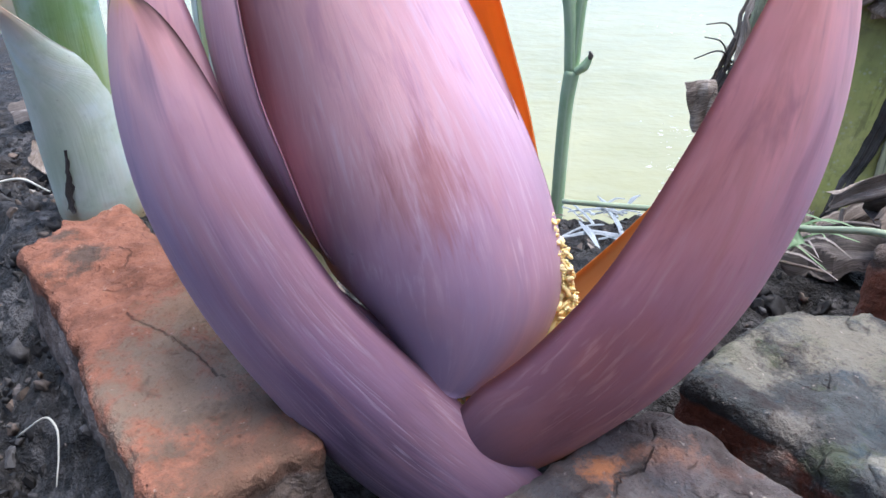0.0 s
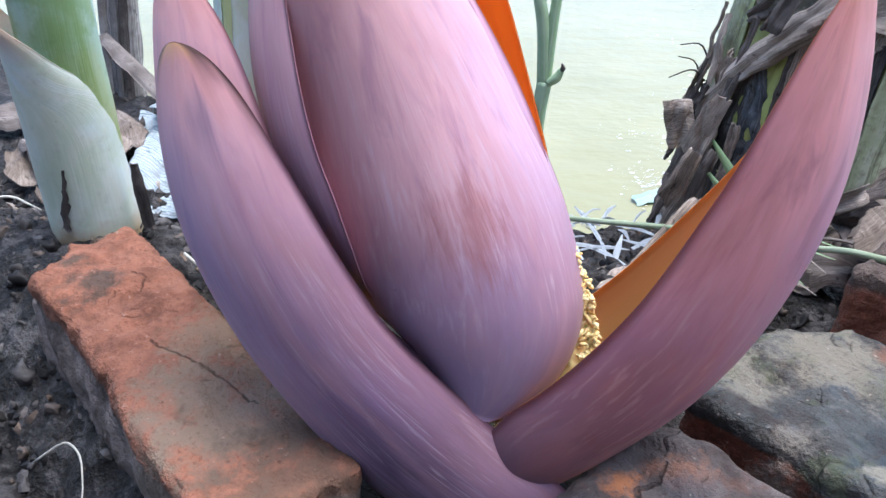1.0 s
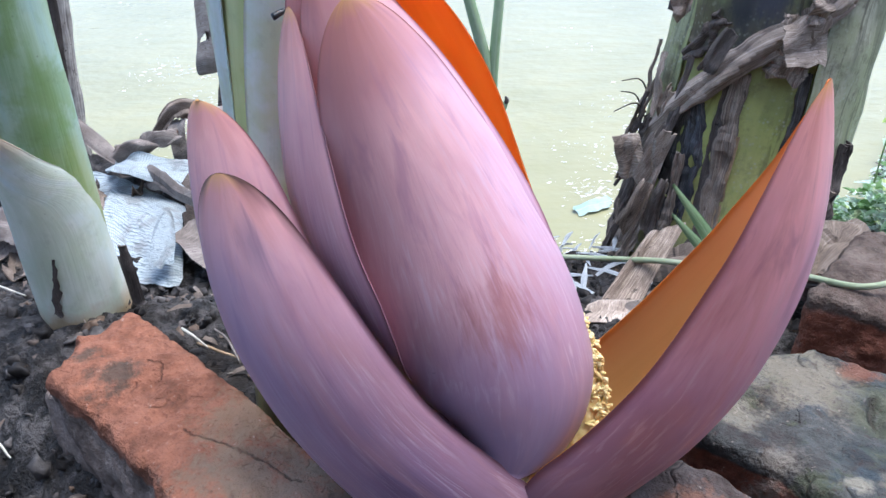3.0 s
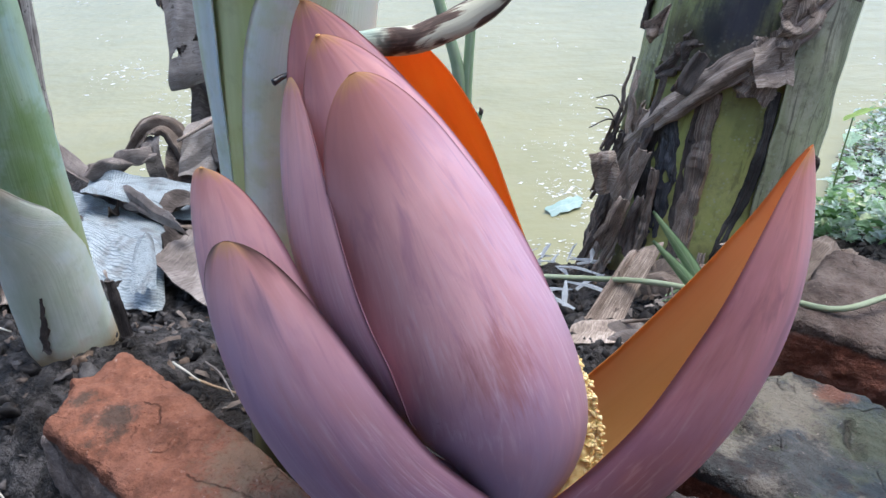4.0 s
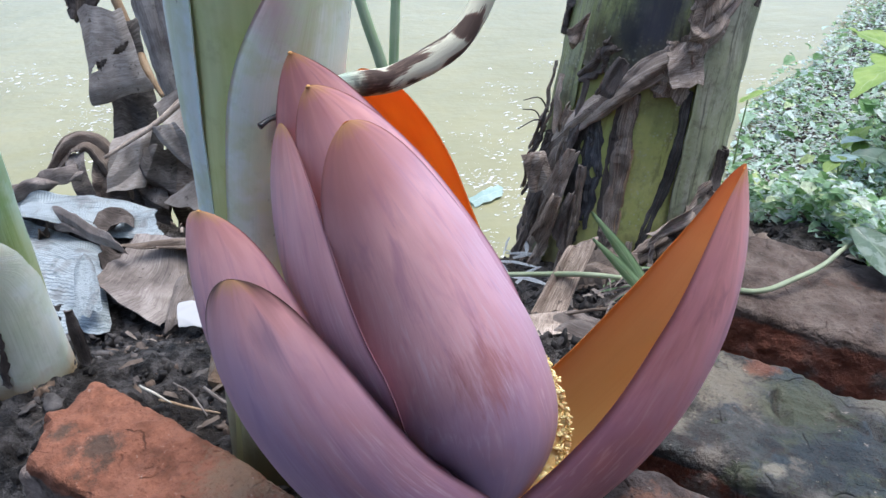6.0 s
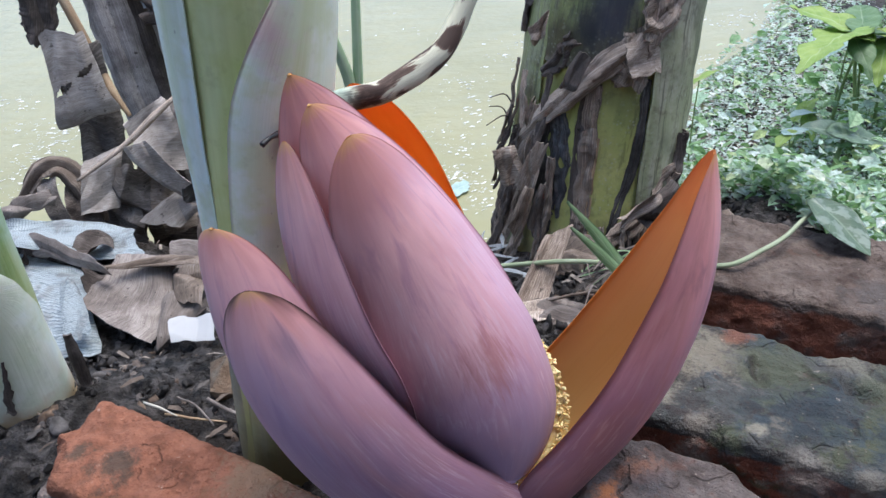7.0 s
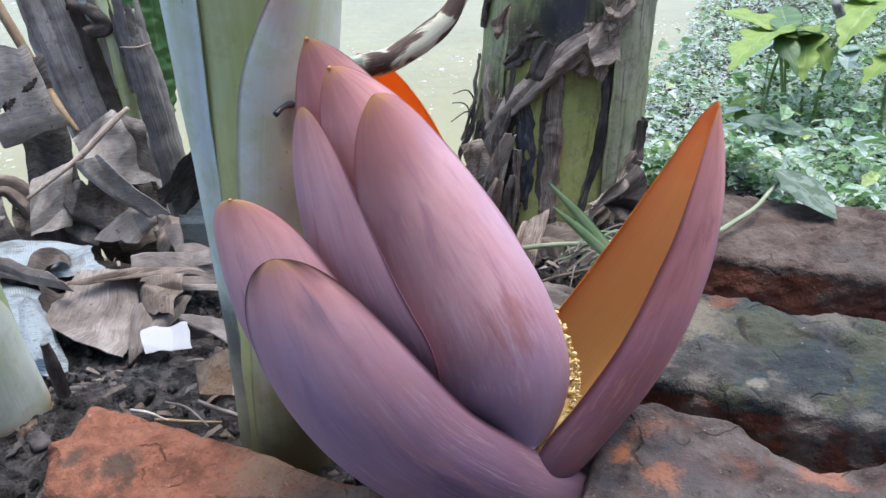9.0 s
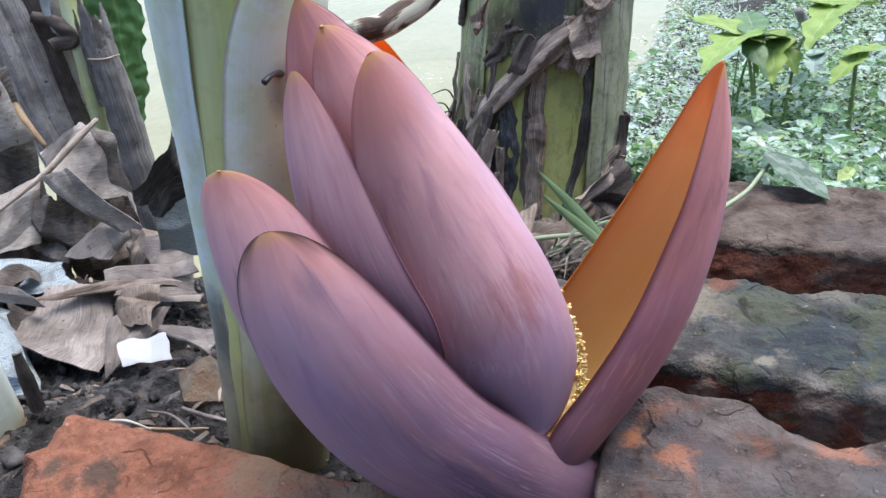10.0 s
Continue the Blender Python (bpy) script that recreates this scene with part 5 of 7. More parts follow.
trunk_wrap(-300, 60, -0.004, WINDOW, label="yellow-green living sheath")
trunk_wrap(-230, -168, 0.004, TRUNK, -0.16, 0.5, "olive green sheath")
trunk_wrap(-90, -10, 0.004, TRUNK_GREY, -0.16, 0.5, "mottled grey-green outer sheath", 0.0025)
trunk_wrap(-172, -98, 0.003, TRUNK, 0.145, 0.5, "olive sheath with dark stain")
trunk_strip("rotten_patch", [(-157, 0.10), (-155, 0.03), (-152, -0.05)], [0.03, 0.042, 0.03], ROT, 0.5, 0.003, 2, 0.0)
trunk_strip("rotten_patch", [(-93, 0.132), (-93, 0.06), (-101, -0.02), (-106, -0.06)], [0.010, 0.012, 0.014, 0.006], ROT, 0.2, 0.002, 3, 0.001)
trunk_strip("rotten_patch", [(-115, 0.005), (-116, -0.03), (-115, -0.065)], [0.003, 0.016, 0.012], ROT, 0.2, 0.001, 4, -0.002)
trunk_strip("rotten_patch", [(-134, 0.12), (-131, 0.02), (-130, -0.06)], [0.012, 0.018, 0.016], DRY_DARK, 0.3, 0.002, 5, 0.0)
trunk_strip("dry_strip", [(-129, 0.13), (-126, 0.03), (-124, -0.07)], [0.018, 0.022, 0.018], STRIP, 0.3, 0.003, 32, 0.002, 60)
trunk_strip("dry_strip", [(-121, 0.07), (-121, 0.0), (-120, -0.07)], [0.003, 0.007, 0.008], TAN, 0.3, 0.002, 33, 0.0, 60)
trunk_strip("dark_stain", [(-150, 0.10), (-144, 0.04), (-142, -0.03)], [0.012, 0.026, 0.012], BLUE_ROT, 0.5, 0.004, 31, 0.001, 80)
trunk_strip("dry_strip", [(-76, 0.225), (-95, 0.185), (-125, 0.150), (-155, 0.095), (-185, 0.03), (-200, -0.04)], [0.022, 0.024, 0.028, 0.028, 0.026, 0.022], STRIP_PALE, 0.5, 0.004, 6, 0.012, 40, label="grey-brown strip slanting round the trunk")
trunk_strip("dry_strip", [(-98, 0.26), (-96, 0.22), (-98, 0.175)], [0.022, 0.04, 0.03], STRIP, 0.7, 0.006, 7, 0.014, 45)
trunk_strip("dry_strip", [(-108, 0.185), (-104, 0.155), (-106, 0.128)], [0.03, 0.045, 0.034], STRIP, 0.4, 0.005, 8, 0.009, 45)
trunk_strip("dry_strip", [(-145, 0.175), (-152, 0.155), (-165, 0.135)], [0.022, 0.028, 0.014], DRY_DARK, 0.8, 0.005, 9, 0.010)
trunk_strip("dry_strip", [(-168, 0.10), (-172, 0.03), (-178, -0.06), (-180, -0.11)], [0.016, 0.024, 0.026, 0.018], STRIP, 0.7, 0.005, 10, 0.010)
trunk_strip("dry_strip", [(-185, 0.06), (-188, -0.01), (-190, -0.10)], [0.014, 0.022, 0.02], DRY_DARK, 0.7, 0.005, 11, 0.012)
trunk_strip("dry_strip", [(-160, 0.04), (-163, -0.03), (-166, -0.11)], [0.010, 0.02, 0.018], STRIP_PALE, 0.6, 0.004, 12, 0.014)
trunk_strip("dry_strip", [(-148, 0.045), (-147, -0.02), (-150, -0.09)], [0.008, 0.012, 0.012], STRIP, 0.6, 0.004, 13, 0.010)
trunk_strip("dry_strip", [(-196, 0.02), (-200, -0.05), (-203, -0.13)], [0.02, 0.03, 0.03], DRY_DARK, 0.6, 0.006, 14, 0.008)
trunk_strip("dry_strip", [(-62, 0.02), (-85, -0.025), (-110, -0.055), (-128, -0.075)], [0.03, 0.032, 0.026, 0.01], STRIP, 0.6, 0.005, 16, 0.014)
trunk_strip("dry_strip", [(-58, 0.06), (-56, 0.01), (-60, -0.05), (-66, -0.09)], [0.012, 0.03, 0.036, 0.03], DRY_DARK, 0.7, 0.006, 17, 0.012)
trunk_strip("dry_strip", [(-190, 0.22), (-196, 0.2), (-200, 0.165)], [0.008, 0.026, 0.012], DRY_DARK, 0.5, 0.006, 18, 0.012)
trunk_strip("dry_strip", [(-62, 0.30, 0.0), (-58, 0.25, 0.008), (-60, 0.21, 0.004)], [0.006, 0.008, 0.003], DRY_DARK, 0.5, 0.003, 19, 0.008)
under(shell("torn_flap", sheet([(0.302, 0.596, 0.179), (0.348, 0.594, 0.196), (0.352, 0.592, 0.138), (0.308, 0.590, 0.141)], 301.0, 0.004, 4, 0.10, 0.006, 0.004, 36, 36), 0.0012, [STRIP_PALE], None, "torn brown flap hanging over the living sheath", sharp=16), trunk)
under(shell("torn_flap", sheet([(0.326, 0.592, 0.221), (0.376, 0.600, 0.222), (0.370, 0.592, 0.196), (0.324, 0.588, 0.187)], 302.0, 0.004, 4, 0.10, 0.006, 0.004, 36, 36), 0.0012, [STRIP], None, "", sharp=16), trunk)
under(shell("torn_flap", sheet([(0.184, 0.650, 0.064), (0.214, 0.645, 0.070), (0.222, 0.640, 0.030), (0.194, 0.645, 0.017)], 303.0, 0.004, 4, 0.10, 0.006, 0.004, 36, 36), 0.0012, [STRIP], None, "round brown flap standing off the trunk", sharp=16), trunk)
under(shell("torn_flap", sheet([(0.226, 0.660, 0.188), (0.251, 0.655, 0.209), (0.245, 0.650, 0.178), (0.238, 0.660, 0.163)], 304.0, 0.004, 4, 0.10, 0.006, 0.004, 36, 36), 0.0012, [STRIP_PALE], None, "", sharp=16), trunk)
under(shell("torn_flap", sheet([(0.236, 0.600, 0.141), (0.257, 0.596, 0.181), (0.268, 0.592, 0.175), (0.252, 0.594, 0.137)], 305.0, 0.004, 4, 0.10, 0.006, 0.004, 36, 36), 0.0012, [DRY_DARK], None, "", sharp=16), trunk)
under(shell("torn_flap", sheet([(0.195, 0.625, 0.033), (0.224, 0.612, 0.084), (0.233, 0.606, 0.077), (0.207, 0.615, -0.007)], 306.0, 0.004, 4, 0.10, 0.006, 0.004, 36, 36), 0.0012, [STRIP_PALE], None, "", sharp=16), trunk)
under(shell("torn_flap", sheet([(0.180, 0.620, -0.007), (0.201, 0.610, 0.040), (0.211, 0.605, 0.029), (0.193, 0.610, -0.056)], 307.0, 0.004, 4, 0.10, 0.006, 0.004, 36, 36), 0.0012, [STRIP], None, "", sharp=16), trunk)
under(shell("torn_flap", sheet([(0.205, 0.607, -0.015), (0.220, 0.602, 0.042), (0.228, 0.598, 0.034), (0.219, 0.600, -0.052)], 308.0, 0.004, 4, 0.10, 0.006, 0.004, 36, 36), 0.0012, [DRY_DARK], None, "", sharp=16), trunk)
fib = random.Random(12)
for i in range(22):
    a = fib.choice([fib.uniform(-205, -145), fib.uniform(-205, -150), fib.uniform(-135, -60)])
    z = fib.uniform(-0.04, 0.14) if a < -140 else fib.uniform(-0.07, -0.01)
    l = fib.uniform(0.05, 0.12)
    da = fib.uniform(-14, 8)
    trunk_strip("dry_strip", [(a, z, 0), (a + da * 0.5, z - l * 0.5, fib.uniform(0, 0.006)), (a + da, z - l, fib.uniform(0, 0.012))], [fib.uniform(0.003, 0.008), fib.uniform(0.007, 0.016), fib.uniform(0.002, 0.01)], fib.choice([STRIP, DRY_DARK, STRIP_PALE, DRY_DARK]), fib.uniform(-0.6, 0.9), 0.003, 100 + i, fib.uniform(0.008, 0.018), 60, fib.uniform(-0.7, 0.7), nu=24, nv=9, thick=0.001)
for i, (a, z, l) in enumerate([(-194, 0.06, 0.05), (-198, 0.075, 0.045), (-201, 0.05, 0.04)]):
    p = Vector(on_trunk(a, z, 0.01))
    under(tube("twig", [p, p + Vector((-0.3, -0.1, 0.25 + 0.2 * i)) * l, p + Vector((-0.75, -0.15, 0.1 + 0.35 * i)) * l], [0.0012, 0.0009, 0.0005], DRY_DARK, nu=8, nv=6), trunk)

# older plant at the water's edge, hung with dead leaves
old = thing("banana_plant", (-0.140, 1.19, -0.45), "old banana plant hung with withered grey-brown leaves", "banana plant")
under(tube("trunk", [(-0.130, 1.185, -0.5), (-0.150, 1.19, -0.2), (-0.166, 1.195, 0.0), (-0.185, 1.2, 0.18), (-0.215, 1.21, 0.6)], [0.055, 0.052, 0.05, 0.046, 0.05], BARK, None, "fibrous grey-brown trunk", 50, 28, 1.0, (0, 1, 0.01), 0.005, 30), old)
for i, (x, w, m) in enumerate([(-0.205, 0.022, BARK), (-0.18, 0.03, BARK), (-0.155, 0.026, DRY_DARK), (-0.135, 0.02, BARK)]):
    under(shell("dead_sheath", ribbon([(x - 0.02, 1.155, 0.32), (x, 1.142, 0.15), (x + 0.012, 1.140, 0.02), (x + 0.03, 1.135, -0.08)], (0, -1, 0), [w, w * 1.3, w * 1.1, w], 0.6, 0.003, 30, 20 + i), 0.002, [m]), old)
under(shell("dry_knot", ribbon([(-0.165, 1.13, 0.175), (-0.135, 1.12, 0.160), (-0.128, 1.12, 0.142), (-0.155, 1.12, 0.135)], (0, -1, 0.3), [0.02, 0.03, 0.03, 0.02], 1.4, 0.008, 40, 31.0), 0.002, [DRY_DARK]), old)
under(shell("green_sheath", ribbon([(-0.100, 1.14, 0.32), (-0.114, 1.128, 0.175), (-0.118, 1.124, 0.095), (-0.124, 1.12, -0.03)], (0.3, -1, 0), [0.03, 0.032, 0.028, 0.024], 0.8, 0.003, 25, 32.0), 0.003, [STEM_GREEN]), old)


def dead_leaf(name, pts, up, widths, mat, seed, curl=0.9, crumple=0.008, freq=22, roll=0.0, label="", parent=None, nu=64, nv=25):
    return under(shell(name, ribbon(pts, up, widths, curl, crumple, freq, seed, nu, nv, roll, 0.25, min(max(widths) * 0.10, 0.009)), 0.0012, [mat], None, label, sharp=18), parent)


def hanging(corners, mat, seed, crease=0.006, folds=4, ragged=0.09, curl=0.0, bulge=0.0, label="", slits=()):
    return under(shell("dead_leaf", sheet(corners, seed, crease, folds, ragged, curl, bulge), 0.0011, [mat], None, label, sharp=16, slits=slits), old)


hanging([(-0.280, 1.055, 0.160), (-0.222, 1.05, 0.150), (-0.200, 1.035, 0.035), (-0.30, 1.04, 0.015)], GREY_LEAF, 1.0, 0.005, 3, 0.08, 0.012, slits=[(0.72, 0.40, 0.19, 0.035, -0.35), (0.20, 0.55, 0.17, 0.035, -0.3)], label="torn leaf with two slits")
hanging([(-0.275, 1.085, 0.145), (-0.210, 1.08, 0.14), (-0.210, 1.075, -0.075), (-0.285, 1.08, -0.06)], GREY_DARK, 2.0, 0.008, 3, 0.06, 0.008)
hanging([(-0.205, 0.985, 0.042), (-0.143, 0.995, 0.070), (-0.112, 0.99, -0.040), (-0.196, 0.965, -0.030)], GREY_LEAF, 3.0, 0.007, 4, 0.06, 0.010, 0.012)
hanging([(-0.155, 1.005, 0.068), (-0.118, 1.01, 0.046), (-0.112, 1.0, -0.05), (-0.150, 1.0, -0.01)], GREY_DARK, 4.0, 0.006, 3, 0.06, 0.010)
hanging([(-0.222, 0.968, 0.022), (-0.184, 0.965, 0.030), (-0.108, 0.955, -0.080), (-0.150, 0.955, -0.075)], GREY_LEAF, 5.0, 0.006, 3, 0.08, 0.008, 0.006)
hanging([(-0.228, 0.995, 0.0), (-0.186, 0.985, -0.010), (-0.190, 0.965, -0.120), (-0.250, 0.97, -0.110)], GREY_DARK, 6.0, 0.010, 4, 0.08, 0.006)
hanging([(-0.195, 0.99, -0.005), (-0.150, 0.98, -0.030), (-0.140, 0.965, -0.125), (-0.195, 0.96, -0.125)], DRY, 7.0, 0.010, 4, 0.08, 0.006)
hanging([(-0.225, 0.945, -0.088), (-0.150, 0.955, -0.040), (-0.124, 0.945, -0.082), (-0.160, 0.935, -0.105)], GREY_LEAF, 8.0, 0.004, 2, 0.08, 0.006)
hanging([(-0.133, 0.95, -0.068), (-0.110, 0.95, -0.085), (-0.112, 0.94, -0.135), (-0.134, 0.945, -0.100)], DRY_PALE, 9.0, 0.004, 2, 0.06, 0.004)
hanging([(-0.275, 0.985, 0.0), (-0.216, 0.975, 0.016), (-0.235, 0.955, -0.070), (-0.285, 0.96, -0.068)], GREY_LEAF, 10.0, 0.006, 3, 0.07, 0.020, 0.012)
hanging([(-0.300, 1.0, -0.03), (-0.262, 0.99, -0.045), (-0.248, 0.96, -0.125), (-0.305, 0.96, -0.125)], DRY_DARK, 11.0, 0.008, 3, 0.09, 0.010)
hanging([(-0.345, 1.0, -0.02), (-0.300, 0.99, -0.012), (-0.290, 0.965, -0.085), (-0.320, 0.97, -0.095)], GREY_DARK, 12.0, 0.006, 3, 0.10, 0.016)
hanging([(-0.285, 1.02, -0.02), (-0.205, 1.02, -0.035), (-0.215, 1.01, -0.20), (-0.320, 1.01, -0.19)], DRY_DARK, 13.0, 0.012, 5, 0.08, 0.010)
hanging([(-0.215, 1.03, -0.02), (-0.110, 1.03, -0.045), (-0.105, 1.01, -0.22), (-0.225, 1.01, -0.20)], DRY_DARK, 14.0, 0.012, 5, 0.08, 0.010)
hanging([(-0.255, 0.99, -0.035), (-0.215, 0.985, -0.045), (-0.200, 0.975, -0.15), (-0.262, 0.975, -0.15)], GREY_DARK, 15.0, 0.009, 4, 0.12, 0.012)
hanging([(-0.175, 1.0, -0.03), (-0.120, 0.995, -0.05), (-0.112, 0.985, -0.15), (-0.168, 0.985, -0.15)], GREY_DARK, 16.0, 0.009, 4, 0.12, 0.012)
dead_leaf("dead_leaf", [(-0.265, 1.15, 0.30), (-0.278, 1.15, 0.19), (-0.288, 1.145, 0.145), (-0.298, 1.14, 0.115)], (0.1, -1, 0.1), [0.04, 0.05, 0.05, 0.02], DRY_DARK, 41.0, 0.5, 0.0060, parent=old)
dead_leaf("dead_leaf", [(-0.40, 0.955, -0.045), (-0.355, 0.95, -0.028), (-0.31, 0.955, -0.025)], (0, -0.6, 1), [0.045, 0.05, 0.04], DRY_PALE, 46.0, 2.3, 0.0030, label="leaf rolled into a tube", parent=old)
dead_leaf("dead_leaf", [(-0.355, 1.0, -0.045), (-0.325, 1.0, -0.008), (-0.295, 0.995, -0.008), (-0.272, 0.985, -0.045), (-0.27, 0.975, -0.085)], (0, -0.8, 0.6), [0.02, 0.03, 0.034, 0.04, 0.03], DRY, 47.0, 0.8, 0.0036, parent=old)
under(tube("midrib", [(-0.262, 1.115, 0.26), (-0.225, 1.085, 0.105), (-0.212, 1.06, 0.06), (-0.198, 1.045, 0.028)], [0.007, 0.0065, 0.006, 0.003], TAN, nv=8, label="tan hanging leaf stalk"), old)
under(tube("midrib", [(-0.130, 0.982, 0.068), (-0.165, 0.972, 0.048), (-0.205, 0.962, 0.022), (-0.275, 0.950, -0.012)], [0.003, 0.005, 0.004, 0.0022], STRIP_PALE, nv=8, label="pale dry leaf stalk"), old)
under(shell("pale_strip", ribbon([(-0.125, 1.125, 0.30), (-0.145, 1.125, 0.194), (-0.145, 1.125, 0.152)], (0.1, -1, 0), [0.014, 0.012, 0.004], 0.4, 0.002, 40, 34.0), 0.0015, [STRAW], None, "whitish dry strip"), old)
stub = thing("banana_stub", (-0.085, 1.10, -0.45), "grey withered banana stub with torn top", "banana stub")
under(tube("body", [(-0.084, 1.10, -0.5), (-0.086, 1.10, -0.17), (-0.088, 1.10, -0.05), (-0.092, 1.105, 0.07), (-0.098, 1.11, 0.158)], [0.025, 0.024, 0.023, 0.022, 0.019], STUB_SKIN, None, "", 60, 28, 1.0, (0, 1, 0.01), 0.003, 50), stub)
under(tube("dry_band", [(-0.1165, 1.09, 0.118), (-0.096, 1.0825, 0.116), (-0.0755, 1.09, 0.117)], [0.0012, 0.0015, 0.0012], STRIP_PALE, None, "pale dry band", 14, 7), stub)
for i, (a, h, wd) in enumerate([(-170, 0.03, 0.016), (-120, 0.045, 0.018), (-80, 0.022, 0.014), (-35, 0.036, 0.016), (20, 0.03, 0.018), (110, 0.03, 0.02)]):
    c, d = np.array([-0.097, 1.109, 0.15]), np.array([math.cos(radians(a)), math.sin(radians(a)), 0])
    under(shell("torn_strip", ribbon([c + d * 0.0205 - np.array([0, 0, 0.10]), c + d * 0.0205, c + d * 0.018 + np.array([0, 0, h])], d, [wd, wd, wd * 0.3], 0.5, 0.002, 60, 50 + i, 24, 7, 0, 0.4), 0.0012, [STUB_SKIN if i % 2 else GREY_DARK], None, "", sharp=20), stub)

frayed = shell("banana_leaf", wobble(ribbon([(-0.02, 1.42, 0.45), (-0.03, 1.41, 0.2), (-0.045, 1.4, 0.03), (-0.06, 1.39, -0.09)], (0.25, -1, 0.1), [0.10, 0.105, 0.09, 0.04], 0.5, 0.0, 1, 4.0, 160, 19, 0, 0.35), 60, 0.006, 2.0), 0.001, [LEAF_DARK])
own(frayed, "green banana leaf with frayed edge hanging behind", "leaf")


# a slim dead stem beyond the sucker
slim = thing("banana_plant", (-0.540, 1.135, -0.45), "slim dead banana stem wrapped in grey dry sheaths", "banana plant")
under(tube("trunk", [(-0.545, 1.135, -0.5), (-0.532, 1.135, -0.2), (-0.521, 1.133, -0.06), (-0.497, 1.13, 0.14), (-0.455, 1.125, 0.5)], [0.030, 0.029, 0.027, 0.026, 0.025], BARK, None, "fibrous grey trunk", 44, 22, 1.0, (0, 1, 0.01), 0.004, 34), slim)
for i, (x, w, m) in enumerate([(-0.536, 0.011, GREY_LEAF), (-0.520, 0.010, STUB_SKIN), (-0.506, 0.013, DRY_DARK)]):
    under(shell("dead_sheath", ribbon([(x + 0.062, 1.094, 0.48), (x + 0.024, 1.101, 0.14), (x + 0.006, 1.103, 0.0), (x - 0.004, 1.102, -0.12)], (0, -1, 0), [w * 0.9, w, w * 1.15, w], 0.7, 0.003, 30, 44 + i), 0.002, [m]), slim)
under(shell("dead_sheath", ribbon([(-0.530, 1.095, -0.012), (-0.475, 1.040, -0.035), (-0.415, 0.995, -0.066), (-0.365, 0.965, -0.088)], (0, -0.4, 1), [0.018, 0.026, 0.022, 0.010], 0.5, 0.004, 26, 48.0), 0.002, [DRY_PALE], None, "pale dry sheath fallen across the litter"), slim)


# ---- litter on the bank ----
def lying(name, pts, widths, mat, seed, label, category, curl=0.5, crumple=0.004, up=(0, -0.25, 1), freq=17, group="", thick=0.0012, nu=60, nv=25, roll=0.0, ragged=0.22):
    curl, crumple, widths = curl * 0.55, crumple * 0.55, [w * 1.2 for w in widths]
    ob = shell(name, ribbon(pts, up, widths, curl, crumple, freq, seed, nu, nv, roll, ragged, min(max(widths) * 0.07, 0.007)), thick, [mat], sharp=18)
    return own(ob, label, category, group)


LITTER = "dry leaves on the bank"
def flat(name, corners, mat, seed, label, category, crease=0.005, folds=3, ragged=0.08, curl=0.0, bulge=0.0, group="", thick=0.0011):
    return own(shell(name, sheet(corners, seed, crease, folds, ragged, curl, bulge, floor=ground_height), thick, [mat], sharp=16), label, category, group)


flat("woven_sack", [(-0.42, 0.97, -0.075), (-0.21, 0.905, -0.060), (-0.178, 0.79, -0.058), (-0.39, 0.875, -0.075)], SACK, 60.0, "torn white woven plastic sack among dry leaves", "sack", 0.010, 5, 0.10, 0.006)
flat("woven_sack", [(-0.45, 0.995, -0.070), (-0.275, 0.84, -0.055), (-0.255, 0.658, -0.066), (-0.350, 0.672, -0.070)], SACK, 61.0, "bluish piece of woven plastic sack", "sack", 0.009, 6, 0.07, 0.006)
flat("woven_sack", [(-0.300, 0.775, -0.055), (-0.278, 0.76, -0.055), (-0.256, 0.665, -0.070), (-0.290, 0.67, -0.070)], SACK, 62.0, "frayed strip of woven plastic sack", "sack", 0.006, 3, 0.12, 0.008)
flat("dry_leaf", [(-0.288, 0.73, -0.070), (-0.235, 0.815, -0.055), (-0.160, 0.785, -0.055), (-0.200, 0.628, -0.070)], DRY_PALE, 63.0, "flat brown dry banana leaf", "dry leaf", 0.005, 3, 0.09, 0.008, 0.006, group=LITTER)
flat("dry_leaf", [(-0.182, 0.845, -0.058), (-0.080, 0.755, -0.055), (-0.090, 0.690, -0.060), (-0.180, 0.755, -0.058)], DRY_PALE, 64.0, "wide folded dry leaf on the litter", "dry leaf", 0.007, 4, 0.08, 0.006, group=LITTER)
flat("dry_leaf", [(-0.185, 0.675, -0.055), (-0.165, 0.745, -0.040), (-0.105, 0.722, -0.045), (-0.145, 0.648, -0.058)], DRY, 65.0, "curled brown leaf scrap", "dry leaf", 0.009, 5, 0.10, 0.020, group=LITTER)
flat("dry_leaf", [(-0.212, 0.622, -0.066), (-0.188, 0.690, -0.050), (-0.116, 0.690, -0.048), (-0.170, 0.640, -0.064)], DRY_PALE, 66.0, "narrow folded leaf end on the soil", "dry leaf", 0.005, 3, 0.08, 0.008, group=LITTER)
flat("dry_leaf", [(-0.128, 0.85, -0.045), (-0.075, 0.785, -0.030), (-0.082, 0.725, -0.050), (-0.132, 0.76, -0.060)], DRY_PALE, 67.0, "pale upturned dry leaf", "dry leaf", 0.006, 3, 0.07, 0.010, 0.01, group=LITTER)
flat("dry_leaf", [(-0.150, 0.655, -0.052), (-0.095, 0.617, -0.045), (-0.108, 0.585, -0.052), (-0.142, 0.620, -0.058)], DRY_PALE, 68.0, "small pale dry leaf", "dry leaf", 0.005, 3, 0.10, 0.008, group=LITTER)
flat("dry_leaf", [(-0.34, 0.90, -0.045), (-0.25, 0.775, -0.040), (-0.235, 0.74, -0.045), (-0.345, 0.865, -0.055)], DRY_PALE, 69.0, "long folded dry leaf strip", "dry leaf", 0.006, 3, 0.09, 0.010, group=LITTER)
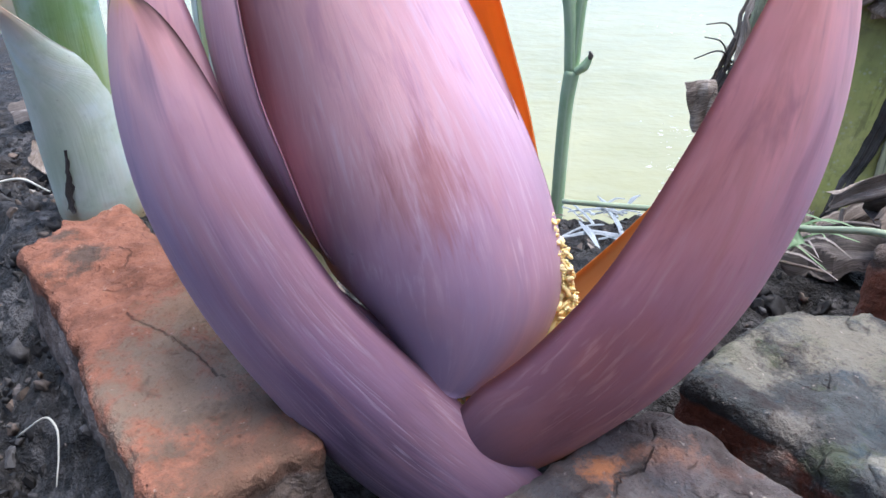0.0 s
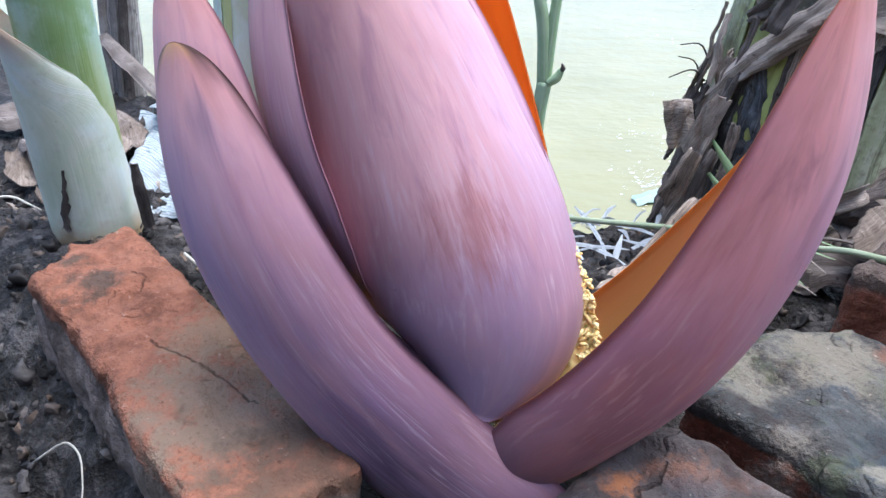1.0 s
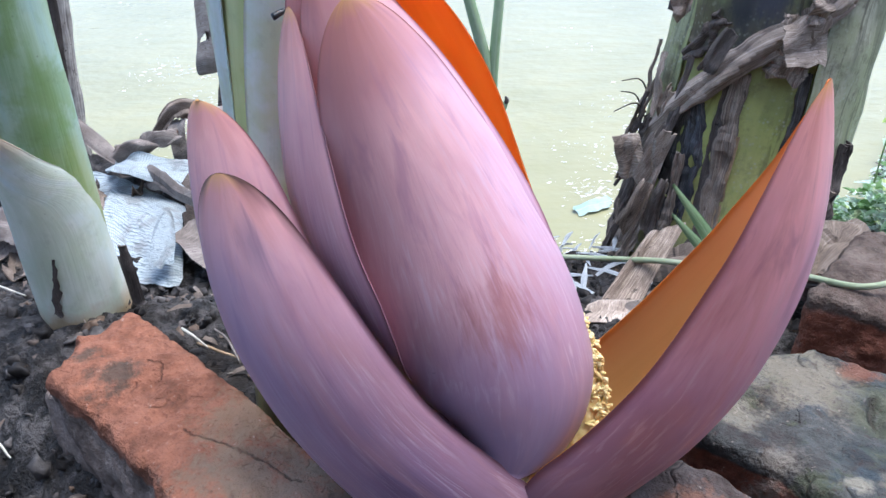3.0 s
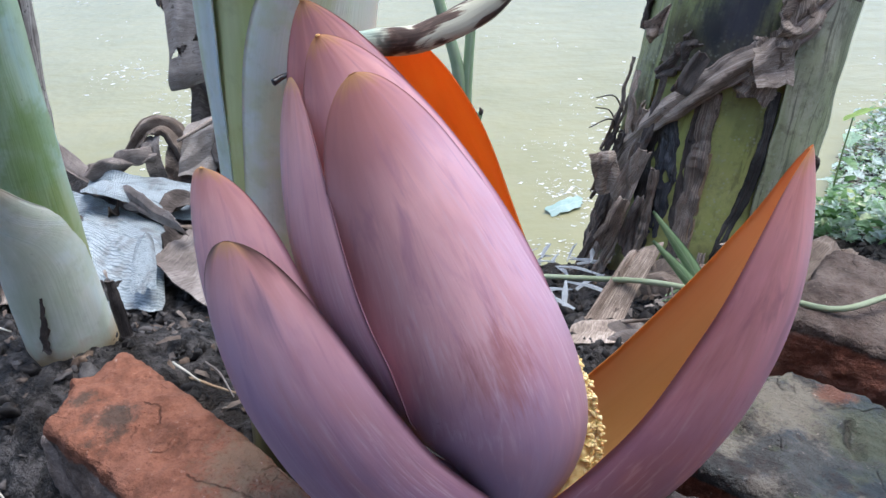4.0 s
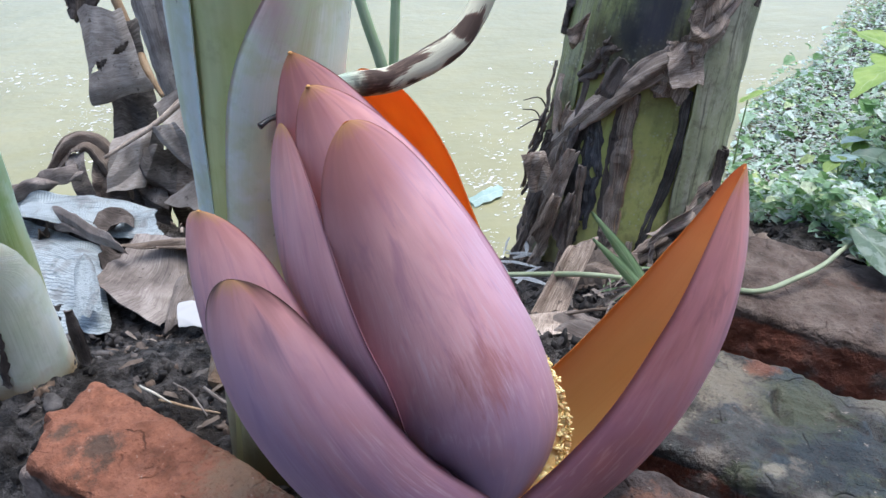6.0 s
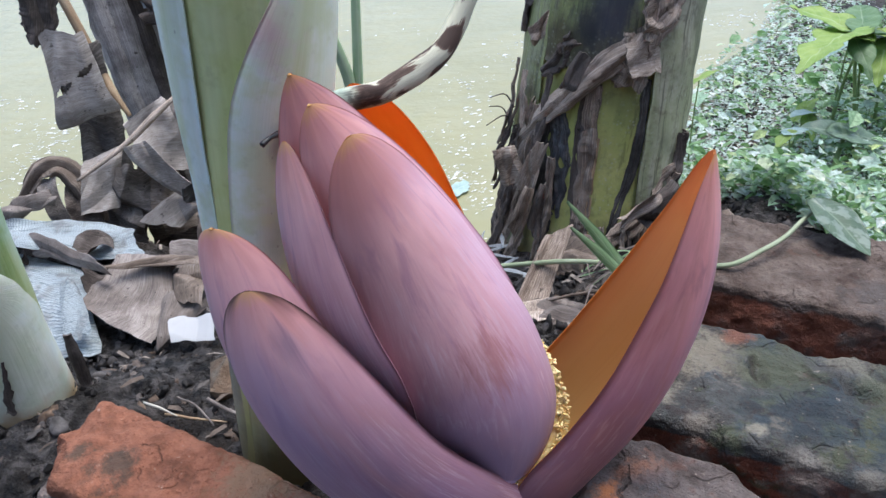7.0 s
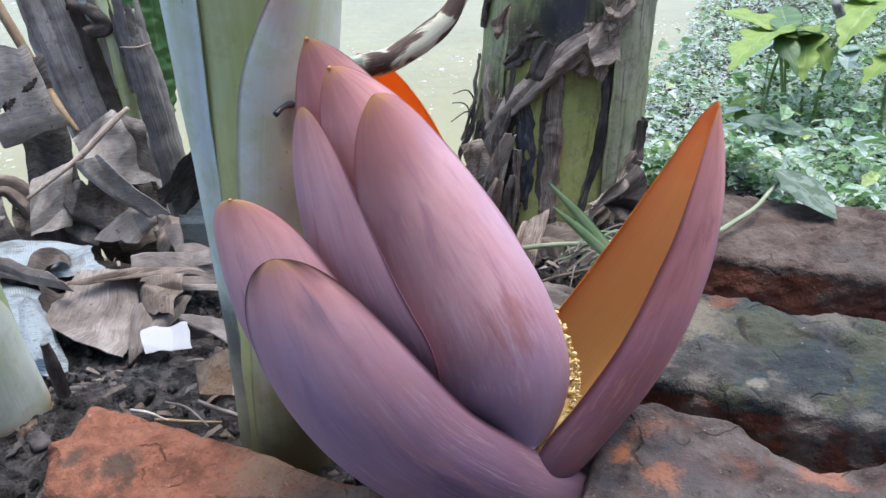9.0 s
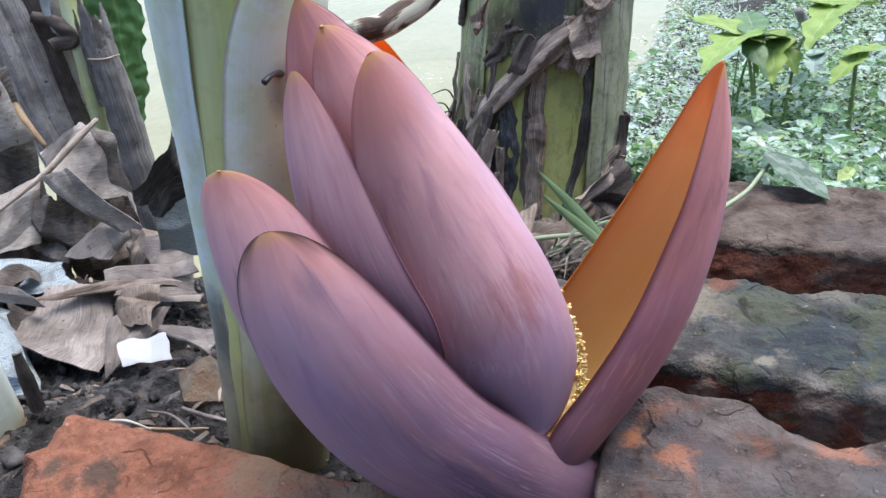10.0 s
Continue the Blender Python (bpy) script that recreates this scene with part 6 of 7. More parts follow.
flat("dry_leaf", [(-0.262, 0.765, -0.042), (-0.165, 0.778, -0.038), (-0.090, 0.700, -0.040), (-0.20, 0.752, -0.050)], DRY, 70.0, "thin dry leaf fold across the sack", "dry leaf", 0.004, 3, 0.08, 0.010, group=LITTER)
flat("dry_leaf", [(-0.15, 0.93, -0.08), (-0.09, 0.90, -0.06), (-0.085, 0.82, -0.065), (-0.15, 0.85, -0.07)], DRY, 77.0, "dry leaf heap by the water", "dry leaf", 0.010, 4, 0.10, 0.010, group=LITTER)
flat("dry_leaf", [(-0.285, 0.87, -0.050), (-0.245, 0.865, -0.040), (-0.238, 0.825, -0.045), (-0.280, 0.83, -0.050)], DRY_DARK, 78.0, "curled dark leaf scrap on the sack", "dry leaf", 0.008, 4, 0.10, 0.016, group=LITTER)
flat("paper_scrap", [(-0.186, 0.640, -0.050), (-0.137, 0.630, -0.050), (-0.141, 0.590, -0.054), (-0.187, 0.608, -0.054)], PAPER, 76.0, "scrap of white paper on the soil", "paper", 0.0022, 3, 0.05)
lying("dry_leaf", [(-0.47, 0.93, -0.075), (-0.43, 0.86, -0.065), (-0.40, 0.80, -0.07)], [0.05, 0.07, 0.05], DRY, 71.0, "grey-brown dry leaf on the bank", "dry leaf", 0.8, 0.008, group=LITTER)
lying("dry_leaf", [(-0.50, 0.80, -0.055), (-0.45, 0.76, -0.045), (-0.40, 0.74, -0.05)], [0.03, 0.05, 0.03], DRY_PALE, 72.0, "pale dry leaf on the bank", "dry leaf", 0.8, 0.008, group=LITTER)
lying("dry_leaf", [(-0.62, 0.90, -0.07), (-0.55, 0.93, -0.06), (-0.50, 0.98, -0.07)], [0.04, 0.07, 0.04], DRY_PALE, 73.0, "pale dry leaf near the water", "dry leaf", 0.7, 0.008, group=LITTER)
own(shell("black_leaf", sheet([(-0.140, 0.605, 0.128), (-0.096, 0.585, 0.166), (-0.070, 0.60, 0.095), (-0.122, 0.595, 0.078)], 74.0, 0.007, 5, 0.12, 0.02, 0.01), 0.0012, [ROT], sharp=20), "blackened curled leaf hanging by the stem", "dry leaf")
own(shell("woven_sack", sheet([(-0.122, 0.632, 0.105), (-0.082, 0.63, 0.095), (-0.088, 0.628, 0.025), (-0.126, 0.634, 0.03)], 75.0, 0.006, 4, 0.06), 0.0012, [SACK], sharp=20), "pale torn sack strip behind the stem", "sack")
scrap = random.Random(21)
for i in range(16):
    x, y = scrap.uniform(-0.5, -0.08), scrap.uniform(0.70, 1.0)
    if i < 5:
        x, y = scrap.uniform(-0.19, -0.09), scrap.uniform(0.86, 0.99)
    a, l = scrap.uniform(0, 6.28), scrap.uniform(0.02, 0.05)
    z = float(ground_height(x, y)) + 0.012
    d = np.array([math.cos(a) * l, math.sin(a) * l, 0.0])
    c = np.array([x, y, z])
    e = np.array([-d[1], d[0], 0.0]) * scrap.uniform(0.3, 0.7)
    lift = np.array([0, 0, scrap.uniform(0.002, 0.016)])
    flat("dry_leaf", [c - d - e, c + d - e + lift, c + d + e, c - d + e + lift], scrap.choice([DRY, DRY_PALE, DRY_DARK, DRY]), 200.0 + i, "crumpled scrap of dry leaf on the bank", "dry leaf", 0.006, 4, 0.12, 0.008, group=LITTER)
# litter under the old trunk
own(shell("dry_leaf", sheet([(0.212, 0.514, 0.042), (0.163, 0.466, -0.008), (0.125, 0.470, -0.006), (0.181, 0.516, 0.034)], 80.0, 0.003, 3, 0.06, 0.002, 0.003), 0.0011, [STRIP], sharp=16), "pale brown dry leaf by the trunk", "dry leaf", LITTER)
own(shell("dry_leaf", sheet([(0.160, 0.466, 0.004), (0.150, 0.436, -0.008), (0.098, 0.440, -0.008), (0.118, 0.468, 0.001)], 87.0, 0.004, 3, 0.08, 0.006, 0.004), 0.0011, [STRIP_PALE], sharp=16), "pale folded leaf end on the soil", "dry leaf", LITTER)
own(shell("dry_leaf", sheet([(0.275, 0.540, 0.012), (0.336, 0.550, 0.037), (0.344, 0.545, 0.016), (0.283, 0.530, -0.003)], 81.0, 0.005, 4, 0.08, 0.01, 0.004), 0.0011, [STRIP_PALE], sharp=16), "twisted dry leaf at the trunk's foot", "dry leaf", LITTER)
own(shell("dry_leaf", sheet([(0.315, 0.560, 0.004), (0.366, 0.565, 0.035), (0.371, 0.550, -0.014), (0.322, 0.545, -0.029)], 82.0, 0.008, 4, 0.08, 0.01, 0.004), 0.0011, [DRY_DARK], sharp=16), "dark crumpled leaf at the trunk's foot", "dry leaf", LITTER)
lying("dry_leaf", [(0.20, 0.56, -0.03), (0.23, 0.54, -0.01), (0.27, 0.53, -0.012)], [0.03, 0.045, 0.03], DRY, 83.0, "dry leaf scrap near the trunk", "dry leaf", 1.0, 0.009, group=LITTER)
lying("dry_leaf", [(0.13, 0.48, -0.02), (0.15, 0.45, 0.0), (0.185, 0.42, 0.0)], [0.02, 0.035, 0.02], DRY_PALE, 84.0, "dry leaf curled on the soil", "dry leaf", 1.1, 0.007, group=LITTER)
lying("dry_leaf", [(0.22, 0.47, 0.0), (0.25, 0.45, 0.02), (0.29, 0.44, 0.02)], [0.03, 0.045, 0.02], DRY_DARK, 85.0, "dark dry leaf on the soil", "dry leaf", 1.0, 0.008, group=LITTER)
lying("dry_leaf", [(0.27, 0.42, 0.045), (0.31, 0.44, 0.06), (0.34, 0.47, 0.05)], [0.03, 0.05, 0.03], DRY, 86.0, "grey dry leaf beside the brick", "dry leaf", 0.8, 0.007, group=LITTER)

bit = link_mesh("stone", wobble(ICO_V[None] * np.array([0.03, 0.034, 0.028]), 40, 0.012, 3.0)[0] + np.array([-0.128, 0.475, -0.012]), ICO_F, RUBBLE, smooth=False)
own(bit, "brown angular lump of brick rubble in the soil", "stone")

# twigs and roots
for i, (pts, r, m, lab) in enumerate([
        ([(-0.152, 0.442, 0.006), (-0.137, 0.42, 0.008), (-0.120, 0.402, 0.006)], 0.0016, DRY_PALE, "short pale twig on the soil"),
        ([(-0.185, 0.44, 0.004), (-0.165, 0.425, 0.006), (-0.14, 0.41, 0.006)], 0.0010, TAN, "thin dry twig on the soil"),
        ([(-0.175, 0.455, 0.005), (-0.16, 0.43, 0.012), (-0.15, 0.412, 0.004)], 0.0009, DRY_PALE, "thin dry straw on the soil"),
        ([(-0.20, 0.46, 0.004), (-0.19, 0.44, 0.014), (-0.175, 0.432, 0.005)], 0.0010, ROOT, "pale curved root on the soil"),
        ([(-0.235, 0.285, -0.03), (-0.212, 0.283, -0.012), (-0.196, 0.268, -0.010), (-0.190, 0.248, -0.025)], 0.0006, ROOT, "white curled root beside the brick"),
        ([(-0.40, 0.53, 0.003), (-0.37, 0.535, 0.008), (-0.34, 0.525, 0.002)], 0.0011, ROOT, "white root on the soil"),
        ([(-0.33, 0.35, -0.03), (-0.31, 0.37, -0.015), (-0.295, 0.36, -0.02)], 0.0010, ROOT, "thin white root on the soil"),
        ([(0.15, 0.46, 0.0), (0.19, 0.43, 0.02), (0.24, 0.42, 0.015)], 0.0014, DRY, "brown twig under the vine"),
        ([(0.24, 0.50, 0.0), (0.27, 0.48, 0.02), (0.30, 0.47, 0.02)], 0.0013, DRY_PALE, "pale twig by the trunk")]):
    own(tube("twig" if m not in (ROOT,) else "root", pts, [r, r * 1.1, r * 0.6], m, nu=14, nv=7, bumpy=0.0006, freq=80, seed=i), lab, "twig", "twigs and roots")

rng = random.Random(3)
items = []
for _ in range(9000):
    if rng.random() < 0.6:
        x, y = rng.uniform(-0.6, 0.02), rng.uniform(0.22, 0.85)
    else:
        x, y = rng.uniform(0.0, 0.55), rng.uniform(0.26, 0.72)
    z = float(ground_height(x, y))
    if z < WATER_Z + 0.03:
        continue
    s = 0.0008 + 0.0050 * rng.random() ** 4
    v = ICO_V * (1 + 0.45 * np.array([[rng.uniform(-1, 1)] for _ in range(len(ICO_V))])) * np.array([1, rng.uniform(0.6, 1), rng.uniform(0.5, 0.9)]) * s
    zz = z + 0.010 * noise.noise(Vector((x * 9, y * 9, 0))) + 0.0065 * noise.noise(Vector((x * 38, y * 38, 4)))
    items.append((v @ rot(rng).T + np.array([x, y, zz + s * 0.35]), ICO_F))
tagged(scatter_mesh("soil_crumbs", items, CRUMB), "loose dark soil crumbs on the bank", "soil", "", "stuff")
items = []
for _ in range(1000):
    x, y = (rng.uniform(-0.55, -0.02), rng.uniform(0.30, 0.72)) if rng.random() < 0.7 else (rng.uniform(0.1, 0.45), rng.uniform(0.40, 0.62))
    s = 0.0022 + 0.0065 * rng.random() ** 2
    q = FINGER_V * np.array([1, rng.uniform(0.6, 1), rng.uniform(0.4, 0.7)])
    off = Vector((x * 90, y * 90, s * 500))
    q = q * (1 + 1.0 * np.array([[noise.noise(Vector(p) * 1.4 + off) + 0.8 * noise.noise(Vector(p) * 3.5 + off)] for p in q])) * s
    items.append((q @ rot(rng).T + np.array([x, y, float(ground_height(x, y)) + s * 0.1]), FINGER_F))
tagged(scatter_mesh("soil_clods", items, CRUMB, smooth=True), "lumpy dark soil clods on the bank", "soil", "", "stuff")
items = []
for _ in range(260):
    if rng.random() < 0.6:
        x, y = rng.uniform(-0.6, 0.02), rng.uniform(0.36, 0.95)
    else:
        x, y = rng.uniform(0.05, 0.55), rng.uniform(0.36, 0.78)
    z = float(ground_height(x, y))
    if z < WATER_Z + 0.01:
        continue
    l, w = rng.uniform(0.003, 0.011), rng.uniform(0.0004, 0.0022)
    v = np.array([(-l, -w, 0), (0, -w * 1.2, l * 0.2), (l, -w * 0.3, 0), (l, w * 0.3, 0), (0, w * 1.2, l * 0.25), (-l, w, 0)])
    v = v @ np.array(Euler((rng.uniform(-0.5, 0.5), rng.uniform(-0.4, 0.4), rng.uniform(-3.1, 3.1))).to_matrix()).T
    items.append((v + np.array([x, y, z + 0.006 + 0.01 * noise.noise(Vector((x * 9, y * 9, 0)))]), [(0, 1, 4, 5), (1, 2, 3, 4)]))
tagged(scatter_mesh("leaf_litter", items, FLECK), "small dry leaf flecks scattered over the soil", "leaf litter", "", "stuff")

# pale flecks on the pond near the bank: sky glints made as shapes, with floating bits
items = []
GLINT_SPOTS = [(-0.63, 2.58, 70), (-0.53, 2.19, 90), (-0.54, 2.05, 120), (-0.48, 2.26, 60), (-0.77, 2.7, 90), (-0.82, 2.54, 60), (-0.56, 1.92, 80), (0.64, 2.06, 40), (0.66, 1.87, 60), (0.57, 1.78, 60), (0.46, 1.5, 120), (0.47, 1.39, 120), (0.9, 2.24, 60), (1.02, 2.38, 50), (0.41, 1.53, 110), (0.51, 1.67, 90), (0.73, 2.13, 60), (0.35, 1.25, 110), (1.89, 2.27, 80), (1.76, 2.24, 60), (1.45, 1.92, 60), (0.71, 2.72, 30), (-0.61, 2.37, 60), (0.44, 1.79, 40)]
for cx, cy, n_bits in GLINT_SPOTS + [(rng.uniform(-1.6, 2.8), rng.uniform(1.7, 4.6), 8) for _ in range(44)]:
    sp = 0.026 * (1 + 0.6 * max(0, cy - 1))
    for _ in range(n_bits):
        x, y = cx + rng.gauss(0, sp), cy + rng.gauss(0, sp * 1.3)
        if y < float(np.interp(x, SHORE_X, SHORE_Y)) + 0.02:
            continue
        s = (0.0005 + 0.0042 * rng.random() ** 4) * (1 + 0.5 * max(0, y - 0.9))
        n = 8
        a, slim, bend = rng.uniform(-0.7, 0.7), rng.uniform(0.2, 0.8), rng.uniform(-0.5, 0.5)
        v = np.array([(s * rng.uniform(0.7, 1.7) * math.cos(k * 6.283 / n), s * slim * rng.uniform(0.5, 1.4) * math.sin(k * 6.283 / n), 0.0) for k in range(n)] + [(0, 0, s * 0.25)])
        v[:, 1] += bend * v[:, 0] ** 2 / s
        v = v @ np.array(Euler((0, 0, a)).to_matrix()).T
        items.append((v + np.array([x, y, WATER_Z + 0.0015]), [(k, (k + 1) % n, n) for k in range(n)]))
tagged(scatter_mesh("water_glints", items, PALE_WHITE), "pale flecks made as sky glints and floating bits near the bank", "scum", "", "stuff")


straw = random.Random(44)
for i in range(44):
    x, y = straw.uniform(0.105, 0.225), straw.uniform(0.575, 0.80)
    a, l = straw.uniform(0, 3.14), straw.uniform(0.012, 0.035)
    z = float(ground_height(x, y)) + straw.uniform(0.006, 0.022)
    d = np.array([math.cos(a) * l, math.sin(a) * l, straw.uniform(-0.006, 0.006)])
    c = np.array([x, y, z])
    own(shell("straw", ribbon([c - d, c + np.array([0, 0, 0.004]), c + d], (0, -0.4, 1), [straw.uniform(0.001, 0.004), straw.uniform(0.002, 0.007), 0.0015], 0.5, 0.001, 60, i, 10, 5), 0.0007, [STRAW]), "bleached bluish-white straw by the water", "straw", "bleached straws")
flat("floating_leaf", [(0.359, 1.434, -0.424), (0.470, 1.494, -0.424), (0.455, 1.426, -0.424), (0.372, 1.396, -0.424)], CYAN, 90.0, "bleached bluish-green leaf at the water's edge", "leaf", 0.004, 2, 0.12)

# ---- green stalks, vine and grass ----
y_stalk = thing("green_stalk", (0.105, 0.985, -0.45), "pale green forked stalk standing at the water's edge", "plant stalk")
under(tube("stalk", [(0.104, 0.985, -0.52), (0.106, 0.985, -0.23), (0.108, 0.985, -0.09), (0.113, 0.985, -0.030)], [0.010, 0.0095, 0.0095, 0.0105], GREEN_STALK), y_stalk)
under(tube("stalk", [(0.112, 0.985, -0.034), (0.104, 0.985, 0.05), (0.080, 0.985, 0.142), (0.045, 1.0, 0.30)], [0.0095, 0.0085, 0.0075, 0.007], GREEN_STALK), y_stalk)
under(tube("stalk", [(0.114, 0.984, -0.034), (0.118, 0.985, 0.05), (0.127, 0.99, 0.155), (0.14, 1.0, 0.30)], [0.0075, 0.007, 0.0065, 0.006], GREEN_STALK), y_stalk)
under(tube("bud", [(0.118, 0.978, -0.030), (0.127, 0.974, -0.022), (0.133, 0.972, -0.010)], [0.0055, 0.0065, 0.004], GREEN_STALK), y_stalk)
under(tube("dried_tip", [(0.131, 0.972, -0.014), (0.134, 0.970, -0.007), (0.132, 0.969, -0.001)], [0.0030, 0.0034, 0.0012], DRY_DARK), y_stalk)

own(tube("withered_stalk", [(-0.045, 0.315, 0.281), (-0.026, 0.316, 0.281), (0.0, 0.318, 0.287), (0.022, 0.323, 0.300), (0.038, 0.332, 0.322), (0.046, 0.345, 0.36), (0.05, 0.36, 0.42), (0.05, 0.38, 0.50)], [0.005, 0.0066, 0.0068, 0.0066, 0.0062, 0.0062, 0.0062, 0.006], STALK, None, "", 60, 14, 0.7, (0, 1, 0.01), 0.0015, 60), "withered mottled brown and pale leaf stalk curving upward", "leaf stalk")

vine = thing("vine", (0.21, 0.44, 0.03), "thin green creeping vine crossing soil and brick", "vine")
under(tube("runner", [(0.08, 0.56, -0.01), (0.148, 0.508, 0.012), (0.183, 0.472, 0.028), (0.218, 0.433, 0.04), (0.24, 0.39, 0.062), (0.26, 0.355, 0.074), (0.296, 0.357, 0.078), (0.325, 0.365, 0.079), (0.348, 0.374, 0.083), (0.375, 0.385, 0.085)], [0.0022, 0.0024, 0.0024, 0.0022, 0.0022, 0.0021, 0.002, 0.002, 0.0018], VINE, nu=70, nv=8), vine)


def broad_leaf(name, base, tip, width, up, mat, parent, seed, lobes=0, cup=0.35, label="", droop=0.12):
    """A leaf blade with a heart or lobed outline, from stalk end to tip."""
    nu, nv = 30, 17
    b, t = np.array(base, float), np.array(tip, float)
    u = np.linspace(0, 1, nu)
    L = np.linalg.norm(t - b)
    T = (t - b) / L
    U = np.array(up, float)
    N = U - T * (T @ U)
    N /= np.linalg.norm(N)
    B = np.cross(T, N)
    prof = np.sin(np.pi * np.clip(u, 0, 1) ** 0.62) ** 0.8
    if lobes:
        prof = prof * (0.52 + 0.48 * np.abs(np.cos(u * math.pi * lobes)))
    prof = np.maximum(prof, 0.015)
    a = np.linspace(-1, 1, nv)
    back = 0.28 * L * (np.abs(a) ** 1.5)[None] * np.clip(1 - u * 1.7, 0, 1)[:, None]
    P = b + T * (u[:, None] * L - back)[..., None] + B * (prof[:, None] * width / 2 * a[None])[..., None] + N * ((np.abs(a)[None] * cup * width * 0.35 * prof[:, None]) - droop * L * (u ** 2)[:, None])[..., None]
    P = wobble(P, 45, width * 0.05, seed)
    return under(shell(name, P, 0.0007, [mat], None, label), parent)


broad_leaf("leaf", (0.374, 0.376, 0.088), (0.375, 0.323, 0.073), 0.045, (0.15, -0.45, 1), LEAF_PATCH, vine, 5.0, label="silvery patched leaf resting on the brick", cup=0.12, droop=0.05)

grass = thing("grass_tuft", (0.19, 0.43, 0.04), "two broad green grass blades", "grass")
for pts, w in (([(0.205, 0.40, 0.045), (0.185, 0.425, 0.080), (0.163, 0.443, 0.111)], [0.012, 0.010, 0.002]), ([(0.203, 0.40, 0.045), (0.182, 0.418, 0.070), (0.160, 0.43, 0.094)], [0.011, 0.009, 0.002])):
    under(shell("blade", ribbon(pts, (-0.5, -0.6, 0.6), w, 0.4, 0.0, 1, 0, 22, 7), 0.0007, [GRASS]), grass)
fine = thing("grass_tuft", (0.21, 0.455, 0.02), "wisps of dry grass by the trunk", "grass")
for i in range(16):
    a = rng.uniform(-0.6, 2.4)
    p = np.array([0.20 + rng.uniform(-0.02, 0.03), 0.45 + rng.uniform(-0.02, 0.02), 0.015])
    q = p + np.array([math.cos(a) * 0.05, -0.02 - 0.02 * rng.random(), 0.03 * rng.random()])
    under(shell("blade", ribbon([p, (p + q) / 2 + np.array([0, 0, 0.012]), q], (0, -0.5, 1), [0.0022, 0.002, 0.0006], 0.3, 0.0, 1, 0, 8, 3), 0.0004, [DRY_PALE if i % 3 else GRASS]), fine)


# ---- plants on the right bank ----
def seedling(stems, leaves, label, seed=1, face=0.12):
    """stems: (points, thickness at foot and top); leaves: (base, tip, width, material, lobes, droop)."""
    foot = stems[0][0][0]
    ob = thing("seedling", foot, label, "plant", "seedlings on the bank")
    for pts, r0, r1 in stems:
        under(tube("stem", pts, [r0 * 0.8, (r0 + r1) * 0.36, r1 * 0.7], SEED_STEM, nu=20, nv=9, bumpy=0.0008, freq=60, seed=seed), ob)
    for i, (base, tip, width, mat, lobes, droop) in enumerate(leaves):
        tip = tuple(b + (t - b) * 0.78 for b, t in zip(base, tip))
        broad_leaf("leaf", base, tip, width * 0.72, (-0.1 + 0.06 * (i % 3), face, 1), mat, ob, seed + i * 3.1, lobes, 0.3, droop=droop)
    return ob


TALL = "tall seedling with lime-green lobed leaves"
seedling([([(1.172, 1.05, -0.43), (1.213, 1.10, -0.274), (1.200, 1.12, -0.152), (1.21, 1.15, -0.094)], 0.0085, 0.004),
          ([(1.190, 1.07, -0.36), (1.235, 1.12, -0.25), (1.245, 1.16, -0.12)], 0.005, 0.003)],
         [((1.205, 1.15, -0.085), (0.915, 1.03, -0.055), 0.155, LEAF_LIME, 3, 0.20), ((1.21, 1.15, -0.09), (1.13, 1.32, -0.035), 0.15, LEAF_LIME, 3, 0.1),
          ((1.21, 1.15, -0.09), (1.385, 1.10, -0.11), 0.10, LEAF_MID, 2, 0.15), ((1.21, 1.15, -0.10), (1.16, 1.02, -0.135), 0.08, LEAF_MID, 2, 0.3), ((1.23, 1.15, -0.08), (1.36, 1.30, -0.06), 0.10, LEAF_MID, 0, 0.1)], TALL, 1)
seedling([([(1.255, 1.20, -0.44), (1.268, 1.20, -0.23), (1.296, 1.20, -0.132)], 0.006, 0.0035)],
         [((1.296, 1.2, -0.132), (1.20, 1.10, -0.15), 0.07, LEAF_LIME, 2, 0.25), ((1.296, 1.2, -0.132), (1.40, 1.25, -0.12), 0.09, LEAF_MID, 2, 0.15)], TALL, 2)
seedling([([(1.36, 1.15, -0.45), (1.318, 1.15, -0.226), (1.305, 1.15, -0.112)], 0.0065, 0.0035)],
         [((1.305, 1.15, -0.112), (1.17, 1.04, -0.15), 0.12, LEAF_LIME, 3, 0.3), ((1.305, 1.15, -0.112), (1.265, 1.02, -0.15), 0.10, LEAF_LIME, 3, 0.3), ((1.305, 1.15, -0.112), (1.44, 1.16, -0.11), 0.08, LEAF_MID, 0, 0.1)], TALL, 3)
seedling([([(1.290, 1.10, -0.44), (1.311, 1.10, -0.296), (1.327, 1.10, -0.126), (1.43, 1.12, -0.06)], 0.0075, 0.003)],
         [((1.47, 1.12, -0.055), (1.18, 1.0, -0.065), 0.15, LEAF_LIME, 3, 0.18), ((1.45, 1.12, -0.06), (1.60, 1.08, -0.05), 0.14, LEAF_LIME, 3, 0.15), ((1.45, 1.12, -0.06), (1.40, 1.30, -0.03), 0.14, LEAF_LIME, 3, 0.1)], TALL, 4)
seedling([([(1.425, 1.0, -0.47), (1.404, 1.0, -0.25), (1.389, 1.0, -0.137)], 0.0095, 0.005), ([(1.45, 0.99, -0.46), (1.50, 0.99, -0.33), (1.53, 1.0, -0.22)], 0.006, 0.004)],
         [((1.40, 1.0, -0.14), (1.245, 0.97, -0.165), 0.085, LEAF_LIME, 3, 0.12), ((1.39, 1.0, -0.13), (1.53, 0.98, -0.12), 0.10, LEAF_LIME, 3, 0.15), ((1.53, 1.0, -0.21), (1.64, 0.97, -0.24), 0.09, LEAF_MID, 2, 0.2)], TALL, 5)
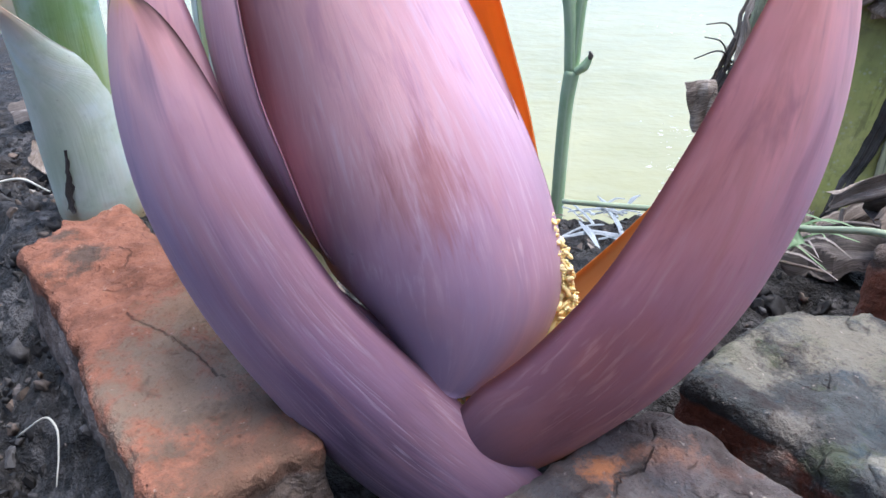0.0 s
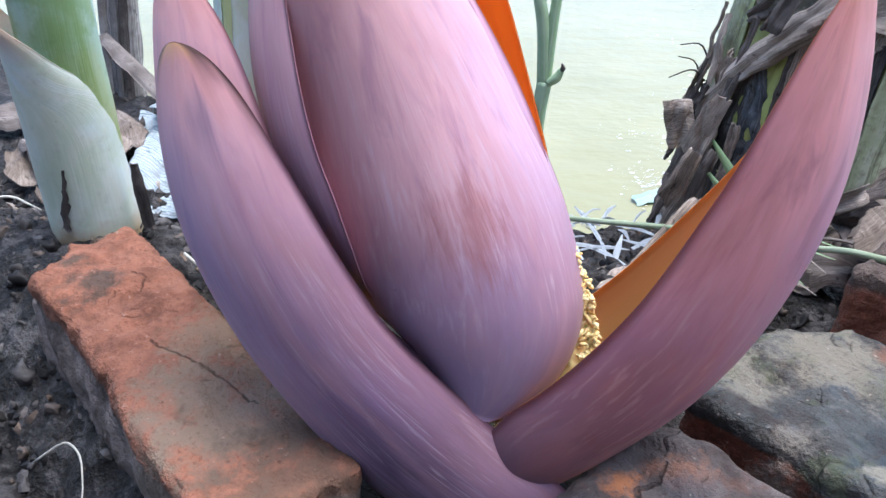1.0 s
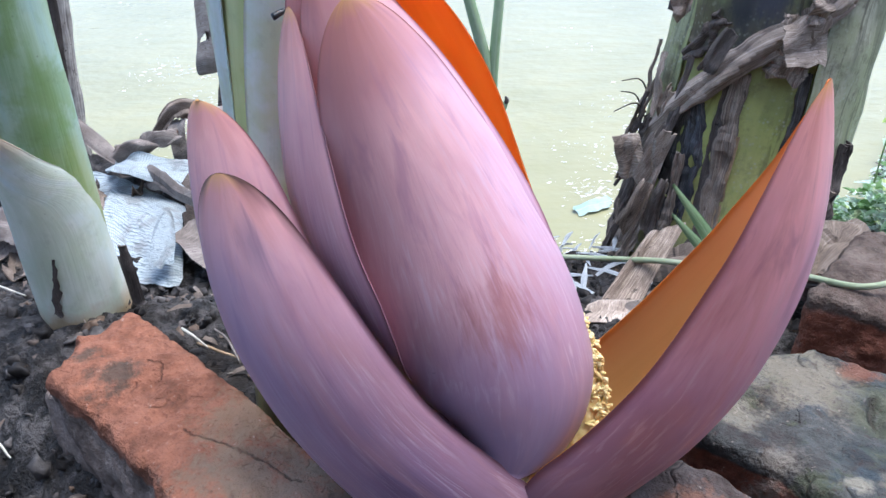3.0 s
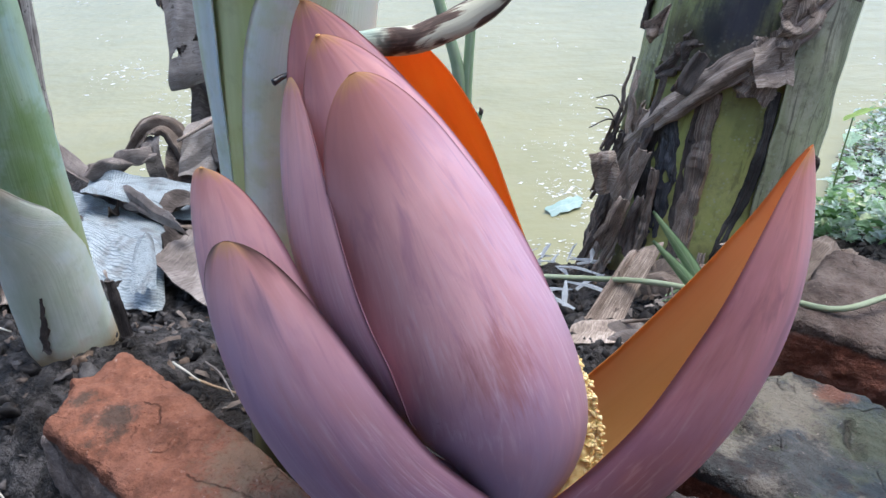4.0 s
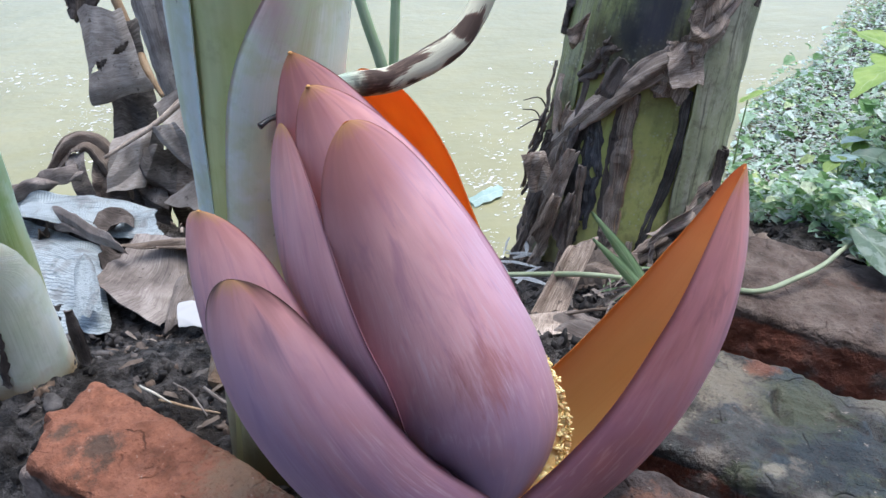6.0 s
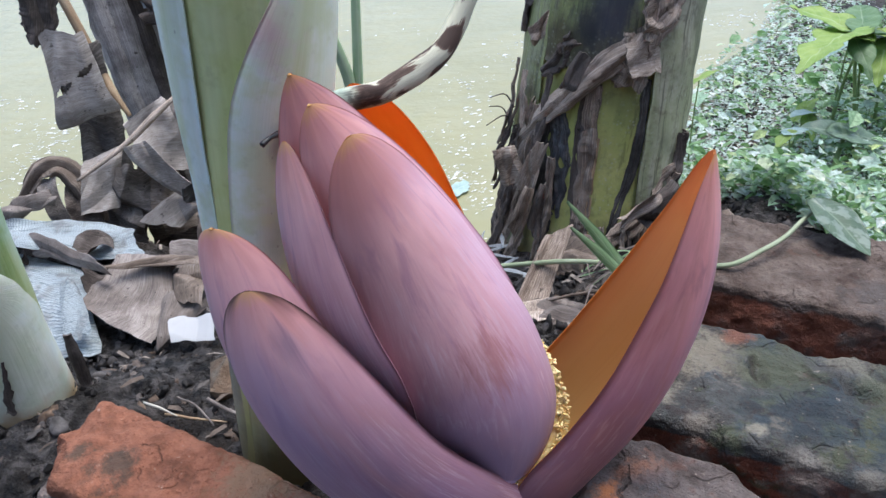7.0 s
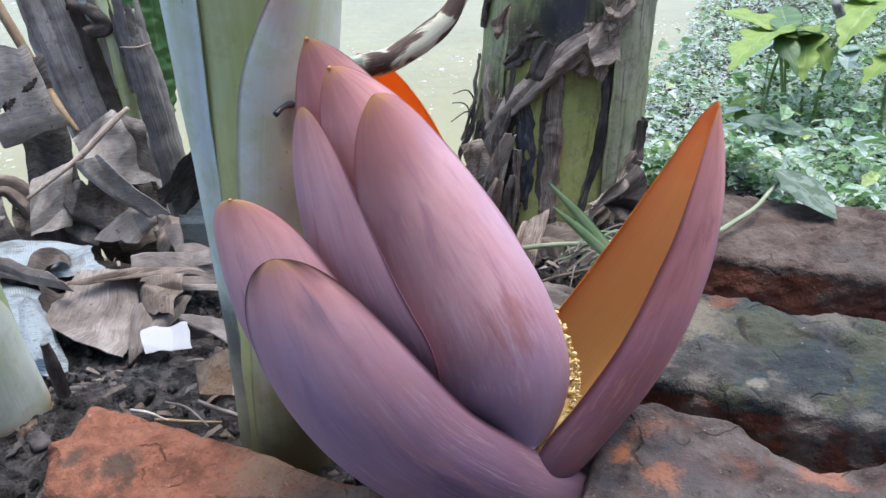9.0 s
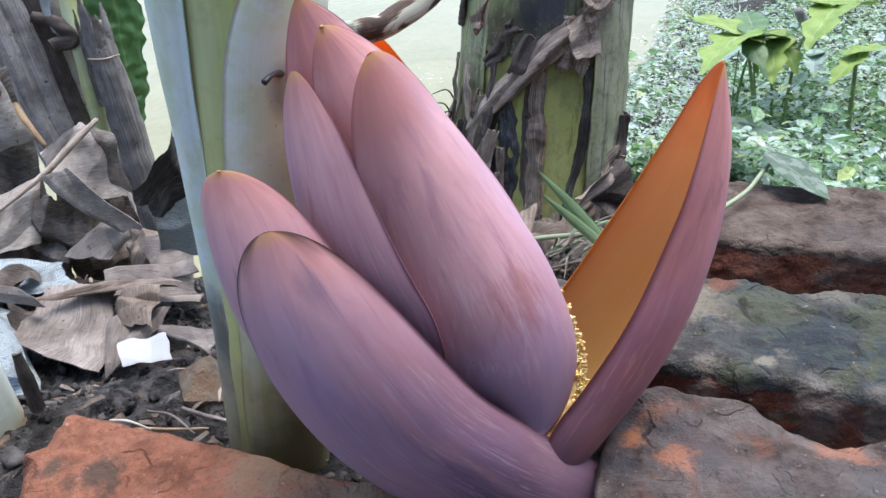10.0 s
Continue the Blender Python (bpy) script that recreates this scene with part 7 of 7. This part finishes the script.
seedling([([(1.02, 1.05, -0.42), (1.005, 1.05, -0.30), (0.994, 1.05, -0.235)], 0.0035, 0.002)],
         [((0.994, 1.05, -0.235), (0.93, 1.03, -0.25), 0.045, LEAF_LIME, 2, 0.2), ((0.994, 1.05, -0.235), (1.07, 1.06, -0.23), 0.05, CYAN, 0, 0.2)], "small seedling with pale lime leaves", 6)
seedling([([(1.10, 1.18, -0.42), (1.13, 1.17, -0.33), (1.15, 1.17, -0.26)], 0.004, 0.0025)],
         [((1.155, 1.16, -0.262), (1.06, 1.14, -0.235), 0.06, CYAN, 0, 0.15), ((1.158, 1.2, -0.285), (1.215, 1.2, -0.235), 0.07, LEAF_LIME, 2, 0.1), ((1.15, 1.17, -0.265), (1.10, 1.08, -0.29), 0.055, LEAF_LIME, 2, 0.2)], "small seedling with pale lime leaves", 7)
seedling([([(0.97, 1.32, -0.41), (0.96, 1.31, -0.30), (0.955, 1.30, -0.20)], 0.003, 0.002)], [((0.95, 1.3, -0.20), (1.005, 1.28, -0.165), 0.05, LEAF_LIME, 2, 0.1)], "small seedling with pale lime leaves", 8)
seedling([([(1.39, 1.32, -0.42), (1.375, 1.31, -0.28), (1.365, 1.30, -0.17)], 0.004, 0.0025)], [((1.365, 1.3, -0.165), (1.26, 1.28, -0.195), 0.09, CYAN, 0, 0.1), ((1.365, 1.3, -0.165), (1.46, 1.26, -0.19), 0.08, CYAN, 0, 0.15)], "seedling with bleached bluish leaves", 9)
seedling([([(1.50, 1.22, -0.43), (1.51, 1.21, -0.30), (1.52, 1.20, -0.20)], 0.004, 0.0025)], [((1.52, 1.2, -0.20), (1.46, 1.15, -0.235), 0.07, CYAN, 0, 0.1), ((1.52, 1.2, -0.20), (1.61, 1.2, -0.19), 0.08, LEAF_MID, 0, 0.15)], "seedling with bleached bluish leaves", 10)
seedling([([(1.01, 0.94, -0.42), (1.04, 0.97, -0.32), (1.083, 1.0, -0.243)], 0.0095, 0.006)],
         [((1.095, 1.0, -0.240), (0.965, 1.03, -0.195), 0.085, LEAF_PALE, 0, 0.05), ((1.075, 1.0, -0.232), (1.240, 0.99, -0.275), 0.095, LEAF_PALE, 0, 0.10)], "short thick-stemmed seedling with flat silvery leaves", 11, -0.30)
own(tube("dead_stick", [(1.69, 1.4, -0.15), (1.786, 1.4, -0.269), (1.93, 1.4, -0.48)], [0.012, 0.013, 0.014], STUB_SKIN, nu=24, nv=10, bumpy=0.002, freq=40), "grey dead stick leaning on the bank", "stick")
own(link_mesh("stone", wobble(ICO_V[None] * np.array([0.022, 0.02, 0.015]), 40, 0.006, 5.0)[0] + np.array([1.27, 1.63, -0.415]), ICO_F, PALE_WHITE), "pale stone at the water's edge", "stone")


def cover_leaf(l, w, turn, fold):
    v = np.array([(-l, 0, 0), (-l * 0.3, -w, fold * l), (l * 0.5, -w * 0.7, fold * l), (l, 0, -0.15 * l), (l * 0.5, w * 0.7, fold * l), (-l * 0.3, w, fold * l), (0.1 * l, 0, -0.05 * l)])
    return v @ np.array(Euler(turn).to_matrix()).T


COVER_F = [(0, 1, 6), (1, 2, 6), (2, 3, 6), (3, 4, 6), (4, 5, 6), (5, 0, 6)]
weeds, dull, bits = [], [], []
for _ in range(105000):
    x = rng.uniform(0.46, 3.4)
    ys = float(np.interp(x, SHORE_X, SHORE_Y))
    y = rng.uniform(0.45, ys + 0.05)
    if 0.725 * x + 0.69 * y < 0.60 or y < 0.55 * x - 0.1 or rng.random() > 1.6 - 0.35 * x:
        continue
    n1 = noise.noise(Vector((x * 6, y * 6, 1.0)))
    near = 1.0 if y < 0.82 * ys else 0.45
    z = max(float(ground_height(x, y)), WATER_Z)
    tip = (rng.uniform(-0.6, 0.35), rng.uniform(-0.5, 0.5), rng.uniform(-3.1, 3.1))
    if rng.random() < near * (0.82 + 0.8 * n1):
        l = rng.uniform(0.004, 0.0115) * (1.3 if rng.random() < 0.12 else 0.85)
        h = 0.004 + 0.055 * rng.random() ** 1.6 * near
        if rng.random() < 0.06 and 0.85 < x < 1.9:
            l, h = l * 2.1, h + rng.uniform(0.01, 0.10)
        weeds.append((cover_leaf(l, l * rng.uniform(0.4, 0.75), tip, 0.18) + np.array([x, y, z + h]), COVER_F))
    elif rng.random() < 0.75:
        l = rng.uniform(0.003, 0.012)
        (dull if rng.random() < 0.72 else bits).append((cover_leaf(l, l * rng.uniform(0.2, 0.6), (tip[0] * 0.6, tip[1] * 0.6, tip[2]), 0.1) + np.array([x, y, z + 0.004 + 0.006 * rng.random()]), COVER_F))
tagged(scatter_mesh("ground_cover", weeds, COVER), "low leafy green weeds covering the bank", "ground cover", "", "stuff")
tagged(scatter_mesh("pale_ground_cover", dull, COVER_PALE), "small pale leaves lying between the weeds", "ground cover", "", "stuff")
tagged(scatter_mesh("bank_litter", bits, FLECK), "brown dead leaf bits on the bank", "leaf litter", "", "stuff")
straws = []
for _ in range(700):
    x = rng.uniform(0.75, 2.6)
    y = rng.uniform(0.75, float(np.interp(x, SHORE_X, SHORE_Y)))
    z = float(ground_height(x, y)) + 0.01
    l, a = rng.uniform(0.02, 0.07), rng.uniform(-3.1, 3.1)
    d = np.array([math.cos(a) * l, math.sin(a) * l, rng.uniform(0.0, 0.03)])
    e = np.array([-math.sin(a), math.cos(a), 0]) * 0.0011
    p = np.array([x, y, z])
    straws.append((np.array([p - e, p + d / 2 - e + (0, 0, 0.008), p + d, p + d / 2 + e + (0, 0, 0.008), p + e]), [(0, 1, 3, 4), (1, 2, 3)]))
tagged(scatter_mesh("grass_straws", straws, COVER_PALE), "fine grass stalks among the weeds", "grass", "", "stuff")
